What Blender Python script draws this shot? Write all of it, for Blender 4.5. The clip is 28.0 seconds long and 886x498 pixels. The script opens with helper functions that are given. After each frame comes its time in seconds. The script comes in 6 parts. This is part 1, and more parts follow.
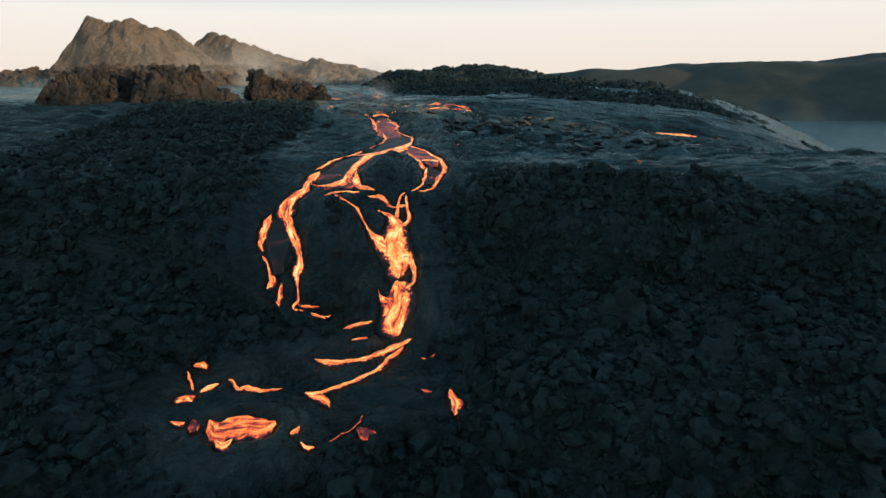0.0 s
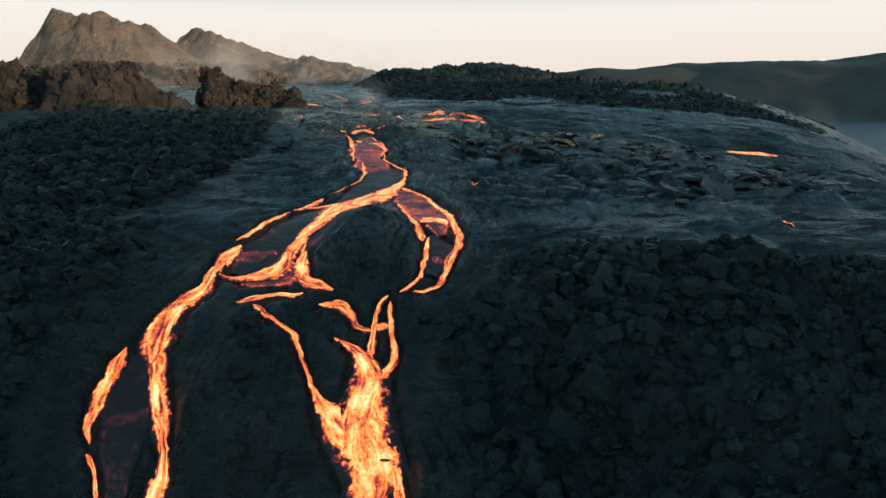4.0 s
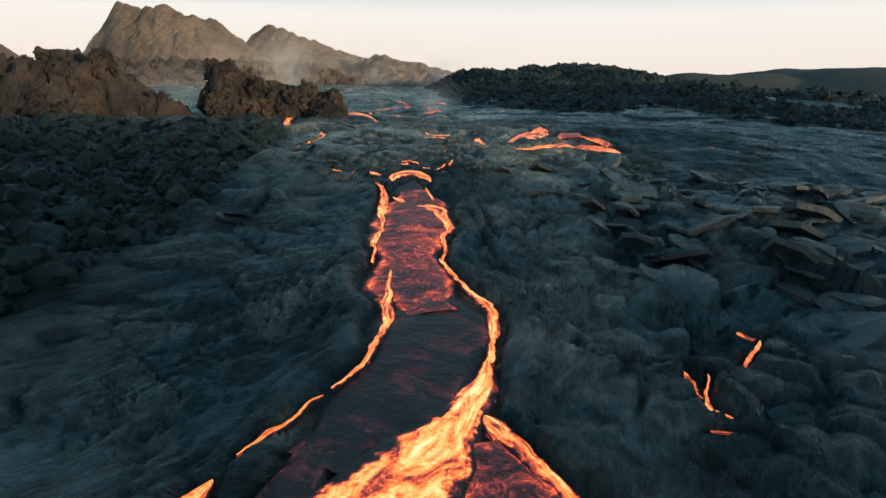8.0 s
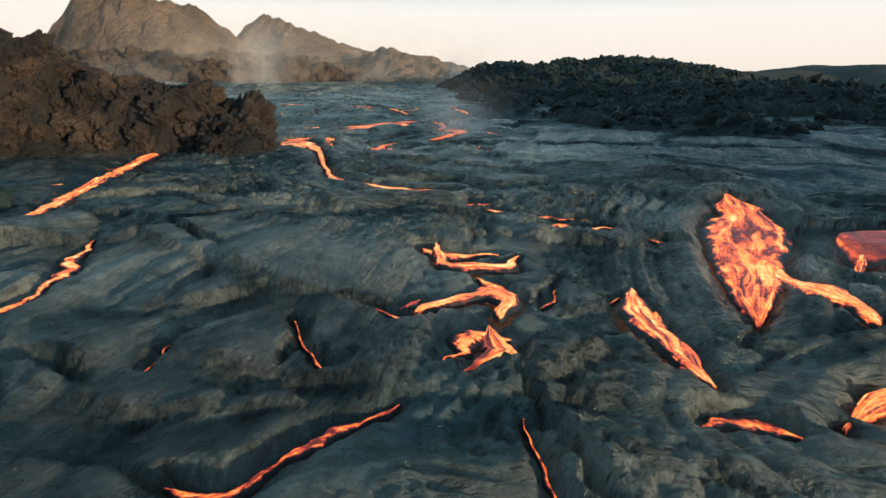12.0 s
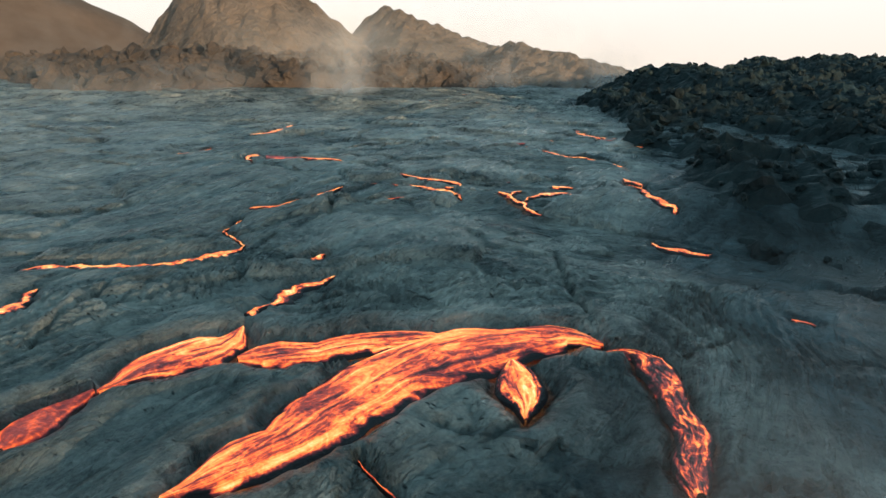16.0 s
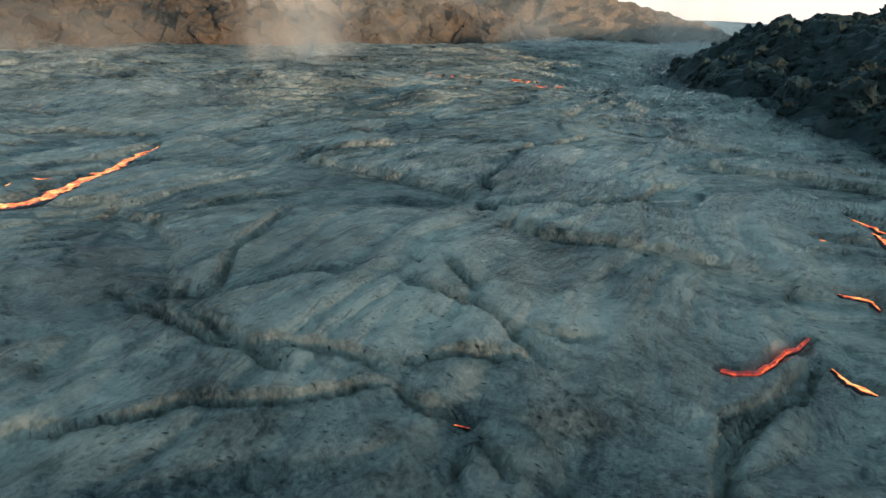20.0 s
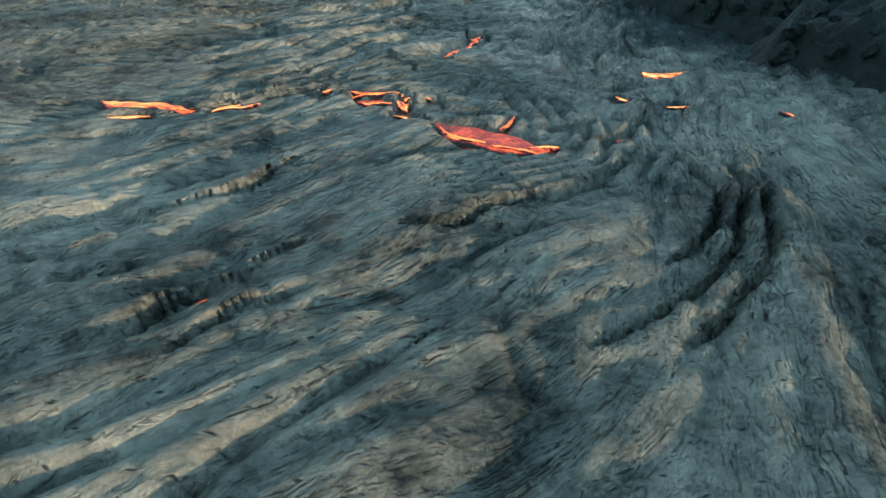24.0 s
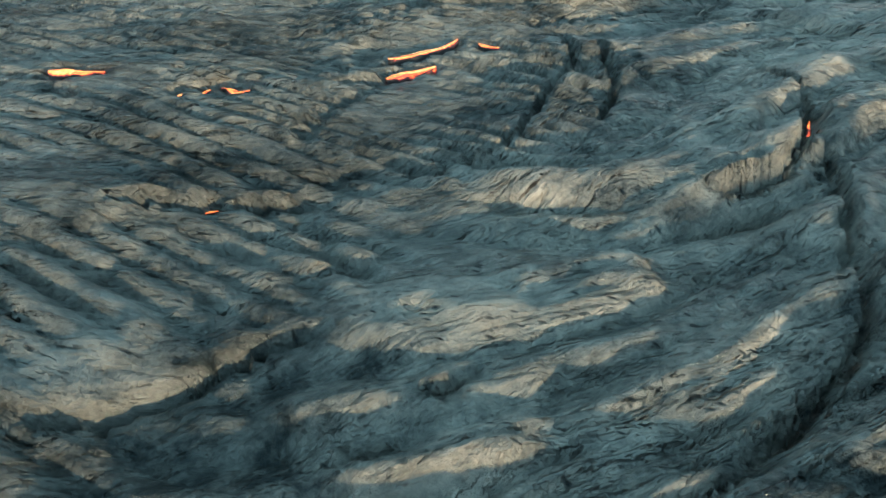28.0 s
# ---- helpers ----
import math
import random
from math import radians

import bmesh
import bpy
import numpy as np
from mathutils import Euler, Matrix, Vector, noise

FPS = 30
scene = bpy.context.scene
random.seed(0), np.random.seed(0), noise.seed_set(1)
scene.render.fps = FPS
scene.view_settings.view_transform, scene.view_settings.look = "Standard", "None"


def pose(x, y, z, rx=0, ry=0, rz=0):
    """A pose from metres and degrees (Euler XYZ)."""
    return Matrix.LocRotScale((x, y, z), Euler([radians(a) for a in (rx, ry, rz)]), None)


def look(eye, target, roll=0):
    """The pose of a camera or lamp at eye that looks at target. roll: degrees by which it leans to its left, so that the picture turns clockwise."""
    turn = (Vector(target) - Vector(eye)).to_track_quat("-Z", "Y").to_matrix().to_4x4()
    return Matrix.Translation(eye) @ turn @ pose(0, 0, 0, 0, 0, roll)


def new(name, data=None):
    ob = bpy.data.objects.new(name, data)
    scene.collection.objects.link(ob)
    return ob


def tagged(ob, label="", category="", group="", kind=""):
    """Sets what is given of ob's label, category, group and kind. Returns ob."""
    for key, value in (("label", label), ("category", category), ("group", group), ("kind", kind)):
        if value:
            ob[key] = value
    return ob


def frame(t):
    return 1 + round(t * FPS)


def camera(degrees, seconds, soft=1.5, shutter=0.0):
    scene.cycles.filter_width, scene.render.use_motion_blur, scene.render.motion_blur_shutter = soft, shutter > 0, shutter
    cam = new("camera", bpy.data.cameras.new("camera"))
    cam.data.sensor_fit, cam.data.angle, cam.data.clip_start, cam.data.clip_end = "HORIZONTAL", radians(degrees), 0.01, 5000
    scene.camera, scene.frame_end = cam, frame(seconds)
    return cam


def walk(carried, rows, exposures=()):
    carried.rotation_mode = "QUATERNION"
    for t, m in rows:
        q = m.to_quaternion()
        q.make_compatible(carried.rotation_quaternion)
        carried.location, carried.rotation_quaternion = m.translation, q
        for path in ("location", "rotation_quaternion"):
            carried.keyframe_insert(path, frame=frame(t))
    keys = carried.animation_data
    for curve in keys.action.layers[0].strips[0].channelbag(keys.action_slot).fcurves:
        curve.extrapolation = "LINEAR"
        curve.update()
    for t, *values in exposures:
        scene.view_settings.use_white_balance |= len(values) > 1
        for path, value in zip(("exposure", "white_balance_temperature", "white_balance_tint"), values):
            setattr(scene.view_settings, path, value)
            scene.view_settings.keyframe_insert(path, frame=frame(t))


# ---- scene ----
cam = camera(72.5, 28.0)
PATH = [
    (0, (0.527, -0.087, 7.762), (0.512, 1.841, 7.229), -0.4),
    (0.5, (0.414, 1.977, 7.773), (0.4, 3.905, 7.24), -0.4),
    (1, (0.32, 4.488, 7.805), (0.307, 6.415, 7.271), -0.3),
    (1.5, (0.18, 6.921, 7.826), (0.169, 8.849, 7.292), -0.3),
    (2, (0.124, 9.469, 7.96), (0.113, 11.396, 7.425), -0.3),
    (2.5, (0.038, 12.036, 7.977), (0.027, 13.963, 7.442), -0.3),
    (3, (-0.037, 14.785, 8.053), (-0.048, 16.712, 7.518), -0.3),
    (3.5, (-0.108, 17.41, 8.111), (-0.119, 19.336, 7.574), -0.3),
    (5.5, (-0.654, 28.625, 7.911), (-0.698, 30.554, 7.384), 0.2),
    (6, (-0.778, 31.569, 7.922), (-0.853, 33.497, 7.395), 0.3),
    (6.5, (-0.963, 34.493, 7.928), (-1.08, 36.419, 7.402), 0.4),
    (7, (-1.319, 37.566, 7.954), (-1.511, 39.486, 7.427), 0.5),
    (7.5, (-1.724, 40.614, 7.978), (-1.963, 42.528, 7.45), 0.6),
    (8, (-2.259, 43.891, 7.997), (-2.502, 45.804, 7.469), 0.6),
    (8.5, (-2.761, 47.08, 8.028), (-3.005, 48.994, 7.499), 0.6),
    (9, (-3.292, 50.466, 8.05), (-3.534, 52.38, 7.52), 0.7),
    (9.5, (-3.771, 53.77, 8.117), (-4.013, 55.682, 7.584), 0.7),
    (10, (-4.358, 57.324, 8.121), (-4.6, 59.236, 7.588), 0.7),
    (10.5, (-4.936, 60.809, 8.121), (-5.178, 62.721, 7.587), 0.7),
    (11, (-5.558, 64.608, 8.125), (-5.799, 66.52, 7.591), 0.9),
    (11.5, (-6.181, 68.191, 8.08), (-6.43, 70.101, 7.543), 0.8),
    (12, (-6.631, 71.728, 8.087), (-6.91, 73.633, 7.548), 0.7),
    (12.5, (-7.212, 75.257, 8.021), (-7.496, 77.162, 7.482), 0.6),
    (14.5, (-9.569, 89.302, 8.009), (-9.919, 91.196, 7.467), 0.7),
    (15, (-10.579, 93.181, 8.671), (-11.055, 95.045, 8.125), 0.9),
    (15.5, (-11.554, 96.349, 9.325), (-12.14, 98.179, 8.768), 1.1),
    (16, (-12.673, 99.507, 10.031), (-13.328, 101.31, 9.464), 1.1),
    (16.5, (-13.807, 102.469, 10.666), (-14.476, 104.262, 10.085), 1.1),
    (17, (-15.042, 105.652, 10.846), (-15.711, 107.441, 10.252), 1.1),
    (17.5, (-16.273, 108.629, 10.78), (-16.94, 110.414, 10.171), 1.1),
    (18, (-17.623, 111.778, 10.824), (-18.286, 113.557, 10.192), 1.3),
    (18.5, (-18.993, 114.887, 10.817), (-19.651, 116.658, 10.161), 1.3),
    (19, (-20.462, 118.348, 10.824), (-21.114, 120.112, 10.143), 1.5),
    (19.5, (-21.883, 121.601, 10.738), (-22.523, 123.36, 10.034), 1.7),
    (20, (-23.272, 125.157, 10.722), (-23.907, 126.907, 9.991), 1.7),
    (20.5, (-24.542, 128.412, 10.613), (-25.088, 130.183, 9.862), 1.5),
    (22.5, (-30.219, 141.785, 11.361), (-30.243, 143.538, 10.4), -1.8),
    (23, (-30.407, 145.019, 11.251), (-30.439, 146.756, 10.262), -1.7),
    (23.5, (-30.512, 147.997, 11.086), (-30.552, 149.722, 10.075), -1.7),
    (24, (-30.709, 150.978, 10.974), (-30.785, 152.687, 9.938), -1.7),
    (24.5, (-30.977, 153.654, 10.887), (-31.131, 155.344, 9.829), -1.8),
    (25, (-31.467, 156.436, 10.851), (-31.752, 158.093, 9.768), -2.1),
    (25.5, (-31.95, 158.927, 10.715), (-32.339, 160.555, 9.621), -2.6),
    (26, (-32.503, 161.462, 10.565), (-32.982, 163.062, 9.464), -3.7),
    (26.5, (-33.051, 163.769, 10.535), (-33.572, 165.34, 9.411), -4.2),
    (27, (-33.671, 166.101, 10.461), (-34.218, 167.648, 9.318), -4.2),
    (27.5, (-34.386, 168.141, 10.357), (-34.942, 169.676, 9.203), -4.1),
    (28, (-35.061, 170.221, 10.325), (-35.644, 171.733, 9.153), -4.0),
]
walk(cam, [(t, look(*r)) for t, *r in PATH], [(0.0, 0.0), (9.0, 0.05), (12.0, 0.1), (16.0, 0.2), (19.0, 0.4), (21.0, 0.55), (25.0, 0.8), (28.0, 0.98)])

# ---- sky and sun ----
world = bpy.data.worlds.new("world")
scene.world = world
world.use_nodes = True
wn, wl = world.node_tree.nodes, world.node_tree.links
sky = wn.new("ShaderNodeTexSky")
sky.sky_type, sky.sun_disc = "NISHITA", False
SUN_ELEVATION, SUN_TURN = radians(4.8), radians(122.0)
sky.sun_elevation, sky.sun_rotation = SUN_ELEVATION, SUN_TURN
sky.air_density, sky.dust_density, sky.ozone_density = 1.3, 3.0, 2.0
# thin high cloud: creamy near the horizon, slate blue overhead
coord = wn.new("ShaderNodeTexCoord")
split = wn.new("ShaderNodeSeparateXYZ")
wl.new(coord.outputs["Generated"], split.inputs[0])
veil = wn.new("ShaderNodeValToRGB")
wl.new(split.outputs["Z"], veil.inputs[0])
stops = [(0.0, (0.96, 0.84, 0.73, 1)), (0.10, (0.97, 0.92, 0.87, 1)), (0.17, (0.45, 0.64, 0.73, 1)), (0.34, (0.19, 0.38, 0.47, 1)), (1.0, (0.10, 0.165, 0.19, 1))]
veil.color_ramp.elements[0].position, veil.color_ramp.elements[0].color = stops[0]
veil.color_ramp.elements[1].position, veil.color_ramp.elements[1].color = stops[-1]
for p, c in stops[1:-1]:
    veil.color_ramp.elements.new(p).color = c
back_sky, back_veil, both = wn["Background"], wn.new("ShaderNodeBackground"), wn.new("ShaderNodeAddShader")
wl.new(sky.outputs[0], back_sky.inputs[0])
wl.new(veil.outputs[0], back_veil.inputs[0])
back_sky.inputs[1].default_value = 0.025
back_veil.inputs[1].default_value = 0.92
wl.new(back_sky.outputs[0], both.inputs[0])
wl.new(back_veil.outputs[0], both.inputs[1])
wl.new(both.outputs[0], wn["World Output"].inputs[0])

sun = new("sun", bpy.data.lights.new("sun", "SUN"))
sun.data.energy, sun.data.angle, sun.data.color = 3.8, radians(1.5), (1.0, 0.72, 0.45)
sun.matrix_world = look((math.sin(SUN_TURN) * 50, math.cos(SUN_TURN) * 50, math.tan(SUN_ELEVATION) * 50), (0, 0, 0))

# ---- materials ----


def material(name):
    m = bpy.data.materials.new(name)
    m.use_nodes = True
    return m, m.node_tree.nodes, m.node_tree.links, m.node_tree.nodes["Principled BSDF"]


def ramp(nodes, *stops):
    r = nodes.new("ShaderNodeValToRGB")
    r.color_ramp.elements[0].position, r.color_ramp.elements[0].color = stops[0][0], (*stops[0][1], 1)
    r.color_ramp.elements[1].position, r.color_ramp.elements[1].color = stops[-1][0], (*stops[-1][1], 1)
    for p, c in stops[1:-1]:
        r.color_ramp.elements.new(p).color = (*c, 1)
    return r


def noise_node(nodes, links, vector, scale, detail=4.0, rough=0.55, warp=0.0):
    n = nodes.new("ShaderNodeTexNoise")
    n.inputs["Scale"].default_value, n.inputs["Detail"].default_value = scale, detail
    n.inputs["Roughness"].default_value, n.inputs["Distortion"].default_value = rough, warp
    links.new(vector, n.inputs["Vector"])
    return n


def rock_material(name, dark, pale, rough=(0.45, 0.85), fine=14.0, bump=0.6, rust=None, patch=0.35, shine=0.5, depth=0.06):
    """Lava rock: two scales of tone, grainy bump and uneven gloss."""
    m, n, l, b = material(name)
    place = n.new("ShaderNodeNewGeometry").outputs["Position"]
    big = noise_node(n, l, place, patch, 5, 0.6, 0.6)
    small = noise_node(n, l, place, fine, 6, 0.65)
    mid = noise_node(n, l, place, fine * 0.22, 5, 0.6, 0.5)
    mixed = n.new("ShaderNodeMath")
    mixed.operation = "MULTIPLY_ADD"
    l.new(small.outputs[0], mixed.inputs[0])
    mixed.inputs[1].default_value = 0.45
    half = n.new("ShaderNodeMath")
    half.operation = "MULTIPLY_ADD"
    l.new(big.outputs[0], half.inputs[0])
    half.inputs[1].default_value, half.inputs[2].default_value = 0.75, -0.1
    l.new(half.outputs[0], mixed.inputs[2])
    tones = [(0.32, dark), (0.72, pale)] if rust is None else [(0.30, dark), (0.50, pale), (0.74, rust)]
    tone = ramp(n, *tones)
    l.new(mixed.outputs[0], tone.inputs[0])
    l.new(tone.outputs[0], b.inputs["Base Color"])
    gloss = n.new("ShaderNodeMapRange")
    gloss.inputs[1].default_value, gloss.inputs[2].default_value = 0.35, 0.65
    gloss.inputs[3].default_value, gloss.inputs[4].default_value = rough
    l.new(mid.outputs[0], gloss.inputs[0])
    l.new(gloss.outputs[0], b.inputs["Roughness"])
    high = n.new("ShaderNodeMath")
    high.operation = "MULTIPLY_ADD"
    l.new(mid.outputs[0], high.inputs[0])
    high.inputs[1].default_value = 2.2
    l.new(small.outputs[0], high.inputs[2])
    b.inputs["Specular IOR Level"].default_value = shine
    bm_node = n.new("ShaderNodeBump")
    bm_node.inputs["Strength"].default_value, bm_node.inputs["Distance"].default_value = bump, depth
    l.new(high.outputs[0], bm_node.inputs["Height"])
    l.new(bm_node.outputs[0], b.inputs["Normal"])
    return m


CLINKER = rock_material("clinker", (0.0028, 0.007, 0.0085), (0.026, 0.053, 0.058), (0.42, 0.8), 9.0, 1.0, shine=0.28)
SCORIA = rock_material("brown scoria", (0.006, 0.006, 0.007), (0.034, 0.029, 0.026), (0.6, 0.95), 9.0, 1.0, (0.15, 0.098, 0.066), depth=0.12)
CRAG_ROCK = rock_material("dark scoria", (0.004, 0.005, 0.006), (0.020, 0.020, 0.020), (0.5, 0.9), 9.0, 1.0, (0.07, 0.050, 0.036), depth=0.12)
CONE_ROCK = rock_material("cone cinders", (0.055, 0.048, 0.044), (0.18, 0.138, 0.108), (0.8, 1.0), 0.7, 1.0, (0.26, 0.185, 0.13), 0.06, depth=1.6)
APRON_ROCK = rock_material("brown rubble", (0.020, 0.018, 0.017), (0.085, 0.066, 0.054), (0.7, 1.0), 2.0, 1.0, (0.17, 0.12, 0.085), 0.12, depth=0.4)
FAR_ROCK = rock_material("far hillside", (0.045, 0.055, 0.055), (0.085, 0.095, 0.088), (0.85, 1.0), 0.15, 0.4, None, 0.02)
FAR_BROWN = rock_material("far brown hillside", (0.11, 0.075, 0.055), (0.17, 0.12, 0.09), (0.85, 1.0), 0.15, 0.4, None, 0.02)


def crust_material():
    """Pahoehoe skin: charcoal, in places silvery and glassy. The mesh keeps the share of silvery skin ('silver') and of
    the three ways in which the skin was dragged and wrinkled ('drag')."""
    m, n, l, b = material("pahoehoe crust")
    place = n.new("ShaderNodeNewGeometry").outputs["Position"]
    silver, drag = n.new("ShaderNodeAttribute"), n.new("ShaderNodeAttribute")
    silver.attribute_name, drag.attribute_name = "silver", "drag"
    folded = n.new("ShaderNodeAttribute")
    folded.attribute_name = "folded"
    shares = n.new("ShaderNodeSeparateXYZ")
    l.new(drag.outputs["Vector"], shares.inputs[0])
    # a slow swirl bends the wrinkles
    swirl = noise_node(n, l, place, 0.14, 2, 0.5)
    bend = n.new("ShaderNodeVectorMath")
    bend.operation = "MULTIPLY_ADD"
    l.new(swirl.outputs["Color"], bend.inputs[0])
    bend.inputs[1].default_value = (3.0, 3.0, 0.0)
    l.new(place, bend.inputs[2])

    def blend(scale_u, scale_v, detail, rough, warp):
        total = None
        for k, angle in enumerate(DRAG_WAYS):
            turned = n.new("ShaderNodeMapping")
            turned.vector_type = "TEXTURE"
            turned.inputs["Rotation"].default_value = (0, 0, angle)
            turned.inputs["Scale"].default_value = (1 / scale_v, 1 / scale_u, 1)
            l.new(bend.outputs[0], turned.inputs[0])
            lines = noise_node(n, l, turned.outputs[0], 1.0, detail, rough, warp)
            part_of = n.new("ShaderNodeMath")
            part_of.operation = "MULTIPLY_ADD"
            l.new(lines.outputs[0], part_of.inputs[0])
            l.new(shares.outputs[k], part_of.inputs[1])
            if total is None:
                part_of.inputs[2].default_value = 0.0
            else:
                l.new(total.outputs[0], part_of.inputs[2])
            total = part_of
        return total

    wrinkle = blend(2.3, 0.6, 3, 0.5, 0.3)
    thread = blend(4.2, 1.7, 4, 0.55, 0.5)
    blade = blend(4.6, 1.6, 2.5, 0.5, 0.5)
    big = noise_node(n, l, place, 0.28, 5, 0.6, 0.8)
    grain = noise_node(n, l, place, 14.0, 6, 0.72)

    patchy = noise_node(n, l, place, 0.16, 3, 0.5, 0.5)
    mask = n.new("ShaderNodeMapRange")
    mask.interpolation_type = "SMOOTHSTEP"
    mask.inputs[1].default_value, mask.inputs[2].default_value = 0.40, 0.58
    mask.inputs[3].default_value, mask.inputs[4].default_value = 0.55, 1.0
    l.new(patchy.outputs[0], mask.inputs[0])

    def crease(source, gain):
        """Smooth humps with sharp valleys between them."""
        a1, a2, a3 = n.new("ShaderNodeMath"), n.new("ShaderNodeMath"), n.new("ShaderNodeMath")
        a1.operation, a2.operation, a3.operation = "SUBTRACT", "ABSOLUTE", "POWER"
        l.new(source.outputs[0], a1.inputs[0])
        a1.inputs[1].default_value = 0.5
        l.new(a1.outputs[0], a2.inputs[0])
        l.new(a2.outputs[0], a3.inputs[0])
        a3.inputs[1].default_value = gain
        a4 = n.new("ShaderNodeMath")
        a4.operation = "MULTIPLY"
        l.new(a3.outputs[0], a4.inputs[0])
        l.new(mask.outputs[0], a4.inputs[1])
        a5 = n.new("ShaderNodeMath")
        a5.operation = "MULTIPLY"
        l.new(a4.outputs[0], a5.inputs[0])
        l.new(folded.outputs["Fac"], a5.inputs[1])
        return a5

    # crinkles and blisters of the skin itself
    crinkle = noise_node(n, l, bend.outputs[0], 2.2, 7, 0.68, 0.7)
    # tone: patches and grain; wrinkle and crinkle shading is put into the colour
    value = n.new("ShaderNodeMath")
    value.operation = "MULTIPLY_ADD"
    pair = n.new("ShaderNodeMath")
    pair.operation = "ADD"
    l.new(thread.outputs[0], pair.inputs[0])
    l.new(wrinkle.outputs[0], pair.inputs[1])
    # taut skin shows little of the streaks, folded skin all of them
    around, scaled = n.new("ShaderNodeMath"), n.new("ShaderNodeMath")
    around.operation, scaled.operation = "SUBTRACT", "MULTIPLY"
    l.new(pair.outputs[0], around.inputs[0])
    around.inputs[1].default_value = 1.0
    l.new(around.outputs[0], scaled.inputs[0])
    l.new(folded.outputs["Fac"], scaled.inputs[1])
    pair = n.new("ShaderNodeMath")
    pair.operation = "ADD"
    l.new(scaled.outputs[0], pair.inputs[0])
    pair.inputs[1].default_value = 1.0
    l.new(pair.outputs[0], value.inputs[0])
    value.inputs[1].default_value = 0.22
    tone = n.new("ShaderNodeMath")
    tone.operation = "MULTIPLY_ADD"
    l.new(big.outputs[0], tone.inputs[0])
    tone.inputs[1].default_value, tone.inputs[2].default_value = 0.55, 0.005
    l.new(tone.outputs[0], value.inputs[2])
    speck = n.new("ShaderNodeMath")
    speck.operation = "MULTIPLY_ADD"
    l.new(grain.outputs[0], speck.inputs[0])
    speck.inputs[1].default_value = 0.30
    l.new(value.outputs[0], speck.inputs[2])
    crinkle_shade = n.new("ShaderNodeMath")
    crinkle_shade.operation = "MULTIPLY_ADD"
    l.new(crinkle.outputs[0], crinkle_shade.inputs[0])
    crinkle_shade.inputs[1].default_value = 0.42
    l.new(speck.outputs[0], crinkle_shade.inputs[2])
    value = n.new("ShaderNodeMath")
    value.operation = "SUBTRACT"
    l.new(crinkle_shade.outputs[0], value.inputs[0])
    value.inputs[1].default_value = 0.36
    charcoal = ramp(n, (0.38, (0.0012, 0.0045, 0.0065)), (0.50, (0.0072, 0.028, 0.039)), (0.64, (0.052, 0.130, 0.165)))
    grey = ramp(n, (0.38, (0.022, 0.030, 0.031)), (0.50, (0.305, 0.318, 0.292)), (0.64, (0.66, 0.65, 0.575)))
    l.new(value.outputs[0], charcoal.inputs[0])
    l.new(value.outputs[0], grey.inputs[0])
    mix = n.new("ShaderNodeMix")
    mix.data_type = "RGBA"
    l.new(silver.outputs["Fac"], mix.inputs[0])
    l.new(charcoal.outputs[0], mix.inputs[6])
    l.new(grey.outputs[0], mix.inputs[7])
    stretch = n.new("ShaderNodeMapping")
    stretch.inputs["Scale"].default_value = (0.8, 2.0, 0.0)
    stretch.inputs["Rotation"].default_value = (0, 0, 0.5)
    l.new(bend.outputs[0], stretch.inputs[0])
    pit = n.new("ShaderNodeTexVoronoi")
    pit.inputs["Scale"].default_value = 4.5
    l.new(stretch.outputs[0], pit.inputs["Vector"])
    hollow = n.new("ShaderNodeMapRange")
    hollow.inputs[1].default_value, hollow.inputs[2].default_value = 0.06, 0.17
    l.new(pit.outputs["Distance"], hollow.inputs[0])
    # shade inside the pits is painted near black into the colour
    pit_shade = n.new("ShaderNodeMix")
    pit_shade.data_type = "RGBA"
    l.new(hollow.outputs[0], pit_shade.inputs[0])
    pit_shade.inputs[6].default_value = (0.016, 0.022, 0.026, 1)
    l.new(mix.outputs[2], pit_shade.inputs[7])
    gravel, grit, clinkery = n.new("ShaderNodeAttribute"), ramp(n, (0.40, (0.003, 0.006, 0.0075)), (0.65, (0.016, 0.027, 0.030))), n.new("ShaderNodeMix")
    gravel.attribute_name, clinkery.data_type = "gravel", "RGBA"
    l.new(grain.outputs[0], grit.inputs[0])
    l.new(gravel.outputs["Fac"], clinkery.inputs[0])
    l.new(pit_shade.outputs[2], clinkery.inputs[6])
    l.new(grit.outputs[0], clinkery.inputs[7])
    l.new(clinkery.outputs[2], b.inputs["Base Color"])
    gloss = n.new("ShaderNodeMapRange")
    gloss.inputs[1].default_value, gloss.inputs[2].default_value = 0.3, 0.7
    gloss.inputs[3].default_value, gloss.inputs[4].default_value = 0.20, 0.46
    l.new(wrinkle.outputs[0], gloss.inputs[0])
    l.new(gloss.outputs[0], b.inputs["Roughness"])
    sheen = n.new("ShaderNodeMapRange")
    sheen.inputs[3].default_value, sheen.inputs[4].default_value = 0.5, 0.8
    l.new(silver.outputs["Fac"], sheen.inputs[0])
    l.new(sheen.outputs[0], b.inputs["Specular IOR Level"])
    b.inputs["Specular Tint"].default_value = (0.72, 0.95, 1.0, 1.0)
    # relief of the skin, coarse and fine
    coarse = n.new("ShaderNodeBump")
    coarse.inputs["Strength"].default_value, coarse.inputs["Distance"].default_value = 1.0, 0.95
    l.new(crease(wrinkle, 0.75).outputs[0], coarse.inputs["Height"])
    medium = n.new("ShaderNodeBump")
    medium.inputs["Strength"].default_value, medium.inputs["Distance"].default_value = 1.0, 0.28
    l.new(crease(blade, 0.8).outputs[0], medium.inputs["Height"])
    l.new(coarse.outputs[0], medium.inputs["Normal"])
    crinkled = n.new("ShaderNodeBump")
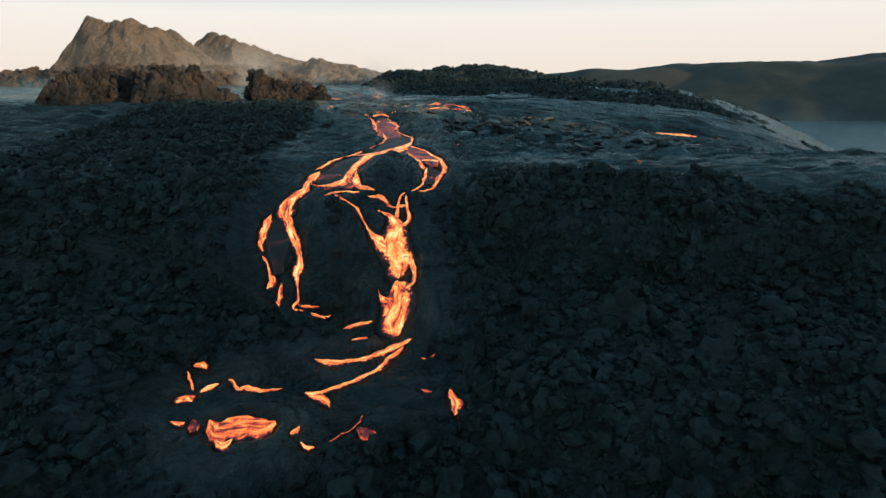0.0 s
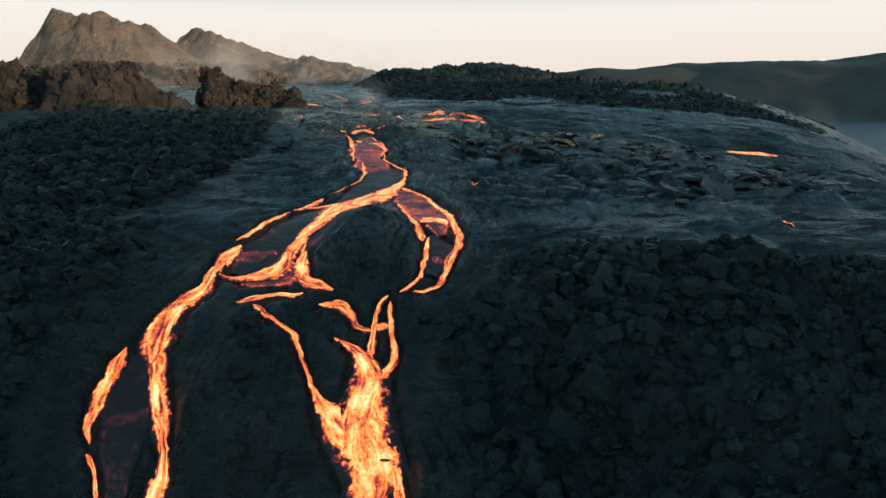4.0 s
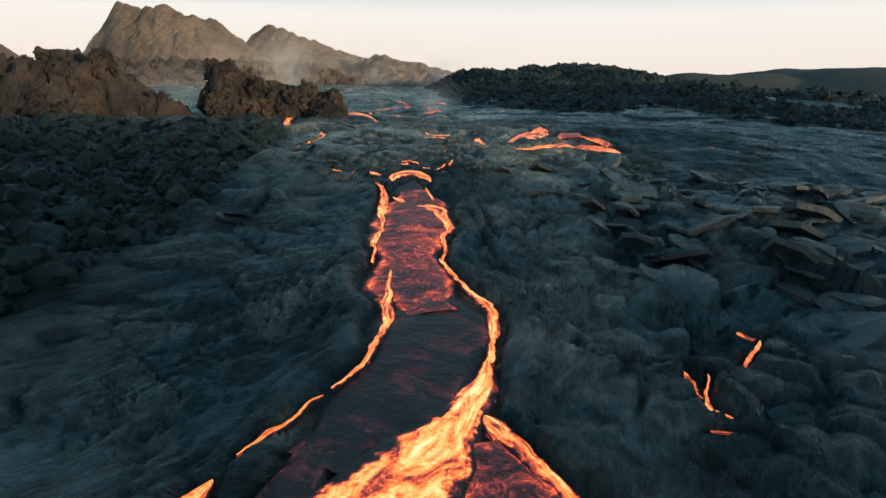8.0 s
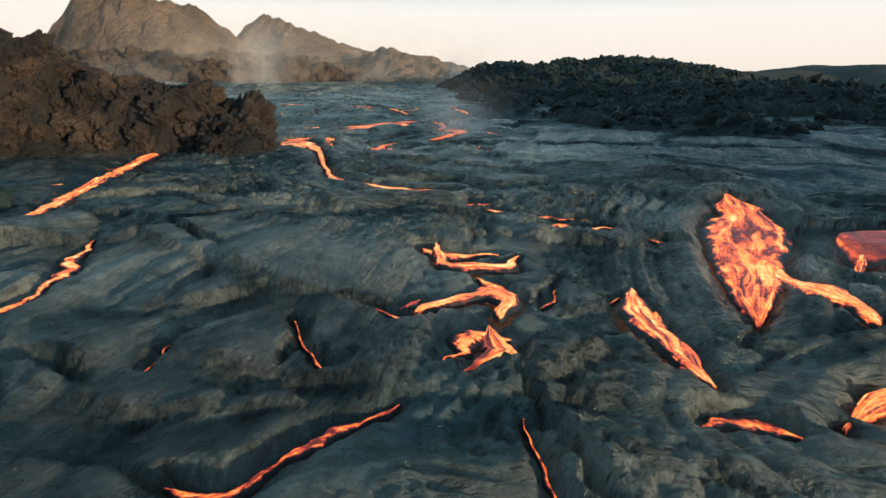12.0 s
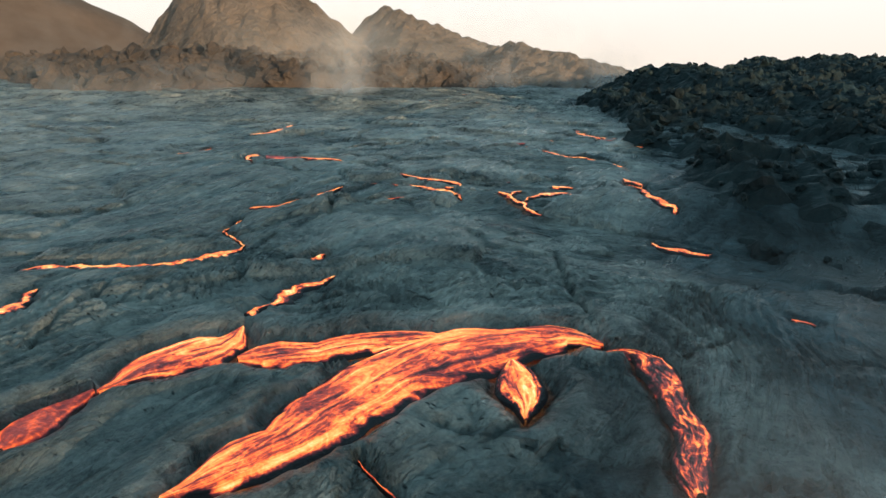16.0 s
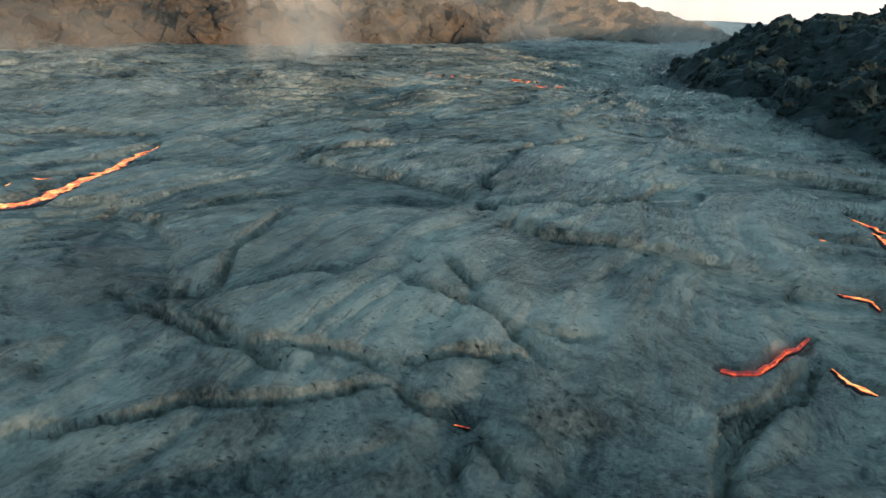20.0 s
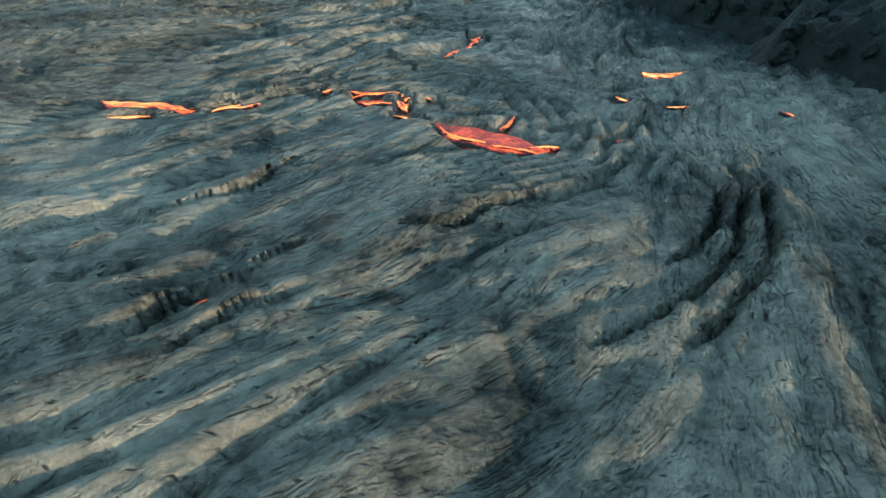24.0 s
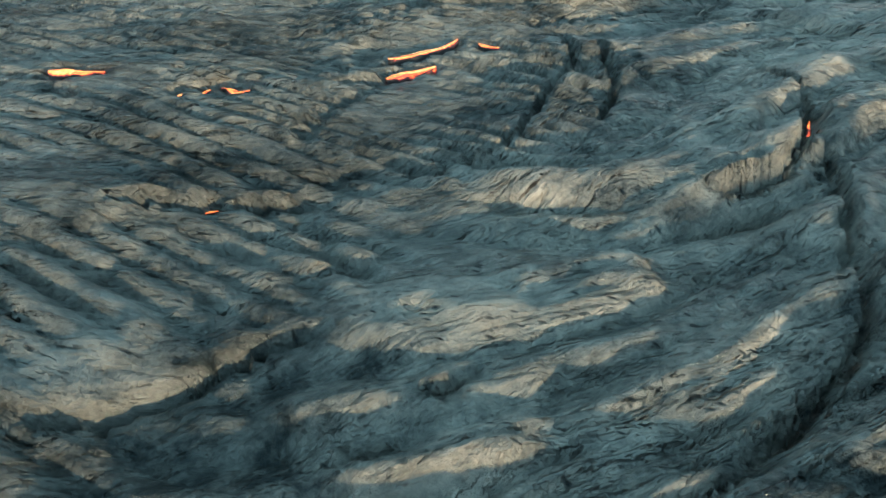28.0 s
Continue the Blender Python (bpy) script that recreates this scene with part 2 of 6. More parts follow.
    crinkled.inputs["Strength"].default_value, crinkled.inputs["Distance"].default_value = 1.0, 0.24
    off, bent = n.new("ShaderNodeMath"), n.new("ShaderNodeMath")
    off.operation, bent.operation = "SUBTRACT", "ABSOLUTE"
    l.new(crinkle.outputs[0], off.inputs[0])
    off.inputs[1].default_value = 0.5
    l.new(off.outputs[0], bent.inputs[0])
    l.new(bent.outputs[0], crinkled.inputs["Height"])
    l.new(medium.outputs[0], crinkled.inputs["Normal"])
    medium = crinkled
    pitted = n.new("ShaderNodeMath")
    pitted.operation = "MULTIPLY"
    l.new(hollow.outputs[0], pitted.inputs[0])
    l.new(silver.outputs["Fac"], pitted.inputs[1])
    dents = n.new("ShaderNodeBump")
    dents.inputs["Strength"].default_value, dents.inputs["Distance"].default_value = 1.0, 0.12
    l.new(pitted.outputs[0], dents.inputs["Height"])
    l.new(medium.outputs[0], dents.inputs["Normal"])
    medium = dents
    fine = n.new("ShaderNodeBump")
    fine.inputs["Strength"].default_value, fine.inputs["Distance"].default_value = 1.0, 0.035
    l.new(grain.outputs[0], fine.inputs["Height"])
    l.new(medium.outputs[0], fine.inputs["Normal"])
    l.new(fine.outputs[0], b.inputs["Normal"])
    return m


DRAG_WAYS = (0.1, 1.4, 0.7)
CRUST = crust_material()


def lava_material(name, heat, rim_gain, skin_gain, thread_gain, strength, along=1.2, across=1.6, ragged=0.5, tear=2.2, core=(0.72, 1.03)):
    """Molten lava: glowing melt under drifting skin, laced with hot threads; rim_gain sets how much hotter its margins are."""
    m, n, l, b = material(name)
    uv = n.new("ShaderNodeUVMap")
    uv.uv_map = "flow"
    sep = n.new("ShaderNodeSeparateXYZ")
    l.new(uv.outputs[0], sep.inputs[0])
    size = n.new("ShaderNodeMapping")
    size.inputs["Scale"].default_value = (across, along, 1.0)
    l.new(uv.outputs[0], size.inputs[0])
    place = n.new("ShaderNodeNewGeometry").outputs["Position"]

    def add(a, gain, rest):
        k = n.new("ShaderNodeMath")
        k.operation = "MULTIPLY_ADD"
        l.new(a, k.inputs[0])
        k.inputs[1].default_value = gain
        if isinstance(rest, float):
            k.inputs[2].default_value = rest
        else:
            l.new(rest, k.inputs[2])
        return k.outputs[0]

    def between(a, low, high, to_low, to_high):
        k = n.new("ShaderNodeMapRange")
        k.interpolation_type = "SMOOTHSTEP"
        k.inputs[1].default_value, k.inputs[2].default_value, k.inputs[3].default_value, k.inputs[4].default_value = low, high, to_low, to_high
        l.new(a, k.inputs[0])
        return k.outputs[0]

    def size_of(a):
        k = n.new("ShaderNodeMath")
        k.operation = "ABSOLUTE"
        l.new(a, k.inputs[0])
        return k.outputs[0]

    skin = noise_node(n, l, size.outputs[0], 1.0, 7, 0.62, 1.0).outputs[0]
    broad = noise_node(n, l, place, 0.7, 3, 0.5, 0.6).outputs[0]
    fine = noise_node(n, l, place, 9.0, 4, 0.6, 0.8).outputs[0]
    lace = noise_node(n, l, place, 2.6, 2.5, 0.55, 1.4).outputs[0]
    thread = between(size_of(add(lace, 1.0, -0.5)), 0.0, 0.05, 1.0, 0.0)
    away = size_of(sep.outputs[0])
    level = add(skin, 2 * skin_gain, heat - skin_gain - 0.12)
    level = add(broad, 0.5, level)
    level = add(fine, 0.40, level)
    level = add(thread, thread_gain, level)
    level = add(between(away, 0.55, 0.96, 0.0, 1.0), rim_gain, add(level, 1.0, -0.33))
    # a ragged, cooled margin
    torn = noise_node(n, l, place, tear, 3, 0.5, 0.8).outputs[0]
    edge = add(torn, -ragged, away)
    level = add(between(edge, core[0] - ragged * 0.5, core[1] - ragged * 0.5, 0.0, -0.85), 1.0, level)
    glow = ramp(n, (0.08, (0.001, 0.0003, 0.0003)), (0.24, (0.045, 0.008, 0.011)), (0.38, (0.22, 0.028, 0.020)), (0.50, (0.72, 0.095, 0.026)), (0.62, (1.0, 0.27, 0.05)), (0.78, (1.0, 0.50, 0.15)), (1.0, (1.0, 0.80, 0.42)))
    l.new(level, glow.inputs[0])
    l.new(glow.outputs[0], b.inputs["Emission Color"])
    b.inputs["Emission Strength"].default_value = strength
    skin_tone = ramp(n, (0.15, (0.016, 0.022, 0.027)), (0.5, (0.075, 0.035, 0.042)))
    l.new(level, skin_tone.inputs[0])
    l.new(skin_tone.outputs[0], b.inputs["Base Color"])
    b.inputs["Roughness"].default_value = 0.42
    bump = n.new("ShaderNodeBump")
    bump.inputs["Strength"].default_value, bump.inputs["Distance"].default_value = 0.7, 0.12
    l.new(add(fine, 0.5, skin), bump.inputs["Height"])
    l.new(bump.outputs[0], b.inputs["Normal"])
    return m


def steam_material(name, tint, density):
    """Thin steam: mostly clear, thinning out to its edges."""
    m, n, l, b = material(name)
    uv = n.new("ShaderNodeUVMap")
    uv.uv_map = "fade"
    sep = n.new("ShaderNodeSeparateXYZ")
    l.new(uv.outputs[0], sep.inputs[0])
    place = n.new("ShaderNodeNewGeometry").outputs["Position"]
    puffs = noise_node(n, l, place, 0.11, 5, 0.5, 0.8)
    shape = n.new("ShaderNodeMapRange")
    shape.interpolation_type = "SMOOTHSTEP"
    shape.inputs[1].default_value, shape.inputs[2].default_value = 0.36, 0.70
    shape.inputs[3].default_value, shape.inputs[4].default_value = 0.30, 1.0
    l.new(puffs.outputs[0], shape.inputs[0])
    fade = n.new("ShaderNodeMath")
    fade.operation = "MULTIPLY"
    l.new(sep.outputs[0], fade.inputs[0])
    l.new(sep.outputs[1], fade.inputs[1])
    thick = n.new("ShaderNodeMath")
    thick.operation = "MULTIPLY"
    l.new(fade.outputs[0], thick.inputs[0])
    l.new(shape.outputs[0], thick.inputs[1])
    share = n.new("ShaderNodeMath")
    share.operation = "MULTIPLY"
    l.new(thick.outputs[0], share.inputs[0])
    share.inputs[1].default_value = density
    clear, veil_a, veil_b, body, mix = n.new("ShaderNodeBsdfTransparent"), n.new("ShaderNodeBsdfDiffuse"), n.new("ShaderNodeBsdfTranslucent"), n.new("ShaderNodeAddShader"), n.new("ShaderNodeMixShader")
    veil_a.inputs[0].default_value = veil_b.inputs[0].default_value = (*tint, 1)
    l.new(veil_a.outputs[0], body.inputs[0])
    l.new(veil_b.outputs[0], body.inputs[1])
    l.new(share.outputs[0], mix.inputs[0])
    l.new(clear.outputs[0], mix.inputs[1])
    l.new(body.outputs[0], mix.inputs[2])
    l.new(mix.outputs[0], n["Material Output"].inputs[0])
    return m


# the sun's warmth is put into the haze and sunlit steam tints
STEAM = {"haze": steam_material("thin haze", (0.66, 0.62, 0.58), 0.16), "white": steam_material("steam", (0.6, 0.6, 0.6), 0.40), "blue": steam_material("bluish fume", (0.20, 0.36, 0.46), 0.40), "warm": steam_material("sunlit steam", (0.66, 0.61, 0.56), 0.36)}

LAVA = {
    "hot": lava_material("molten lava", 0.58, -0.02, 1.0, 0.12, 1.35, 0.9, 2.2, ragged=0.9, tear=4.0, core=(0.50, 1.0)),
    "vein": lava_material("lava vein", 0.60, -0.05, 0.85, 0.12, 1.3, 3.2, 1.0, 1.2, 7.0, (0.25, 0.85)),
    "river": lava_material("lava river", 0.23, 0.36, 0.42, 0.14, 1.35, 2.2, 1.2, 0.35),
    "fan": lava_material("glowing lava sheet", 0.47, 0.06, 0.85, 0.08, 1.3, 0.7, 3.2, 0.6, 2.2),
    "crust": lava_material("crusted lava", 0.03, 0.22, 0.30, 0.04, 1.3, 2.5, 1.0, 0.35),
    "ember": lava_material("lava embers", 0.30, -0.25, 1.1, 0.16, 1.4, 3.0, 2.6, 1.4, 1.6),
    "crack": lava_material("glowing crack", 0.48, -0.1, 0.8, 0.1, 1.2, 3.2, 1.0, 1.2, 7.0, (0.2, 0.85)),
    "red": lava_material("dull red lava", 0.36, 0.26, 0.22, 0.06, 1.2, 0.8, 0.8, 0.3),
}
# ---- relief of the ground ----
def smooth(a, b, v):
    s = np.clip((v - a) / (b - a), 0, 1)
    return s * s * (3 - 2 * s)


def base_height(x, y):
    """The broad lie of the land: a front slope, then a gently rising lava field that falls off on the right."""
    z = np.interp(y, [-60, 8, 18, 22, 27, 31.5, 33.5, 36, 41.5, 47, 60, 66, 70, 75, 82, 90, 110, 130, 140, 150, 157, 163, 170, 400, 1200],
                  [-9.5, -8.6, -7.2, -6.0, -5.7, -5.3, -4.6, -2.3, 0.2, 1.8, 3.0, 3.6, 4.3, 4.4, 4.8, 5.0, 5.4, 5.9, 6.15, 6.45, 6.62, 6.6, 6.5, 7.0, 7.0])
    k = np.interp(y, [45, 62, 80, 92, 104], [0, 0.05, 0.1, 0.03, 0.0])
    z = z - np.minimum(k * np.maximum(x + 5, 0), 3.2)
    across = x - np.interp(y, [100, 115, 135, 150], [-14, -18, -27, -30])
    z = z + (0.05 * np.clip(across, -16, 0) + 0.01 * np.clip(across, 0, 20)) * smooth(98, 108, y) * (1 - smooth(146, 156, y))
    z = z - 0.06 * np.clip(x + 34, -10, 6) * smooth(165, 172, y) * (1 - smooth(190, 210, y))
    slope = smooth(16, 26, y) * (1 - smooth(38, 50, y))
    z = z + slope * (1.5 * smooth(-1.0, 7.0, x) + 1.1 * smooth(-10.5, -15.5, x))
    z = z - 0.09 * np.clip(x - 13, 0, 60) * smooth(52, 66, y) * (1 - smooth(105, 150, y))
    rim = np.interp(y, [20, 40, 75, 130, 200, 300], [55, 36, 34, 40, 55, 90])
    return z - 40.0 * smooth(0, 120, x - rim)


def lattice(ix, iy, seed):
    """A random number from 0 to 1 for each cell."""
    h = (ix.astype(np.int64) * 374761393 + iy.astype(np.int64) * 668265263 + seed * 1274126177) & 0xFFFFFFFF
    h = ((h ^ (h >> 13)) * 1274126177) & 0xFFFFFFFF
    h = ((h ^ (h >> 16)) * 2246822519) & 0xFFFFFFFF
    return ((h ^ (h >> 15)) & 0xFFFFFF) / 16777215.0


def value_noise(x, y, seed=0):
    ix, iy = np.floor(x), np.floor(y)
    fx, fy = x - ix, y - iy
    fx, fy = fx * fx * fx * (fx * (fx * 6 - 15) + 10), fy * fy * fy * (fy * (fy * 6 - 15) + 10)
    a, b = lattice(ix, iy, seed), lattice(ix + 1, iy, seed)
    c, d = lattice(ix, iy + 1, seed), lattice(ix + 1, iy + 1, seed)
    return (a + (b - a) * fx) * (1 - fy) + (c + (d - c) * fx) * fy - 0.5


def fbm(x, y, octaves, seed=0, gain=0.5):
    total, size = np.zeros_like(x), 1.0
    for i in range(octaves):
        total += size * value_noise(x * 0.8 + y * 0.6 + i * 7.3, y * 0.8 - x * 0.6 - i * 3.1, seed + i)
        x, y, size = x * 2.03, y * 2.03, size * gain
    return total


def ridged(x, y, octaves, seed=0):
    total, size = np.zeros_like(x), 1.0
    for i in range(octaves):
        total += size * (0.5 - np.abs(2 * value_noise(x + i * 5.7, y - i * 9.2, seed + i)))
        x, y, size = x * 2.1 + y * 0.3, y * 2.1 - x * 0.3, size * 0.5
    return total


def billow(x, y, octaves, seed=0, gain=0.5):
    """Rounded humps with sharp valleys between them."""
    total, size = np.zeros_like(x), 1.0
    for i in range(octaves):
        total += size * (np.abs(2 * value_noise(x + i * 5.7, y - i * 9.2, seed + i)) ** 0.75 - 0.4)
        x, y, size = x * 2.07, y * 2.07, size * gain
    return total


def cells(x, y, seed=0):
    """Distances to the nearest and second nearest seed point, the offset from the nearest, and its random numbers."""
    ix, iy = np.floor(x), np.floor(y)
    one, two = np.full(x.shape, 9.0), np.full(x.shape, 9.0)
    ox, oy, r = np.zeros(x.shape), np.zeros(x.shape), np.zeros(x.shape)
    for dx in (-1, 0, 1):
        for dy in (-1, 0, 1):
            cx, cy = ix + dx, iy + dy
            px, py = cx + lattice(cx, cy, seed), cy + lattice(cx, cy, seed + 1)
            d = np.hypot(x - px, y - py)
            nearer = d < one
            two = np.where(nearer, one, np.minimum(two, d))
            one = np.where(nearer, d, one)
            ox, oy = np.where(nearer, x - px, ox), np.where(nearer, y - py, oy)
            r = np.where(nearer, lattice(cx, cy, seed + 2), r)
    return one, two, ox, oy, r


def low_relief(x, y):
    """The land with its gentle swells, without crust and stones."""
    z = base_height(x, y) + 0.22 * fbm(x / 5.0, y / 5.0, 2, 3) + 0.5 * fbm(x / 18.0, y / 18.0, 2, 9)
    for cx, cy, rx, ry, h in ((-3.9, 45.6, 1.7, 2.9, 0.6), (-6.9, 37.6, 1.5, 3.6, 0.7), (-5.6, 25.0, 5.5, 3.4, 0.4), (0.3, 32.2, 3.2, 3.0, 1.9), (-13.0, 26.5, 3.0, 3.0, -0.6), (5.0, 75.0, 3.0, 4.0, -0.8), (-11.0, 117.8, 7.0, 4.0, -0.55), (-0.8, 81.2, 1.8, 2.0, 0.5), (1.6, 86.0, 1.8, 2.0, 0.3)):
        z = z + h * np.exp(-(((x - cx) / rx) ** 2 + ((y - cy) / ry) ** 2) ** 2)
    return z


def spline(points, step):
    """Points along a smooth curve through the given ones, about step apart."""
    p = np.array([2 * points[0] - points[1], *points, 2 * points[-1] - points[-2]])
    out = []
    for a, b, c, d in zip(p, p[1:], p[2:], p[3:]):
        n = max(2, int(np.hypot(*(c - b)[:2]) / step))
        for s in np.arange(n) / n:
            out.append(0.5 * (2 * b + (c - a) * s + (2 * a - 5 * b + 4 * c - d) * s * s + (3 * b - a - 3 * c + d) * s ** 3))
    return np.array(out + [p[-2]])


FLOWS, FISSURES = [], []


def flow(kind, *xy):
    """Notes a lava stream, sheet or glowing crack: its kind, and the points of its middle line with the width at each."""
    rows = np.array(xy).reshape(-1, 3)
    points, width = rows[:, :2], float(rows[:, 2].mean())
    line = spline(rows, 0.05 if kind == "fissure" else min(0.25, max(0.08, width * 0.3)))
    line, wide = line[:, :2], np.maximum(line[:, 2], 0.02)
    s = np.cumsum(np.hypot(*np.diff(line, axis=0, prepend=line[:1]).T))
    seed = len(FLOWS) + len(FISSURES)
    jag = 0.45 * width + 0.03 if kind in ("crack", "vein") else 0.03 if kind == "fissure" else 0.05 + 0.04 * width
    way = np.gradient(line, axis=0)
    way /= np.linalg.norm(way, axis=1)[:, None] + 1e-9
    side = np.stack([-way[:, 1], way[:, 0]], 1)
    reach = min(max(0.4, width * 1.0), 1.6)
    wobble = fbm(s / reach + seed * 13.7, s * 0 + seed, 3, 21)
    line = line + side * (jag * wobble)[:, None] * 1.4
    swell = 1 + (1.2 if kind in ("vein", "crack") else 0.45) * fbm(s / reach + seed * 5.1, s * 0 + 3.3, 3, 22)
    tip = np.minimum(s, s[-1] - s) / min(max((2.5 if kind in ("vein", "crack") else 0.9) * width, 0.2), 0.45 * s[-1])
    half = {"vein": 0.62, "crack": 0.62, "river": 0.62, "crust": 0.55, "red": 0.5, "hot": 0.52}.get(kind, 0.48) * wide * np.clip(swell, 0.3, 1.8) * np.sqrt(np.clip(tip, 0.3 if kind in ("river", "crust") else 0.04, 1))
    (FISSURES if kind == "fissure" else FLOWS).append((kind, width, line, half, s, side))


# flows down the front slope, then up the field in the order of the flight
flow("crust", -4.7, 58.9, 1.81, -4.2, 57.5, 2.42, -4.1, 56.3, 2.54, -4.1, 55.0, 2.53, -4.4, 53.8, 2.71, -4.9, 52.8, 2.55, -5.3, 51.9, 2.64)
flow("river", -6.5, 67.4, 2.13, -5.9, 64.2, 2.30, -5.8, 61.8, 1.70, -5.4, 60.0, 1.44)
flow("hot", -5.7, 59.5, 0.16, -5.5, 58.4, 0.23, -5.3, 57.3, 0.36, -5.1, 56.3, 0.27, -5.2, 55.5, 0.22, -5.2, 54.8, 0.17, -5.4, 54.2, 0.12, -5.6, 53.8, 0.14)
flow("hot", -5.7, 53.6, 0.08, -5.9, 53.3, 0.09, -6.1, 52.7, 0.11, -6.3, 52.5, 0.20, -6.4, 52.2, 0.11, -6.6, 51.9, 0.05)
flow("hot", -4.5, 60.6, 0.13, -4.0, 59.7, 0.21, -3.4, 58.6, 0.25, -2.9, 57.9, 0.40, -2.7, 57.0, 0.34, -2.7, 56.1, 0.22, -2.7, 55.4, 0.26, -2.8, 54.8, 0.20, -2.8, 54.3, 0.18, -2.9, 53.8, 0.30, -3.1, 53.1, 0.28, -3.4, 52.5, 0.44)
flow("crust", -5.3, 52.3, 1.63, -5.7, 49.1, 2.10, -6.1, 47.1, 3.51, -7.2, 45.6, 3.22, -7.8, 44.4, 3.11, -8.3, 43.5, 2.60, -8.6, 42.9, 0.94)
flow("hot", -2.8, 55.4, 0.35, -2.9, 54.0, 0.70, -3.6, 52.0, 1.91, -4.7, 50.2, 2.31, -5.3, 48.9, 2.21, -5.8, 47.0, 1.45, -6.3, 46.1, 1.08, -6.6, 44.9, 0.84, -6.8, 44.0, 0.73, -6.8, 43.3, 1.08, -7.2, 42.7, 1.36, -7.8, 42.5, 0.82, -8.5, 42.4, 0.50, -9.2, 42.7, 0.28)
flow("river", -8.6, 42.6, 0.54, -7.5, 42.4, 1.02, -6.7, 42.7, 1.65, -6.5, 43.5, 1.17)
flow("hot", -9.4, 44.8, 0.23, -9.4, 44.1, 0.21, -9.5, 43.3, 0.23, -9.4, 42.6, 0.25, -9.4, 42.0, 0.38, -9.4, 41.5, 0.62, -9.5, 41.1, 0.69)
flow("hot", -6.7, 51.3, 0.34, -6.9, 50.7, 0.47, -7.2, 49.7, 0.56, -7.7, 49.1, 0.27)
flow("hot", -4.2, 50.4, 1.12, -5.6, 50.1, 0.77, -6.6, 49.6, 0.54, -7.4, 49.5, 0.41)
flow("hot", -7.8, 48.8, 0.20, -8.2, 47.8, 0.41, -8.7, 46.7, 0.36, -9.0, 46.1, 0.33, -9.4, 45.5, 0.18)
flow("river", -2.6, 52.7, 1.09, -1.8, 50.8, 1.94, -1.0, 48.6, 2.00, -0.6, 46.7, 1.23, -0.4, 45.8, 0.91)
flow("hot", -2.7, 53.4, 0.65, -1.4, 51.8, 0.32, -0.7, 50.3, 0.30, -0.1, 48.9, 0.46, 0.1, 47.1, 0.43, 0.4, 45.9, 0.36, 0.2, 45.0, 0.24, 0.1, 44.2, 0.10, -0.0, 43.5, 0.10, -0.2, 42.9, 0.12, -0.5, 42.2, 0.23)
flow("hot", -1.5, 47.1, 0.63, -0.8, 47.8, 1.56, -0.2, 46.9, 0.71)
flow("hot", -2.7, 50.4, 0.17, -2.3, 49.2, 0.20, -1.9, 47.9, 0.26, -1.5, 46.5, 0.39, -1.3, 45.5, 0.42, -1.2, 45.2, 0.16)
flow("hot", -1.1, 44.8, 0.14, -1.1, 44.1, 0.12, -1.2, 43.3, 0.25, -1.2, 43.0, 0.11, -1.2, 42.4, 0.16)
flow("crust", -0.9, 45.8, 0.65, -0.5, 44.7, 1.20, -0.6, 43.7, 1.08, -0.9, 42.7, 0.96)
flow("hot", -6.3, 45.0, 0.13, -6.2, 44.0, 0.17, -6.1, 43.3, 0.14, -5.8, 42.7, 0.19, -5.4, 42.2, 0.27, -5.1, 41.8, 0.45)
flow("hot", -9.1, 45.1, 1.00, -9.3, 44.3, 0.95, -9.5, 42.8, 0.59, -9.4, 41.6, 0.76, -10.0, 40.8, 0.86, -10.3, 39.6, 1.14, -10.1, 38.4, 1.06)
flow("river", -7.4, 44.5, 0.89, -8.2, 44.1, 1.11, -9.1, 44.4, 0.90)
flow("hot", -9.8, 38.4, 0.40, -9.4, 37.4, 0.51, -8.9, 36.3, 0.56, -8.6, 35.6, 0.33, -8.5, 35.1, 0.60, -8.6, 34.8, 0.66, -8.5, 34.2, 0.20, -8.3, 33.4, 0.24, -8.4, 32.9, 0.44, -8.4, 32.6, 0.22)
flow("hot", -10.5, 39.7, 0.69, -10.1, 38.8, 0.80, -9.7, 38.0, 0.68, -9.2, 36.8, 0.53, -8.7, 35.9, 0.43)
flow("hot", -8.4, 32.6, 0.15, -7.9, 32.4, 0.19, -7.1, 32.1, 0.26, -6.4, 31.9, 0.31, -6.1, 32.1, 0.17)
flow("hot", -8.2, 32.9, 0.21, -7.5, 32.8, 0.24, -6.9, 32.7, 0.09)
flow("hot", -11.2, 39.0, 0.34, -11.2, 38.1, 0.61, -11.2, 37.1, 0.59, -11.1, 36.2, 0.34, -10.9, 35.8, 0.16)
flow("hot", -10.9, 35.6, 0.24, -10.5, 35.2, 0.14, -10.2, 34.6, 0.27, -10.0, 34.3, 0.56, -10.3, 34.0, 0.25)
flow("hot", -9.4, 34.2, 0.25, -9.4, 33.6, 0.33, -9.4, 33.0, 0.40, -9.5, 32.5, 0.11)
flow("crust", -10.7, 38.8, 1.19, -10.5, 37.9, 1.58, -10.1, 36.6, 1.82, -9.9, 35.6, 1.67, -9.7, 34.7, 1.13)
flow("hot", -6.1, 44.4, 0.43, -6.1, 43.5, 0.66, -5.8, 42.4, 0.93, -5.1, 41.9, 0.66, -4.4, 41.6, 0.24)
flow("hot", -7.9, 40.8, 0.28, -7.2, 40.7, 0.57, -6.4, 41.0, 0.34, -5.6, 41.4, 0.21)
flow("hot", -7.1, 40.2, 0.27, -6.4, 39.6, 0.26, -5.8, 39.3, 0.30, -5.5, 39.2, 0.36, -5.1, 38.6, 0.20, -4.8, 38.0, 0.19, -4.5, 37.4, 0.22, -4.2, 36.9, 0.26)
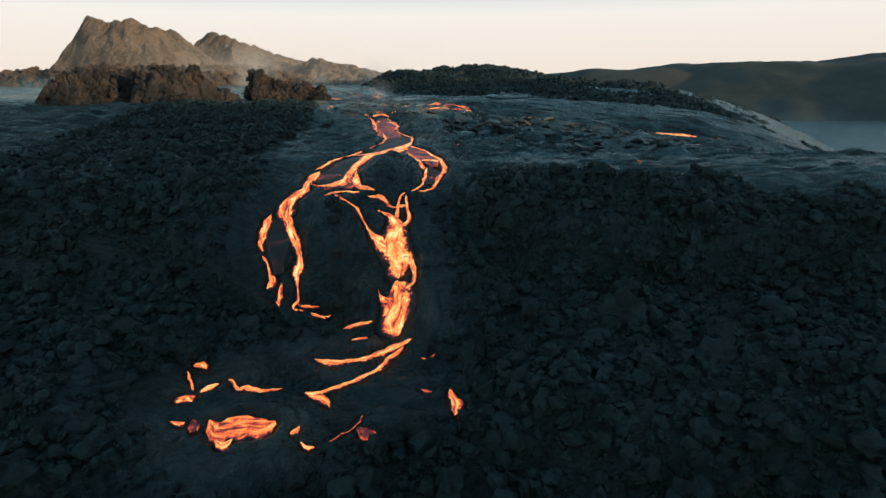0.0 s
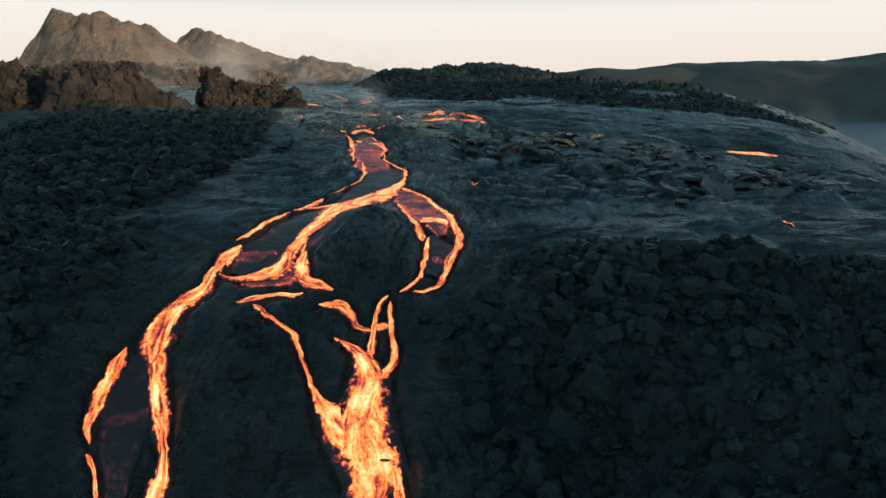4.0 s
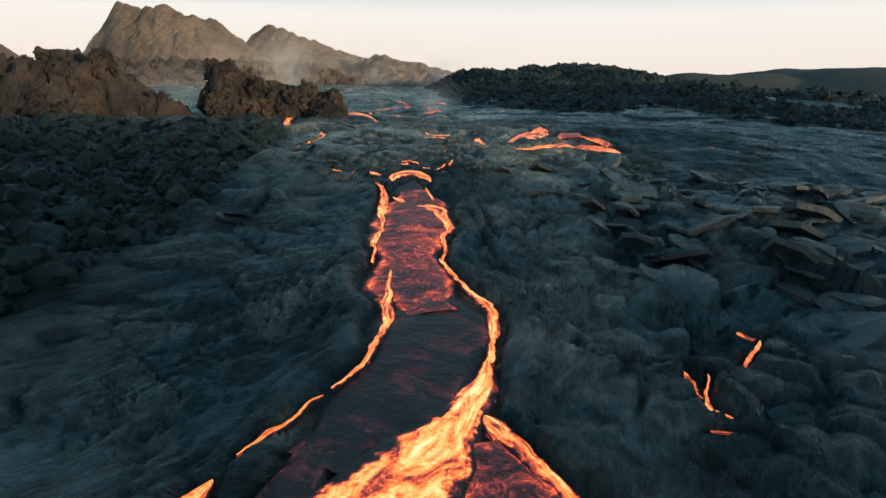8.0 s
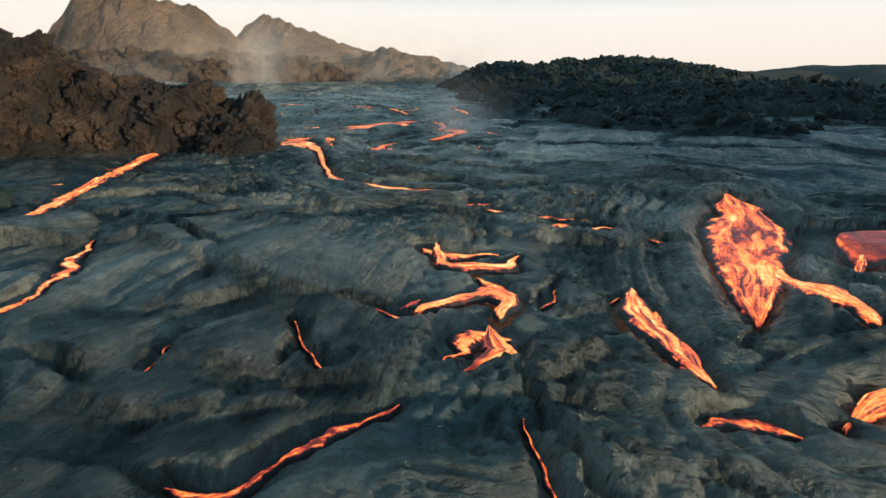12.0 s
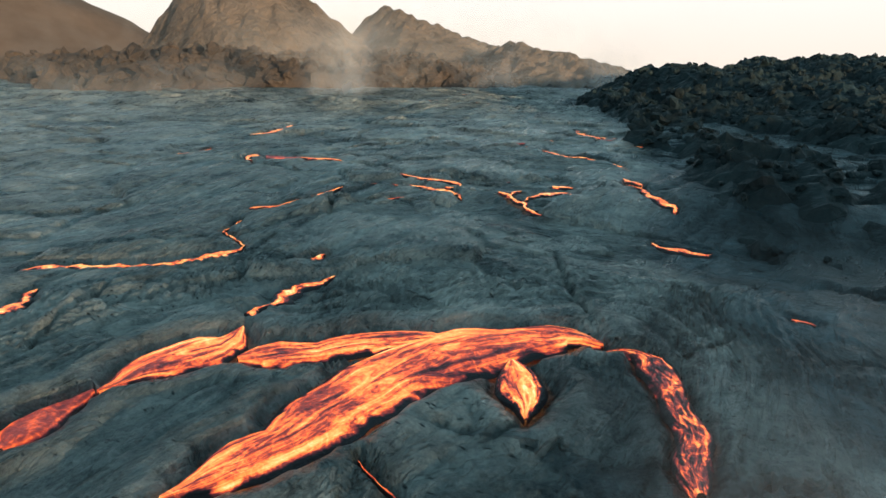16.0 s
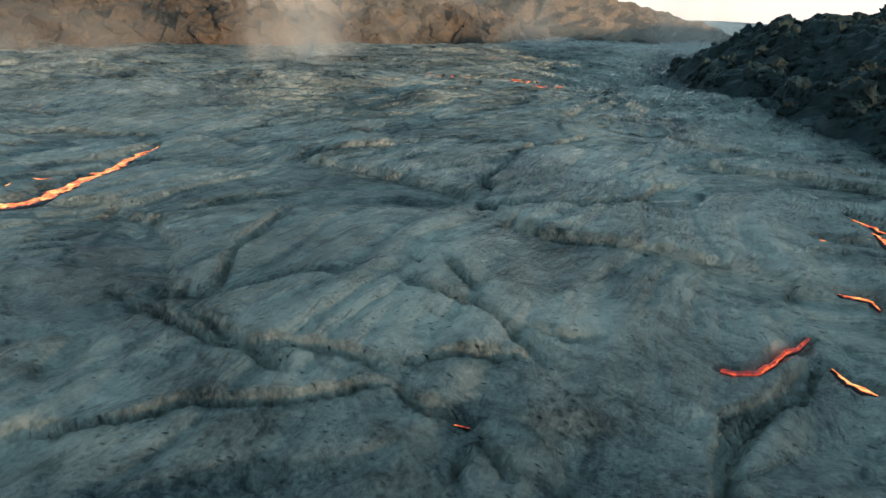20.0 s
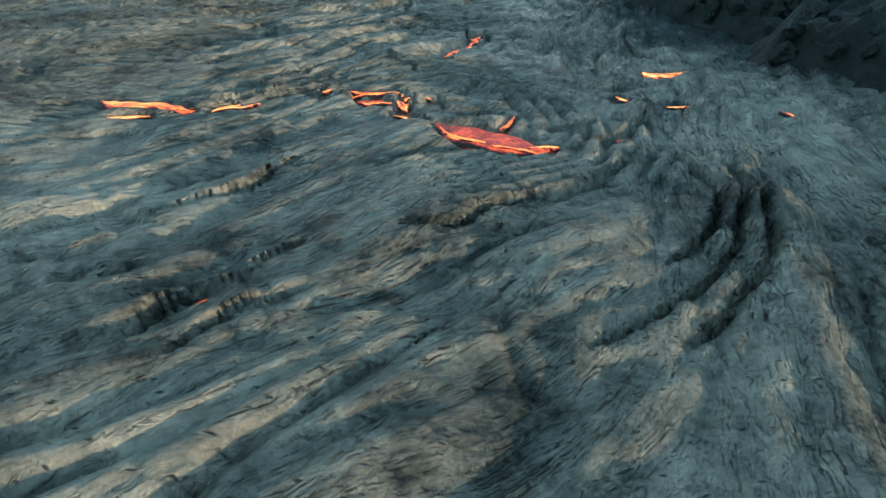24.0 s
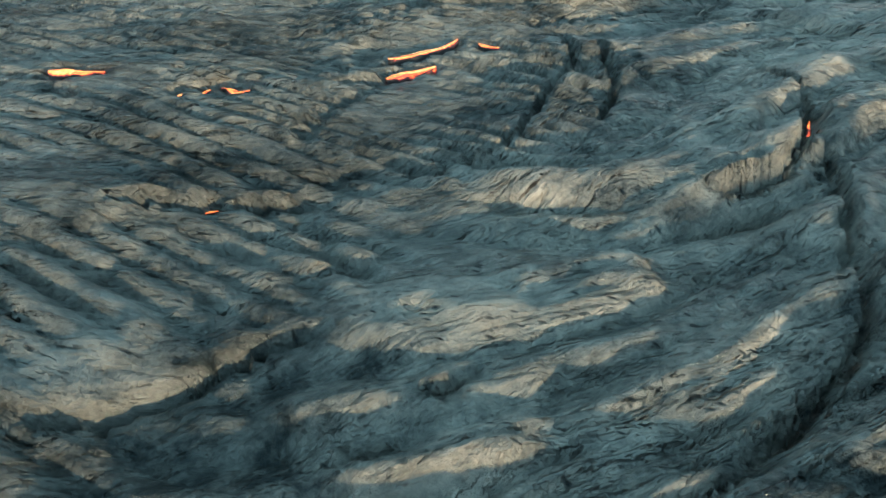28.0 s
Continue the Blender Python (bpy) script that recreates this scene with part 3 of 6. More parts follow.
flow("hot", -4.9, 40.8, 0.37, -4.1, 40.8, 0.59, -3.6, 40.3, 0.43, -3.4, 39.8, 0.24, -3.0, 39.7, 0.25, -2.7, 39.6, 0.19)
flow("hot", -2.4, 41.3, 0.16, -2.7, 40.9, 0.20, -2.8, 40.2, 0.25, -2.8, 39.4, 0.27, -2.8, 38.6, 0.38, -2.9, 38.0, 0.48)
flow("hot", -2.3, 41.0, 0.20, -2.2, 39.7, 0.24, -2.0, 38.7, 0.28, -2.1, 38.2, 0.35, -2.3, 37.9, 0.50, -2.7, 37.6, 0.56)
flow("hot", -2.9, 39.9, 0.40, -2.2, 39.9, 0.47)
flow("hot", -4.1, 39.3, 0.24, -3.5, 39.0, 0.50, -3.1, 38.6, 0.88, -2.8, 37.8, 1.61, -2.8, 36.7, 1.78, -2.7, 35.8, 1.83, -2.4, 35.2, 1.84, -2.3, 34.5, 1.90, -2.3, 33.8, 1.73)
flow("hot", -4.5, 37.4, 0.40, -4.0, 36.7, 0.78, -3.4, 36.0, 0.91, -2.8, 35.6, 0.70)
flow("hot", -2.2, 36.1, 0.30, -1.8, 35.5, 0.36, -1.6, 34.5, 0.33, -1.4, 33.5, 0.32, -1.4, 32.5, 0.36, -1.9, 32.2, 0.66, -2.2, 32.2, 1.01)
flow("hot", -3.6, 33.7, 0.12, -3.4, 33.2, 0.31, -2.9, 32.1, 1.01, -2.6, 31.5, 2.24, -2.7, 31.1, 3.14)
flow("river", -0.6, 44.0, 0.66, -0.5, 43.5, 0.76)
flow("hot", 0.2, 46.9, 0.44, 0.3, 45.1, 0.41, -0.1, 43.7, 0.42, -0.4, 42.2, 0.31, -0.9, 41.6, 0.24, -1.5, 41.5, 0.15)
flow("hot", -1.0, 45.6, 0.18, -1.1, 44.1, 0.28, -1.2, 42.7, 0.18, -1.6, 41.9, 0.22, -2.0, 41.5, 0.15)
flow("hot", -2.5, 33.7, 2.10, -2.3, 31.4, 2.15, -2.3, 30.2, 2.64, -2.2, 29.4, 2.05)
flow("hot", -1.4, 29.1, 0.38, -2.2, 28.7, 0.66, -3.0, 27.9, 0.73, -3.7, 27.1, 0.49, -4.8, 26.7, 0.59, -5.5, 26.7, 0.65, -6.0, 27.0, 0.23)
flow("hot", -1.8, 28.7, 0.30, -2.4, 27.4, 0.35, -2.8, 26.1, 0.31, -3.6, 25.2, 0.43, -4.4, 24.6, 0.36, -5.3, 23.9, 0.46, -5.8, 23.9, 0.73)
flow("hot", -5.6, 23.7, 0.57, -5.1, 23.6, 0.58, -4.7, 23.2, 0.40, -4.5, 22.9, 0.16)
flow("hot", -3.6, 29.6, 0.39, -4.1, 29.7, 0.38, -4.6, 29.4, 0.25)
flow("hot", -3.7, 31.4, 0.47, -4.7, 31.1, 0.58, -5.2, 30.7, 0.24)
flow("fan", -9.5, 22.3, 0.73, -9.0, 21.8, 1.52, -8.3, 21.9, 1.56, -7.6, 21.9, 1.45, -7.0, 21.8, 1.50, -6.6, 22.0, 1.12)
flow("hot", -8.9, 21.2, 0.45, -8.5, 21.0, 0.75, -8.2, 21.3, 0.42)
flow("hot", -12.2, 27.4, 0.55, -11.9, 27.6, 0.83, -11.6, 27.3, 0.17)
flow("hot", -12.3, 26.9, 0.15, -11.9, 26.2, 0.20, -11.4, 25.3, 0.15)
flow("hot", -11.5, 23.8, 0.69, -11.4, 24.5, 0.98, -10.8, 23.9, 0.18)
flow("hot", -11.1, 22.3, 0.20, -10.6, 22.2, 0.50, -10.5, 22.3, 0.24)
flow("river", -10.2, 22.5, 0.32, -9.9, 21.8, 0.58)
flow("hot", -10.9, 24.9, 0.39, -10.6, 25.3, 0.99, -10.2, 25.4, 0.53)
flow("hot", -9.8, 25.6, 0.19, -9.4, 25.2, 0.17, -9.0, 24.5, 0.24, -8.7, 24.6, 0.35, -8.3, 24.4, 0.37, -7.8, 24.2, 0.31, -6.9, 24.3, 0.14)
flow("hot", -5.9, 21.5, 0.32, -5.7, 21.6, 0.32, -5.6, 21.8, 0.16)
flow("hot", -4.8, 20.9, 0.24, -5.1, 20.9, 0.20, -5.4, 21.1, 0.13)
flow("river", -3.2, 21.9, 0.24, -2.8, 21.7, 0.49, -2.3, 21.5, 0.29)
flow("hot", 0.6, 24.6, 0.33, 0.8, 23.9, 0.46, 0.9, 23.2, 0.63, 0.8, 22.7, 0.27)
flow("crack", -0.8, 28.0, 0.22, -0.5, 27.9, 0.25, -0.1, 28.2, 0.12)
flow("crack", -0.7, 24.7, 0.28, -0.2, 24.6, 0.30)
flow("crack", -9.8, 29.5, 0.25, -9.2, 29.8, 0.25, -8.5, 29.9, 0.26)
flow("crack", -3.1, 22.7, 0.10, -3.4, 21.9, 0.07, -3.9, 21.6, 0.07, -4.4, 21.2, 0.05)
flow("river", -6.4, 65.8, 1.82, -6.0, 64.0, 2.27, -5.7, 62.9, 2.31, -5.6, 62.0, 2.33, -5.5, 61.1, 2.26, -5.4, 60.5, 2.18)
flow("hot", -8.2, 68.2, 0.15, -7.9, 67.8, 0.23, -7.7, 67.3, 0.22, -7.4, 66.4, 0.39, -7.2, 64.9, 0.44, -7.0, 64.1, 0.37, -6.8, 63.5, 0.16, -6.7, 62.8, 0.14, -6.7, 62.2, 0.24, -6.7, 61.6, 0.30, -6.5, 61.0, 0.14, -6.4, 60.3, 0.09, -6.3, 60.0, 0.12)
flow("hot", -7.6, 68.4, 0.27, -7.5, 69.3, 0.65, -6.8, 69.6, 0.76, -6.2, 69.1, 0.59, -5.9, 68.5, 0.17)
flow("hot", -6.0, 67.8, 0.08, -5.7, 66.9, 0.11, -5.5, 66.2, 0.12)
flow("hot", -7.1, 66.6, 0.25, -6.3, 65.9, 0.66, -5.8, 65.6, 0.89, -5.2, 65.1, 0.78, -4.9, 64.4, 0.52, -4.6, 63.6, 0.40, -4.5, 63.1, 0.31, -4.6, 62.5, 0.22, -4.5, 61.8, 0.17, -4.4, 61.3, 0.11, -4.4, 60.8, 0.11, -4.4, 60.4, 0.06)
flow("crust", -6.8, 68.7, 0.75, -6.7, 67.7, 1.16, -6.4, 66.6, 1.15)
flow("crust", -5.1, 61.2, 0.41, -5.1, 60.7, 0.86, -5.1, 60.3, 1.04)
flow("hot", -8.8, 69.5, 0.22, -8.5, 69.3, 0.49, -8.2, 69.2, 0.16)
flow("vein", -15.2, 82.3, 0.13, -14.6, 80.9, 0.23, -14.1, 79.5, 0.25, -14.2, 78.4, 0.25, -14.3, 77.5, 0.23, -14.3, 76.7, 0.26, -14.4, 76.1, 0.21, -14.5, 75.7, 0.25)
flow("vein", -13.9, 74.3, 0.18, -13.8, 74.6, 0.29, -13.5, 74.6, 0.17)
flow("vein", -13.5, 73.7, 0.14, -13.5, 73.4, 0.13, -13.4, 73.1, 0.23, -13.7, 73.3, 0.15, -13.8, 73.1, 0.18)
flow("hot", -22.4, 96.1, 0.54, -21.4, 92.4, 0.50, -19.0, 86.5, 0.53, -17.9, 83.8, 0.46, -17.6, 82.8, 0.24)
flow("vein", -21.1, 88.4, 0.50, -21.4, 87.7, 0.50)
flow("hot", -17.5, 97.0, 0.77, -17.1, 97.8, 1.58, -15.5, 96.0, 0.39, -14.4, 93.4, 0.22, -13.4, 91.2, 0.22, -12.7, 90.0, 0.44, -11.7, 89.3, 0.60, -10.4, 88.5, 0.70, -9.4, 88.5, 0.75, -8.9, 88.5, 0.44)
flow("vein", -8.2, 86.9, 0.25, -7.8, 86.9, 0.49, -7.2, 86.8, 0.23)
flow("vein", -6.6, 86.0, 0.14, -6.2, 85.8, 0.34, -5.6, 85.8, 0.50, -5.1, 85.8, 0.46, -4.6, 85.8, 0.14)
flow("crack", -4.0, 85.3, 0.13, -3.6, 85.1, 0.23, -3.3, 84.9, 0.21, -2.9, 84.9, 0.17)
flow("fan", -0.9, 90.3, 1.17, -1.1, 88.1, 1.83, -1.9, 85.2, 1.80, -2.6, 82.8, 0.92, -3.1, 80.8, 0.25)
flow("hot", -1.7, 84.8, 0.20, -1.8, 82.2, 0.76, -1.6, 81.3, 0.45, -1.6, 80.6, 0.21)
flow("fan", -3.1, 78.1, 0.18, -2.3, 79.0, 0.40, -1.4, 79.4, 0.37, -0.4, 80.2, 0.54, 1.4, 83.0, 1.00, 2.5, 83.6, 1.77, 3.3, 83.5, 3.05, 3.7, 83.0, 1.71, 4.0, 82.6, 0.70)
flow("fan", 1.6, 85.7, 0.67, 2.4, 85.3, 1.15, 3.2, 85.3, 1.74, 3.2, 84.5, 0.92)
flow("red", 0.4, 86.3, 3.19, 0.9, 85.9, 3.74, 1.6, 85.4, 1.05)
flow("hot", -0.1, 84.3, 0.25, 0.3, 85.1, 0.21, 0.6, 85.3, 0.19)
flow("hot", -4.9, 81.7, 0.20, -4.9, 80.7, 0.54, -4.7, 79.8, 0.45, -4.4, 78.5, 0.10)
flow("crack", -4.7, 77.7, 0.26, -4.1, 78.0, 0.30, -3.6, 77.9, 0.19)
flow("hot", -8.5, 83.4, 0.10, -8.3, 82.7, 0.21, -8.1, 82.1, 0.38, -7.6, 82.2, 0.49, -7.0, 82.4, 0.43, -6.9, 82.8, 0.14, -6.8, 83.1, 0.05)
flow("hot", -8.2, 79.7, 0.14, -8.1, 80.0, 0.26, -7.8, 80.3, 0.26, -7.4, 80.7, 0.32, -7.2, 81.0, 0.56, -6.9, 80.6, 0.41, -7.0, 80.1, 0.23, -7.0, 79.8, 0.10)
flow("fan", -7.1, 79.5, 0.16, -7.0, 79.1, 0.38, -6.9, 78.8, 0.50, -7.1, 78.5, 0.27, -7.3, 78.1, 0.08)
flow("crack", -9.4, 80.1, 0.04, -8.9, 79.9, 0.06, -8.5, 79.7, 0.09, -8.2, 79.7, 0.10)
flow("fan", -4.6, 80.8, 0.11, -4.7, 80.1, 0.35, -4.6, 79.7, 0.57, -4.5, 79.4, 0.46, -4.5, 79.0, 0.33, -4.4, 78.7, 0.15)
flow("crack", -9.8, 79.3, 0.04, -9.6, 78.8, 0.04, -9.4, 78.5, 0.04, -9.2, 78.3, 0.04, -9.0, 78.0, 0.04)
flow("crack", -11.1, 78.6, 0.07, -11.2, 78.3, 0.04, -11.1, 78.0, 0.04, -11.1, 77.7, 0.04)
flow("crack", -5.3, 81.2, 0.07, -5.1, 81.5, 0.04)
flow("crack", -6.4, 80.7, 0.07, -6.2, 81.1, 0.06, -6.1, 81.6, 0.04)
flow("hot", -21.8, 94.4, 0.78, -21.5, 92.7, 0.59, -20.6, 90.3, 0.52, -20.1, 88.7, 0.49, -19.5, 87.3, 0.45, -19.0, 86.0, 0.44, -18.5, 85.2, 0.27)
flow("crack", -21.6, 91.7, 0.30, -21.7, 90.4, 0.30)
flow("vein", -26.1, 108.8, 0.50, -24.6, 103.9, 0.50, -23.4, 100.2, 0.50)
flow("hot", -7.8, 71.8, 0.11, -7.6, 72.0, 0.22, -7.4, 72.0, 0.27, -7.1, 71.7, 0.21, -6.9, 71.3, 0.12)
flow("hot", -7.7, 71.2, 0.10, -7.5, 71.3, 0.22, -7.5, 71.6, 0.13)
flow("hot", -5.5, 72.6, 0.10, -5.5, 72.0, 0.15, -5.5, 71.5, 0.13, -5.4, 71.2, 0.14, -5.2, 71.0, 0.09)
flow("hot", -5.7, 71.5, 0.10, -5.7, 71.0, 0.13, -5.8, 70.6, 0.14, -5.9, 70.3, 0.08, -6.0, 70.1, 0.04)
flow("hot", -6.6, 70.8, 0.07, -6.5, 70.5, 0.08, -6.3, 70.5, 0.16, -6.2, 70.3, 0.18)
flow("hot", -6.0, 74.3, 0.18, -5.8, 74.1, 0.30, -5.6, 74.0, 0.12)
flow("hot", -5.4, 72.9, 0.06, -5.3, 73.3, 0.13, -5.1, 73.4, 0.09)
flow("vein", -4.9, 72.7, 0.12, -4.8, 72.6, 0.13)
flow("hot", -4.7, 72.3, 0.15, -4.5, 72.2, 0.10)
flow("vein", -8.7, 83.2, 0.49, -8.4, 82.9, 0.50, -7.8, 83.1, 0.50, -7.2, 83.3, 0.50)
flow("vein", -7.5, 81.8, 0.32, -7.1, 81.4, 0.41, -6.9, 80.7, 0.10)
flow("vein", -7.5, 78.4, 0.19, -7.2, 79.3, 0.50, -6.8, 79.4, 0.41)
flow("crack", -8.5, 80.0, 0.18, -8.2, 80.4, 0.29)
flow("crack", -9.8, 73.4, 0.12, -9.5, 73.7, 0.15, -9.3, 73.9, 0.18, -8.8, 73.9, 0.10)
flow("crack", -9.5, 75.0, 0.05, -9.3, 74.3, 0.26, -9.8, 74.2, 0.13, -10.4, 74.5, 0.06)
flow("crack", -8.9, 73.1, 0.04, -8.7, 72.6, 0.06, -8.4, 72.3, 0.08, -8.2, 72.0, 0.06)
flow("crack", -8.7, 71.5, 0.04, -8.5, 71.3, 0.05)
flow("crack", -12.7, 77.2, 0.15, -12.1, 76.4, 0.12)
flow("crack", -9.7, 75.9, 0.07, -9.1, 75.9, 0.13, -8.6, 76.7, 0.13, -7.9, 77.4, 0.11)
flow("crack", -6.6, 77.4, 0.04, -6.3, 76.2, 0.04, -6.2, 75.5, 0.04, -6.3, 75.1, 0.08, -6.8, 74.7, 0.10, -7.3, 74.4, 0.07)
flow("hot", -7.5, 69.5, 0.07, -7.3, 69.7, 0.29, -7.1, 69.6, 0.36, -6.8, 69.5, 0.35)
flow("hot", -10.7, 69.5, 0.04, -10.4, 69.5, 0.09, -10.2, 69.4, 0.18, -9.9, 69.3, 0.14)
flow("hot", -9.5, 69.2, 0.06, -9.4, 69.4, 0.06)
flow("crack", -8.5, 87.5, 0.30, -7.5, 87.6, 0.30)
flow("crack", -6.8, 86.7, 0.30, -5.2, 86.5, 0.30)
flow("fan", -15.7, 98.1, 0.11, -15.6, 97.8, 0.42, -15.5, 97.6, 0.51, -15.2, 97.2, 0.35, -15.1, 97.0, 0.22, -15.1, 96.6, 0.13)
flow("fan", -12.8, 100.6, 0.22, -13.1, 100.4, 0.24, -13.3, 100.0, 0.21, -13.5, 99.4, 0.30, -13.5, 98.9, 0.33, -13.4, 98.4, 0.39, -13.4, 98.0, 0.41, -13.5, 97.5, 0.42, -13.3, 97.2, 0.36)
flow("hot", -12.9, 97.6, 0.08, -12.8, 97.7, 0.18, -12.7, 97.6, 0.06)
flow("ember", -13.3, 109.2, 0.40, -12.8, 109.3, 0.37, -12.4, 108.9, 0.64, -12.2, 108.1, 0.52, -11.9, 107.4, 0.55, -11.9, 106.7, 0.55, -11.8, 106.1, 0.56)
flow("fan", -11.5, 105.5, 0.92, -10.7, 105.4, 0.85, -10.5, 104.9, 0.47, -10.9, 103.6, 0.58, -11.2, 102.5, 0.46, -11.5, 101.8, 0.35, -11.7, 101.4, 0.12)
flow("vein", -9.4, 106.2, 0.12, -9.1, 105.6, 0.32, -8.8, 104.9, 0.34, -8.3, 104.7, 0.20)
flow("crack", -10.3, 102.6, 0.11, -9.8, 102.4, 0.12, -9.3, 101.9, 0.09)
flow("hot", -9.0, 99.0, 0.05, -9.0, 98.8, 0.09, -9.1, 98.5, 0.07)
flow("vein", -8.9, 98.4, 0.05, -8.7, 98.6, 0.06, -8.4, 98.7, 0.04)
flow("crack", -10.3, 99.5, 0.04, -10.2, 99.1, 0.06)
flow("fan", -18.0, 98.8, 1.59, -17.6, 99.1, 1.26, -17.3, 99.5, 1.05, -16.9, 99.8, 0.67, -16.4, 100.1, 0.61, -16.4, 100.6, 0.24, -16.5, 101.0, 0.10)
flow("fan", -16.3, 99.9, 0.43, -16.1, 99.3, 0.28, -15.9, 98.6, 0.10, -15.9, 98.2, 0.05)
flow("red", -20.5, 104.0, 0.68, -20.7, 104.6, 0.74, -20.7, 105.1, 0.67, -20.7, 105.6, 0.40)
flow("fan", -20.6, 105.6, 0.31, -20.6, 106.3, 1.22, -20.4, 106.9, 1.70, -20.1, 107.4, 1.79, -19.8, 107.8, 1.12, -20.0, 108.4, 0.41)
flow("fan", -19.2, 107.2, 1.03, -18.7, 107.7, 1.09, -18.1, 108.0, 1.12, -17.5, 108.6, 1.05, -16.9, 108.8, 0.79, -16.3, 108.9, 0.60, -15.8, 108.9, 0.26)
flow("vein", -20.3, 108.9, 0.35, -20.4, 109.7, 0.50, -20.3, 110.6, 0.50, -20.1, 111.2, 0.38, -19.9, 111.7, 0.17)
flow("fan", -17.7, 103.9, 0.44, -17.5, 104.4, 0.88, -17.3, 104.9, 1.14, -17.0, 105.4, 1.19, -16.9, 106.1, 1.41, -16.6, 106.9, 1.67, -16.4, 107.6, 1.95, -15.9, 108.3, 2.05, -15.2, 108.9, 1.81, -14.4, 109.4, 1.39, -13.9, 109.7, 1.50, -13.3, 109.4, 0.48)
flow("hot", -14.6, 108.4, 1.16, -14.3, 107.6, 0.81, -14.1, 107.2, 0.51, -14.0, 106.8, 0.16)
flow("crack", -15.9, 105.4, 0.04, -15.5, 105.1, 0.04, -15.1, 104.9, 0.04)
flow("vein", -28.0, 109.2, 0.50, -27.9, 110.0, 0.50, -26.5, 110.5, 0.38, -25.1, 111.0, 0.24, -24.2, 111.7, 0.48, -24.1, 112.2, 0.50, -23.8, 112.7, 0.48, -23.8, 113.2, 0.11, -25.1, 114.2, 0.10, -25.5, 115.2, 0.11)
flow("vein", -21.7, 112.2, 0.18, -21.0, 112.6, 0.34, -20.9, 113.0, 0.18)
flow("vein", -21.9, 121.0, 0.33, -20.7, 120.5, 0.45, -19.8, 120.4, 0.45, -19.3, 119.7, 0.23)
flow("vein", -17.3, 120.6, 0.31, -16.8, 121.7, 0.50, -16.1, 122.2, 0.50, -15.5, 121.6, 0.18)
flow("vein", -14.1, 125.6, 0.41, -13.0, 123.0, 0.42, -12.3, 122.1, 0.32, -12.1, 121.4, 0.14)
flow("vein", -12.8, 118.0, 0.42, -12.0, 117.6, 0.48, -11.1, 117.6, 0.33)
flow("crack", -17.8, 139.1, 0.30, -15.5, 137.4, 0.30)
flow("crack", -14.0, 136.3, 0.26, -13.7, 138.7, 0.30, -12.6, 136.1, 0.30, -11.2, 135.7, 0.30)
flow("crack", -10.0, 112.1, 0.25, -9.6, 112.0, 0.25)
flow("hot", -23.1, 122.7, 0.08, -22.3, 122.2, 0.21, -21.4, 121.9, 0.35, -20.8, 121.8, 0.39, -20.2, 121.6, 0.37, -19.9, 121.3, 0.11)
flow("hot", -25.8, 116.2, 0.32, -25.6, 116.4, 0.30, -25.2, 116.6, 0.25, -25.0, 116.9, 0.12, -24.8, 117.5, 0.09, -24.5, 118.1, 0.13, -24.4, 118.4, 0.17, -24.2, 119.1, 0.14, -24.1, 119.6, 0.10)
flow("crack", -23.7, 120.6, 0.12, -23.0, 120.8, 0.22, -22.3, 120.8, 0.14, -21.6, 120.6, 0.10, -20.9, 120.4, 0.06)
flow("crack", -21.8, 118.6, 0.11, -21.4, 119.0, 0.14, -21.0, 119.5, 0.09, -20.6, 119.8, 0.06)
flow("hot", -18.3, 120.9, 0.16, -17.9, 120.7, 0.19, -17.7, 120.4, 0.14, -17.4, 120.1, 0.20, -17.1, 120.0, 0.18, -17.0, 119.6, 0.14, -16.7, 119.4, 0.15, -16.5, 119.2, 0.15, -16.3, 119.1, 0.11)
flow("hot", -17.8, 120.7, 0.05, -17.8, 121.2, 0.13, -17.6, 121.6, 0.09)
flow("hot", -16.7, 123.2, 0.45, -16.5, 123.1, 0.53, -16.1, 123.1, 0.38, -15.9, 123.0, 0.13)
flow("crack", -15.5, 123.9, 0.07, -15.3, 124.2, 0.13, -15.1, 124.1, 0.16)
flow("crack", -19.0, 123.6, 0.15, -18.6, 123.7, 0.26, -18.1, 123.4, 0.10)
flow("hot", -20.3, 120.6, 0.17, -20.0, 120.7, 0.20)
flow("vein", -19.1, 133.1, 0.28, -18.4, 132.0, 0.28, -17.6, 131.0, 0.32, -16.5, 131.0, 0.34, -15.6, 130.5, 0.31, -14.7, 129.6, 0.27, -14.2, 128.6, 0.15, -14.0, 127.8, 0.11)
flow("hot", -14.2, 125.7, 0.17, -13.9, 125.1, 0.35, -13.6, 124.7, 0.35, -13.4, 124.4, 0.28)
flow("vein", -18.5, 141.0, 0.29, -17.6, 139.7, 0.50, -16.6, 139.0, 0.50, -15.5, 138.9, 0.47)
flow("vein", -13.9, 140.0, 0.18, -13.8, 138.8, 0.10, -14.2, 137.0, 0.14, -13.9, 136.7, 0.43, -12.6, 137.5, 0.50, -11.0, 136.6, 0.33)
flow("hot", -32.6, 125.2, 0.11, -33.5, 126.1, 0.29, -33.7, 126.8, 0.72, -33.1, 126.6, 0.22)
flow("red", -32.6, 126.5, 0.24, -31.4, 125.8, 0.66, -30.5, 125.4, 0.86, -29.4, 125.5, 0.43)
flow("hot", -29.6, 125.3, 0.35, -28.6, 125.3, 0.33, -27.9, 125.4, 0.40, -27.3, 125.1, 0.17)
flow("vein", -40.4, 134.6, 0.50, -40.0, 135.5, 0.50, -39.4, 136.7, 0.50, -41.8, 143.3, 0.25)
flow("vein", -38.6, 126.6, 0.50, -38.2, 127.5, 0.50, -38.0, 128.8, 0.40)
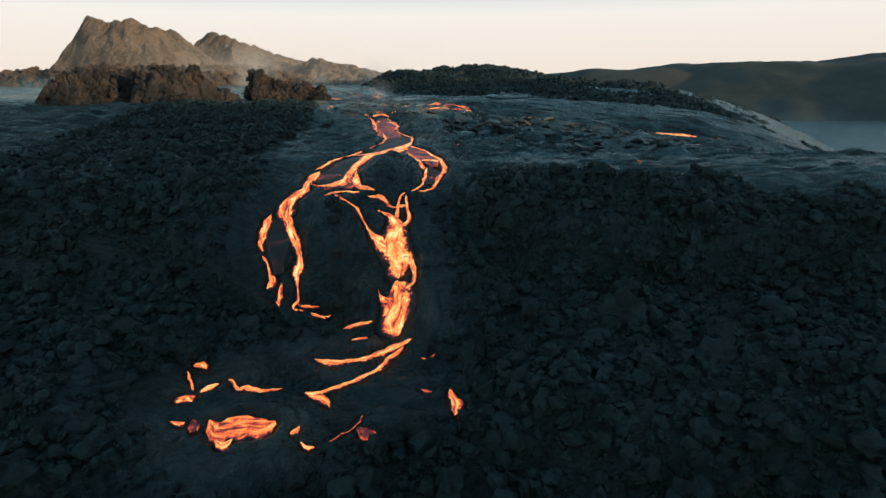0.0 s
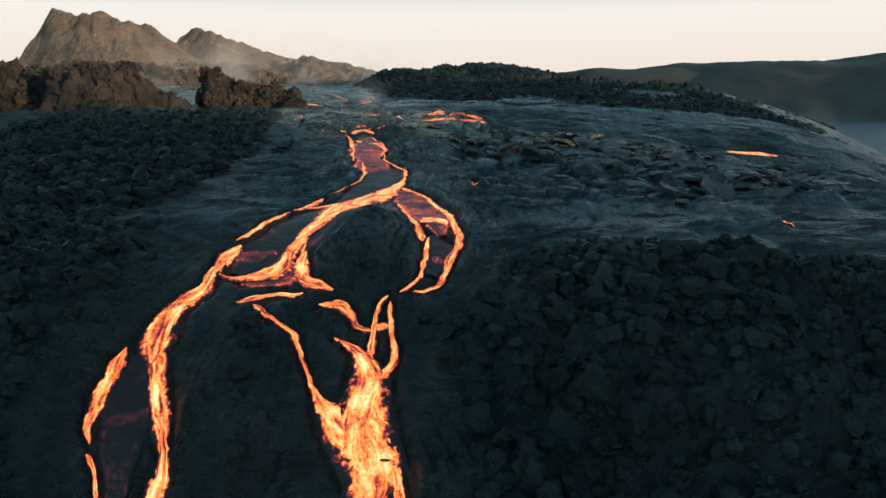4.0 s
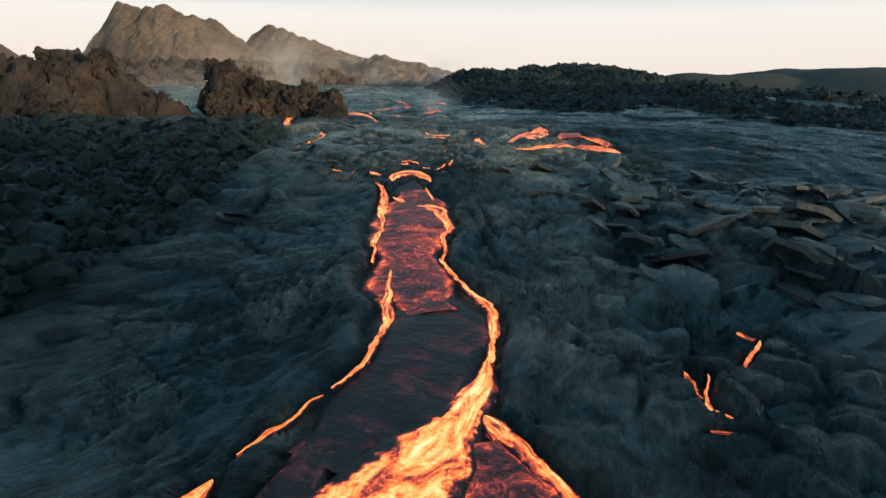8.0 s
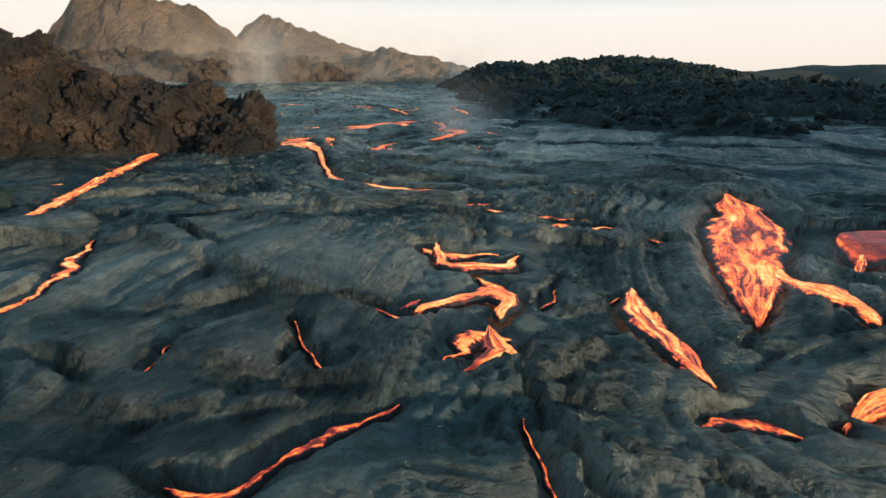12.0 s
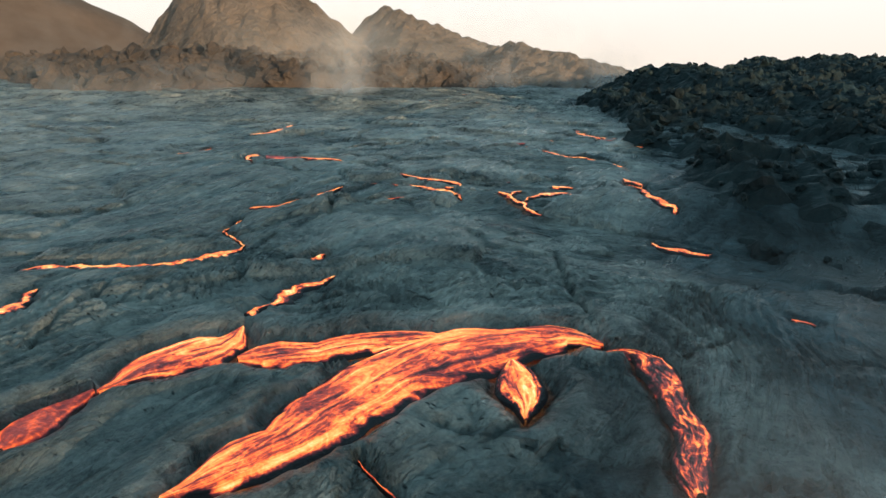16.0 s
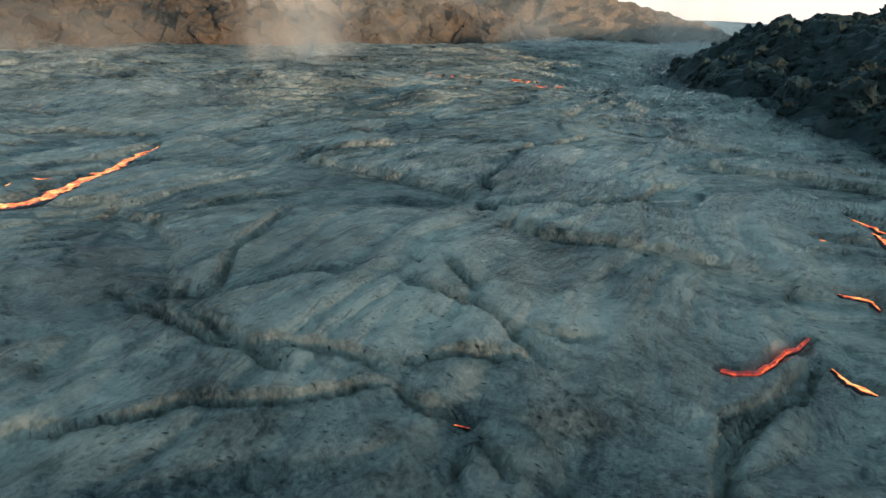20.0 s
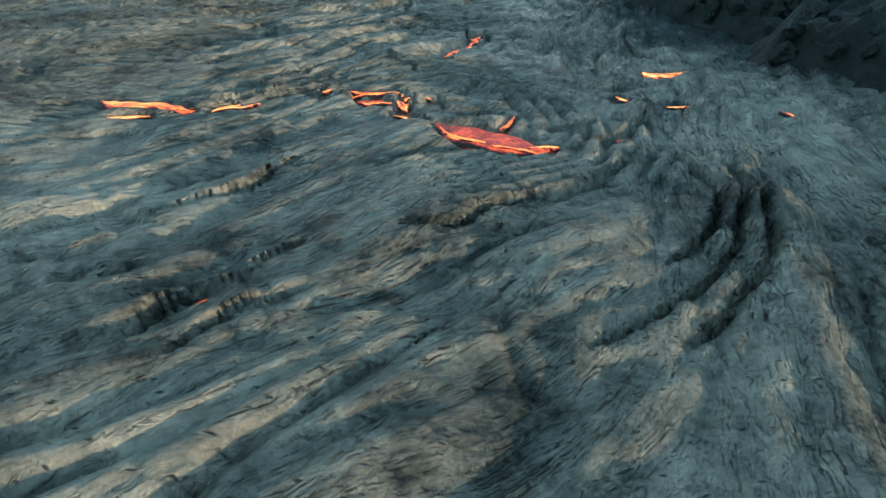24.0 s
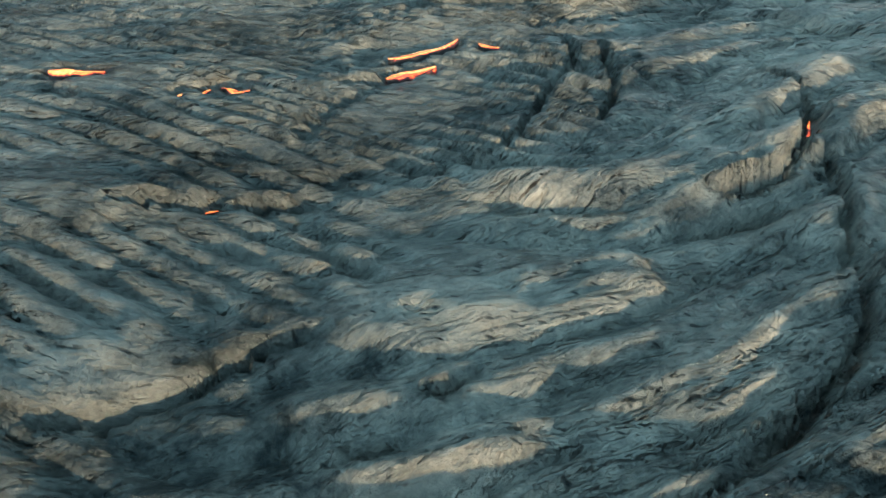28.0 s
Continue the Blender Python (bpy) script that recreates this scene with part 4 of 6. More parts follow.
flow("vein", -36.9, 123.8, 0.42, -36.7, 124.4, 0.34, -36.8, 125.2, 0.26)
flow("crack", -54.2, 147.0, 0.30, -53.5, 148.1, 0.30)
flow("crack", -38.1, 167.5, 0.30, -36.8, 168.6, 0.30)
flow("crack", -27.2, 187.8, 0.30, -25.7, 187.1, 0.30)
flow("crack", -31.3, 169.1, 0.30, -30.1, 172.8, 0.30)
flow("vein", -40.0, 135.8, 0.50, -39.2, 136.0, 0.50, -39.4, 137.2, 0.22, -40.1, 139.1, 0.24, -41.4, 142.3, 0.20)
flow("vein", -41.5, 136.9, 0.27, -41.6, 137.6, 0.30, -40.9, 138.4, 0.36)
flow("vein", -20.4, 134.6, 0.08, -20.2, 134.3, 0.15, -19.9, 134.1, 0.15)
flow("red", -22.0, 133.6, 0.10, -21.5, 133.8, 0.12, -21.1, 134.5, 0.07, -20.6, 135.3, 0.05)
flow("vein", -19.8, 137.4, 0.12, -19.4, 137.3, 0.15, -19.2, 137.0, 0.09)
flow("vein", -19.8, 140.3, 0.15, -19.2, 140.0, 0.21, -18.8, 139.9, 0.32, -18.6, 139.6, 0.09)
flow("vein", -18.7, 142.0, 0.23, -18.5, 141.5, 0.24, -18.2, 141.0, 0.20)
flow("crack", -17.9, 148.7, 0.21, -17.6, 147.7, 0.18)
flow("crack", -17.6, 146.8, 0.30, -17.0, 146.1, 0.30)
flow("crack", -20.2, 156.9, 0.30, -19.6, 156.1, 0.30)
flow("crack", -25.6, 131.1, 0.07, -25.4, 131.1, 0.06)
flow("crack", -25.2, 131.1, 0.06, -25.0, 131.1, 0.04)
flow("hot", -39.3, 164.8, 0.15, -39.0, 164.6, 0.41, -38.1, 164.4, 0.60, -37.3, 164.2, 0.42, -37.1, 164.2, 0.13)
flow("hot", -38.6, 163.6, 0.16, -38.2, 163.6, 0.25, -37.6, 163.6, 0.09)
flow("hot", -33.5, 165.5, 0.11, -33.1, 165.3, 0.20, -32.6, 165.3, 0.15)
flow("crack", -33.3, 165.0, 0.12, -32.6, 164.8, 0.13)
flow("hot", -32.3, 164.7, 0.19, -32.1, 164.4, 0.23, -32.0, 164.0, 0.07)
flow("vein", -32.3, 164.1, 0.09, -32.0, 163.8, 0.15, -31.8, 163.6, 0.08)
flow("red", -31.3, 163.2, 0.30, -30.9, 162.8, 0.67, -30.4, 162.5, 0.79, -29.8, 162.2, 0.75, -29.4, 161.9, 0.51, -29.1, 161.9, 0.13)
flow("hot", -31.3, 163.2, 0.06, -31.1, 162.7, 0.10, -30.8, 162.4, 0.14, -30.4, 162.2, 0.14, -29.8, 161.9, 0.15, -29.4, 161.7, 0.17)
flow("hot", -29.7, 163.5, 0.06, -29.8, 163.1, 0.11, -30.0, 162.8, 0.07)
flow("hot", -29.5, 161.9, 0.11, -29.2, 162.0, 0.12, -28.9, 162.0, 0.08)
flow("hot", -25.8, 168.0, 0.25, -25.5, 167.6, 0.67, -25.1, 167.6, 0.48, -24.6, 167.9, 0.19)
flow("hot", -27.2, 165.0, 0.14, -27.0, 164.7, 0.31)
flow("vein", -26.5, 164.6, 0.07, -26.6, 163.9, 0.07)
flow("vein", -26.1, 164.6, 0.17, -25.6, 164.6, 0.13)
flow("crack", -25.7, 171.9, 0.12, -25.2, 170.1, 0.13, -24.8, 168.7, 0.11)
flow("crack", -23.8, 164.1, 0.11, -23.7, 163.9, 0.15, -23.6, 163.6, 0.09)
flow("crack", -27.7, 162.5, 0.17, -27.5, 162.6, 0.11)
flow("crack", -34.0, 156.7, 0.04, -33.8, 156.9, 0.04)
flow("fan", -37.4, 164.0, 0.38, -37.2, 164.1, 0.34, -37.0, 164.0, 0.21, -36.8, 164.0, 0.06)
flow("hot", -36.4, 164.0, 0.05, -36.3, 164.2, 0.14, -36.2, 164.3, 0.14, -35.9, 164.5, 0.05)
flow("hot", -36.3, 164.1, 0.07, -36.1, 164.3, 0.12, -35.8, 164.4, 0.10, -35.5, 164.7, 0.04)
flow("crack", -37.1, 164.3, 0.04, -36.9, 164.5, 0.04, -36.8, 164.6, 0.04)
flow("crack", -36.9, 164.1, 0.04, -36.9, 164.3, 0.05, -36.8, 164.4, 0.04)
flow("hot", -34.2, 165.5, 0.14, -34.1, 165.6, 0.08, -34.0, 165.7, 0.04)
flow("vein", -33.8, 165.7, 0.04, -33.4, 165.7, 0.04)
flow("crack", -34.4, 165.2, 0.04, -34.2, 165.1, 0.04, -34.0, 164.9, 0.04)
flow("hot", -33.4, 165.1, 0.04, -33.2, 165.3, 0.07, -32.9, 165.4, 0.07, -32.6, 165.4, 0.06, -32.4, 165.4, 0.07, -32.3, 165.3, 0.04)
flow("hot", -32.2, 165.2, 0.04, -32.2, 165.0, 0.04)
flow("hot", -32.1, 164.8, 0.04, -32.0, 164.9, 0.04)
flow("red", -33.2, 164.8, 0.04, -32.8, 164.8, 0.05, -32.6, 164.8, 0.04)
flow("hot", -33.1, 164.7, 0.04, -32.9, 164.6, 0.06, -32.6, 164.6, 0.07, -32.4, 164.6, 0.04)
flow("hot", -31.6, 164.8, 0.04, -31.5, 164.7, 0.04)
flow("hot", -32.2, 164.3, 0.04, -32.1, 164.4, 0.04, -32.0, 164.5, 0.04)
flow("hot", -44.6, 177.4, 0.53, -44.0, 177.4, 0.29, -43.5, 177.5, 0.08)
flow("crack", -43.9, 176.6, 0.11, -43.3, 176.6, 0.09)
flow("vein", -41.9, 177.2, 0.14, -41.8, 177.3, 0.12)
flow("vein", -41.5, 177.3, 0.12, -41.5, 177.5, 0.12)
flow("vein", -41.4, 177.7, 0.08, -41.1, 177.5, 0.20, -40.9, 177.8, 0.09)
flow("hot", -39.4, 179.5, 0.11, -39.0, 179.8, 0.23, -38.7, 180.1, 0.18, -38.5, 180.6, 0.08)
flow("hot", -39.1, 178.7, 0.11, -38.9, 179.0, 0.24, -38.5, 179.4, 0.11)
flow("hot", -38.1, 180.5, 0.11, -37.9, 180.4, 0.19, -37.7, 180.4, 0.10)
flow("vein", -37.4, 181.8, 0.12, -37.2, 182.2, 0.23, -36.9, 182.8, 0.11)
flow("crack", -39.5, 174.6, 0.05, -39.4, 174.7, 0.05)
flow("crack", -33.0, 179.1, 0.04, -33.1, 178.3, 0.04)
flow("crack", 1.3, 56.0, 0.18, 1.4, 54.4, 0.16)
flow("crack", 2.8, 58.0, 0.30, 3.4, 57.9, 0.30)
flow("crack", 7.7, 55.2, 0.30, 8.1, 54.4, 0.30)
flow("vein", 9.6, 53.3, 0.30, 10.4, 53.9, 0.19)
flow("crack", 11.2, 53.5, 0.30, 11.9, 53.5, 0.30)
flow("crack", 17.7, 81.8, 0.30, 19.7, 81.5, 0.30)
flow("hot", 28.7, 83.4, 0.76, 32.4, 84.7, 1.29, 35.2, 85.2, 0.96)
flow("crack", 36.4, 85.6, 0.30, 41.7, 87.9, 0.30)
flow("crack", 15.7, 48.7, 0.30, 15.5, 46.7, 0.27)
flow("crack", 11.6, 52.5, 0.30, 12.4, 52.2, 0.30)
flow("crack", 10.8, 88.6, 0.30, 12.7, 85.5, 0.30)
flow("hot", 1.7, 55.7, 0.08, 1.4, 54.5, 0.11, 1.6, 54.3, 0.12, 1.8, 54.1, 0.08)
flow("hot", 3.4, 57.6, 0.11, 2.8, 56.6, 0.15, 2.5, 56.0, 0.06)
flow("hot", 1.2, 53.7, 0.09, 1.6, 53.7, 0.12)
flow("crack", -0.9, 56.5, 0.07, -0.8, 56.1, 0.05)
flow("crack", 5.6, 57.7, 0.21, 5.8, 57.6, 0.21)
flow("fissure", -34.9, 126.6, 0.23, -32.0, 124.7, 0.31, -29.4, 123.1, 0.29, -28.2, 122.2, 0.23, -27.5, 122.1, 0.23)
flow("fissure", -27.0, 124.8, 0.29, -25.4, 124.4, 0.35, -23.6, 123.4, 0.22)
flow("fissure", -23.5, 117.8, 0.18, -22.8, 118.1, 0.16, -22.2, 118.3, 0.13, -21.5, 118.8, 0.11)
flow("fissure", -26.4, 123.3, 0.08, -25.1, 121.6, 0.09, -24.4, 121.1, 0.09)
flow("fissure", -30.5, 132.3, 0.63, -28.8, 131.6, 0.59, -27.6, 131.1, 0.31)
flow("fissure", -23.0, 129.5, 0.58, -22.2, 130.0, 0.40, -22.0, 131.7, 0.43, -21.2, 133.4, 0.32, -20.4, 134.9, 0.25)
flow("fissure", -18.3, 121.0, 0.09, -19.2, 120.8, 0.09, -19.7, 120.6, 0.07)
flow("fissure", -30.5, 129.0, 0.17, -29.8, 129.4, 0.15, -29.0, 129.8, 0.13, -28.6, 130.2, 0.17, -27.7, 130.5, 0.09, -26.8, 131.0, 0.07, -26.2, 131.4, 0.12)
flow("fissure", -32.8, 132.7, 0.17, -31.5, 132.3, 0.19, -30.0, 131.8, 0.22, -29.0, 131.5, 0.20, -28.2, 131.7, 0.14, -27.0, 131.8, 0.16, -26.3, 131.5, 0.15)
flow("fissure", -30.4, 133.0, 0.19, -31.3, 134.6, 0.25, -31.7, 136.3, 0.26, -32.1, 138.7, 0.23)
flow("fissure", -26.2, 131.4, 0.10, -25.7, 131.1, 0.09, -25.2, 131.0, 0.09)
flow("fissure", -25.0, 130.9, 0.04, -24.9, 130.4, 0.04, -24.7, 129.9, 0.04)
flow("fissure", -25.0, 131.0, 0.04, -24.5, 130.5, 0.06, -24.2, 130.1, 0.06)
flow("fissure", -26.3, 131.8, 0.08, -25.2, 132.3, 0.11, -24.3, 132.6, 0.09)
flow("fissure", -24.9, 133.6, 0.12, -24.2, 133.4, 0.13, -23.6, 133.7, 0.11)
flow("fissure", -22.2, 130.9, 0.08, -22.1, 131.7, 0.08, -22.0, 132.4, 0.10, -21.3, 133.1, 0.09, -20.9, 133.6, 0.07, -20.7, 134.6, 0.05)
flow("fissure", -26.9, 135.2, 0.06, -26.3, 134.6, 0.07, -25.8, 134.2, 0.06)
flow("fissure", -28.2, 144.9, 0.31, -27.0, 147.0, 0.36, -25.9, 148.6, 0.31)
flow("fissure", -41.3, 164.6, 0.44, -40.1, 164.9, 0.41, -39.4, 165.0, 0.45)
flow("fissure", -37.2, 164.6, 0.36, -36.1, 164.8, 0.27, -35.3, 165.6, 0.23, -34.1, 165.8, 0.32, -33.5, 165.6, 0.24, -32.4, 164.7, 0.24, -31.8, 163.7, 0.18, -31.3, 163.3, 0.12)
flow("fissure", -31.4, 165.3, 0.12, -31.1, 164.1, 0.12)
flow("fissure", -29.1, 161.9, 0.21, -28.5, 162.0, 0.22, -27.7, 162.4, 0.20, -26.9, 163.4, 0.19, -26.1, 164.1, 0.15)
flow("fissure", -27.0, 162.2, 0.09, -26.9, 161.4, 0.10, -26.8, 160.3, 0.09, -26.8, 159.5, 0.07, -27.2, 158.5, 0.05, -27.7, 157.9, 0.05, -28.3, 157.4, 0.04)
flow("fissure", -26.4, 161.6, 0.11, -26.3, 160.5, 0.11, -26.5, 159.4, 0.09, -27.0, 158.2, 0.08, -27.6, 157.3, 0.06, -28.3, 156.6, 0.05, -29.0, 156.1, 0.04, -29.5, 155.8, 0.04)
flow("fissure", -26.2, 161.0, 0.09, -26.2, 159.7, 0.10, -26.5, 158.4, 0.08, -26.9, 157.5, 0.06, -27.5, 156.8, 0.05, -28.1, 156.1, 0.05, -28.5, 155.8, 0.04)
flow("fissure", -31.7, 158.4, 0.07, -31.3, 158.3, 0.07, -30.8, 158.4, 0.08, -30.3, 159.0, 0.08, -29.7, 159.5, 0.10, -29.1, 159.7, 0.13, -28.1, 160.6, 0.11)
flow("fissure", -35.9, 157.1, 0.09, -35.4, 157.3, 0.12, -34.8, 157.4, 0.09, -34.3, 157.7, 0.07)
flow("fissure", -34.9, 155.7, 0.10, -34.5, 156.0, 0.09, -34.2, 156.5, 0.10, -33.8, 156.9, 0.09, -33.4, 157.4, 0.08, -32.8, 158.1, 0.07)
flow("fissure", -33.8, 155.5, 0.07, -33.5, 156.1, 0.08, -33.1, 156.6, 0.09, -32.5, 156.9, 0.07)
flow("fissure", -35.9, 158.7, 0.10, -35.1, 159.2, 0.10, -34.3, 159.9, 0.08, -33.7, 161.4, 0.07)
flow("fissure", -35.9, 165.1, 0.08, -35.4, 165.1, 0.10, -35.0, 165.3, 0.12, -34.5, 165.4, 0.18, -33.9, 165.3, 0.26, -33.6, 165.2, 0.18, -33.3, 165.1, 0.10)
flow("fissure", -35.1, 165.5, 0.07, -34.3, 165.6, 0.09, -33.5, 165.8, 0.09, -33.0, 166.1, 0.09, -32.4, 166.4, 0.11, -32.1, 166.6, 0.08)
flow("fissure", -33.6, 165.0, 0.10, -33.0, 164.9, 0.08, -32.6, 164.8, 0.08, -32.2, 164.8, 0.09, -32.0, 164.9, 0.08, -31.8, 164.6, 0.10, -31.6, 164.6, 0.10, -31.2, 164.6, 0.12)
flow("fissure", -31.4, 165.3, 0.05, -30.9, 165.4, 0.04, -30.6, 165.7, 0.06, -30.3, 166.1, 0.06, -30.0, 166.3, 0.08)
flow("fissure", -36.0, 165.8, 0.07, -35.6, 166.4, 0.08, -35.2, 166.8, 0.09, -34.7, 167.2, 0.08, -34.3, 167.9, 0.07, -34.0, 168.6, 0.06, -33.7, 169.0, 0.10)
flow("fissure", -33.7, 169.0, 0.14, -33.2, 168.6, 0.15, -32.8, 168.2, 0.15, -32.5, 167.9, 0.20, -32.1, 167.5, 0.15, -32.1, 167.0, 0.08)
flow("fissure", -33.1, 170.4, 0.11, -32.6, 171.4, 0.12, -32.1, 172.5, 0.12, -31.7, 173.3, 0.10)
flow("fissure", -30.7, 173.9, 0.08, -30.6, 172.5, 0.08, -31.1, 171.3, 0.07)
flow("fissure", -29.9, 172.9, 0.08, -29.9, 171.7, 0.08, -30.3, 170.3, 0.05)
flow("fissure", -29.0, 172.7, 0.10, -29.0, 171.8, 0.08, -29.6, 170.2, 0.07, -30.1, 169.0, 0.07, -30.5, 168.5, 0.06)
flow("fissure", -31.9, 167.0, 0.05, -31.5, 167.3, 0.14, -31.2, 167.3, 0.16)
flow("fissure", -40.5, 174.2, 0.11, -39.8, 174.5, 0.07, -39.4, 174.6, 0.09, -38.9, 174.9, 0.08, -38.2, 175.2, 0.06)
flow("fissure", -39.0, 171.7, 0.04, -38.4, 172.0, 0.04, -38.3, 172.2, 0.08, -38.1, 172.4, 0.07, -37.9, 172.7, 0.07, -37.7, 173.0, 0.06, -37.4, 173.3, 0.05, -37.3, 173.4, 0.04)
flow("fissure", -36.8, 172.1, 0.04, -36.7, 172.2, 0.05, -36.4, 172.4, 0.04, -36.2, 172.6, 0.04)
flow("fissure", -36.5, 172.8, 0.04, -36.2, 173.0, 0.04, -36.0, 173.4, 0.04)
flow("fissure", -34.5, 176.4, 0.06, -34.0, 176.7, 0.12, -33.6, 177.1, 0.12, -33.4, 177.5, 0.07, -33.2, 178.1, 0.05, -33.0, 179.4, 0.06, -33.2, 180.0, 0.11, -33.5, 180.4, 0.08, -33.5, 181.4, 0.07)
flow("fissure", -33.0, 178.3, 0.07, -32.9, 177.6, 0.07, -32.9, 176.9, 0.05, -33.0, 176.0, 0.05, -33.0, 175.3, 0.05, -33.1, 174.8, 0.04, -33.4, 174.1, 0.04, -33.7, 173.6, 0.04, -34.0, 173.2, 0.05, -34.2, 172.9, 0.04)
flow("fissure", -36.8, 181.8, 0.09, -36.4, 180.3, 0.11, -36.5, 179.3, 0.08, -36.6, 177.9, 0.07, -36.8, 176.8, 0.09, -37.3, 176.2, 0.08, -37.7, 175.8, 0.06)
flow("fissure", -36.4, 182.0, 0.09, -35.9, 180.5, 0.09, -35.6, 179.1, 0.07, -35.7, 178.0, 0.06)
flow("fissure", -44.3, 176.9, 0.23, -43.4, 176.5, 0.16, -42.9, 176.4, 0.11)
flow("fissure", -40.1, 178.2, 0.14, -39.4, 178.5, 0.23, -39.1, 178.8, 0.18)
flow("fissure", -37.9, 173.9, 0.04, -37.5, 174.1, 0.05, -37.2, 174.4, 0.04)
flow("fissure", -15.0, 83.1, 0.24, -14.2, 83.8, 0.33, -12.8, 84.4, 0.32, -12.1, 84.9, 0.24, -11.4, 85.5, 0.20)
flow("fissure", -7.7, 85.6, 0.08, -7.4, 84.5, 0.11, -7.5, 83.7, 0.06)
flow("fissure", -5.8, 84.2, 0.08, -5.7, 83.3, 0.11)
flow("fissure", -14.2, 83.0, 0.06, -12.8, 82.1, 0.09, -12.1, 81.7, 0.13)
flow("fissure", -9.4, 77.7, 0.07, -9.5, 78.3, 0.07, -9.5, 79.0, 0.07, -10.1, 79.2, 0.07)
flow("fissure", -4.8, 79.9, 0.10, -5.6, 79.8, 0.12, -6.2, 79.6, 0.09, -6.6, 78.9, 0.06, -6.5, 78.2, 0.06)
flow("fissure", -6.7, 80.5, 0.04, -6.4, 81.1, 0.06, -5.9, 82.7, 0.09)
flow("fissure", -3.8, 79.7, 0.10, -3.1, 80.7, 0.11, -2.7, 81.7, 0.05)
flow("fissure", -10.3, 76.0, 0.17, -9.1, 75.6, 0.26, -8.5, 76.5, 0.17)
flow("fissure", -13.1, 77.7, 0.30, -12.3, 77.6, 0.40, -11.3, 77.1, 0.23)
flow("fissure", -9.2, 69.9, 0.07, -8.8, 70.4, 0.07, -8.5, 71.0, 0.07, -7.7, 71.1, 0.10)
flow("fissure", -6.2, 75.3, 0.07, -5.9, 74.1, 0.09, -5.2, 73.2, 0.10, -4.8, 72.2, 0.10, -4.6, 71.1, 0.09)
flow("fissure", -4.2, 74.1, 0.12, -4.0, 72.5, 0.16, -3.5, 72.1, 0.21)
flow("fissure", -0.5, 78.4, 0.19, -0.4, 75.9, 0.20, -1.1, 74.0, 0.14, -1.9, 72.6, 0.08)
flow("fissure", -3.4, 76.8, 0.18, -3.0, 75.8, 0.14, -2.9, 74.8, 0.14)
flow("fissure", -10.1, 73.2, 0.08, -9.1, 72.0, 0.07, -8.2, 71.2, 0.08)
flow("fissure", -4.7, 70.8, 0.08, -4.5, 70.4, 0.08, -4.5, 69.9, 0.08)
flow("fissure", -2.4, 72.9, 0.11, -2.8, 71.4, 0.09, -3.2, 70.5, 0.06)
flow("fissure", -6.7, 78.2, 0.13, -5.7, 76.0, 0.12, -4.9, 74.3, 0.12)
flow("fissure", -10.1, 70.7, 0.06, -9.9, 71.6, 0.06, -9.7, 72.6, 0.06)
flow("fissure", -12.6, 98.2, 0.04, -12.2, 98.7, 0.09, -11.9, 99.0, 0.08)
flow("fissure", -11.9, 98.2, 0.10, -11.2, 98.6, 0.15, -10.4, 98.8, 0.15, -9.6, 98.9, 0.13, -9.1, 99.2, 0.08)
flow("fissure", -8.2, 100.7, 0.23, -7.8, 100.8, 0.49, -7.5, 100.2, 0.35)
flow("fissure", -10.0, 105.6, 0.16, -10.3, 106.3, 0.09, -10.4, 107.2, 0.06)
flow("fissure", -18.4, 100.3, 0.18, -18.8, 101.9, 0.20, -19.1, 103.0, 0.18)
flow("fissure", -14.6, 98.3, 0.06, -14.4, 99.3, 0.09, -14.3, 100.5, 0.08, -13.7, 102.8, 0.16, -12.5, 104.0, 0.14)
flow("fissure", -7.8, 104.6, 0.19, -7.0, 104.9, 0.14, -6.0, 106.0, 0.09)
flow("fissure", -11.0, 98.3, 0.07, -10.1, 98.5, 0.07, -9.1, 98.7, 0.08)
flow("fissure", -22.9, 116.4, 0.15, -23.6, 118.1, 0.43, -22.8, 118.7, 0.49)
flow("fissure", -15.3, 116.0, 0.12, -14.5, 112.9, 0.14, -13.7, 110.6, 0.13, -13.2, 109.6, 0.10)
flow("fissure", -22.9, 106.0, 0.07, -23.6, 107.0, 0.09, -24.7, 109.6, 0.09)
flow("fissure", -14.5, 106.0, 0.09, -14.2, 106.5, 0.11, -13.8, 107.1, 0.09)
flow("fissure", -3.9, 66.7, 0.14, -3.3, 64.2, 0.17, -2.8, 62.6, 0.15)
flow("fissure", -2.6, 64.4, 0.16, -1.8, 63.9, 0.14, -1.1, 65.4, 0.09)
flow("fissure", -11.5, 63.3, 0.14, -11.6, 65.0, 0.16, -11.9, 66.4, 0.11)
flow("fissure", -5.5, 68.1, 0.24, -4.0, 65.0, 0.28, -2.5, 60.4, 0.32, -1.4, 59.5, 0.31)
flow("fissure", 1.1, 63.5, 0.49, 1.8, 61.6, 0.82, 2.6, 62.4, 0.35)
flow("fissure", -2.5, 58.1, 0.15, -1.5, 59.1, 0.14, 0.3, 60.2, 0.17)
flow("fissure", -0.8, 55.9, 0.12, 0.3, 55.8, 0.12, 1.6, 55.7, 0.13)
flow("river", -5.6, 61.6, 2.16, -5.3, 60.2, 1.88, -5.0, 58.9, 1.83, -4.5, 58.0, 2.22, -4.1, 57.3, 2.68)


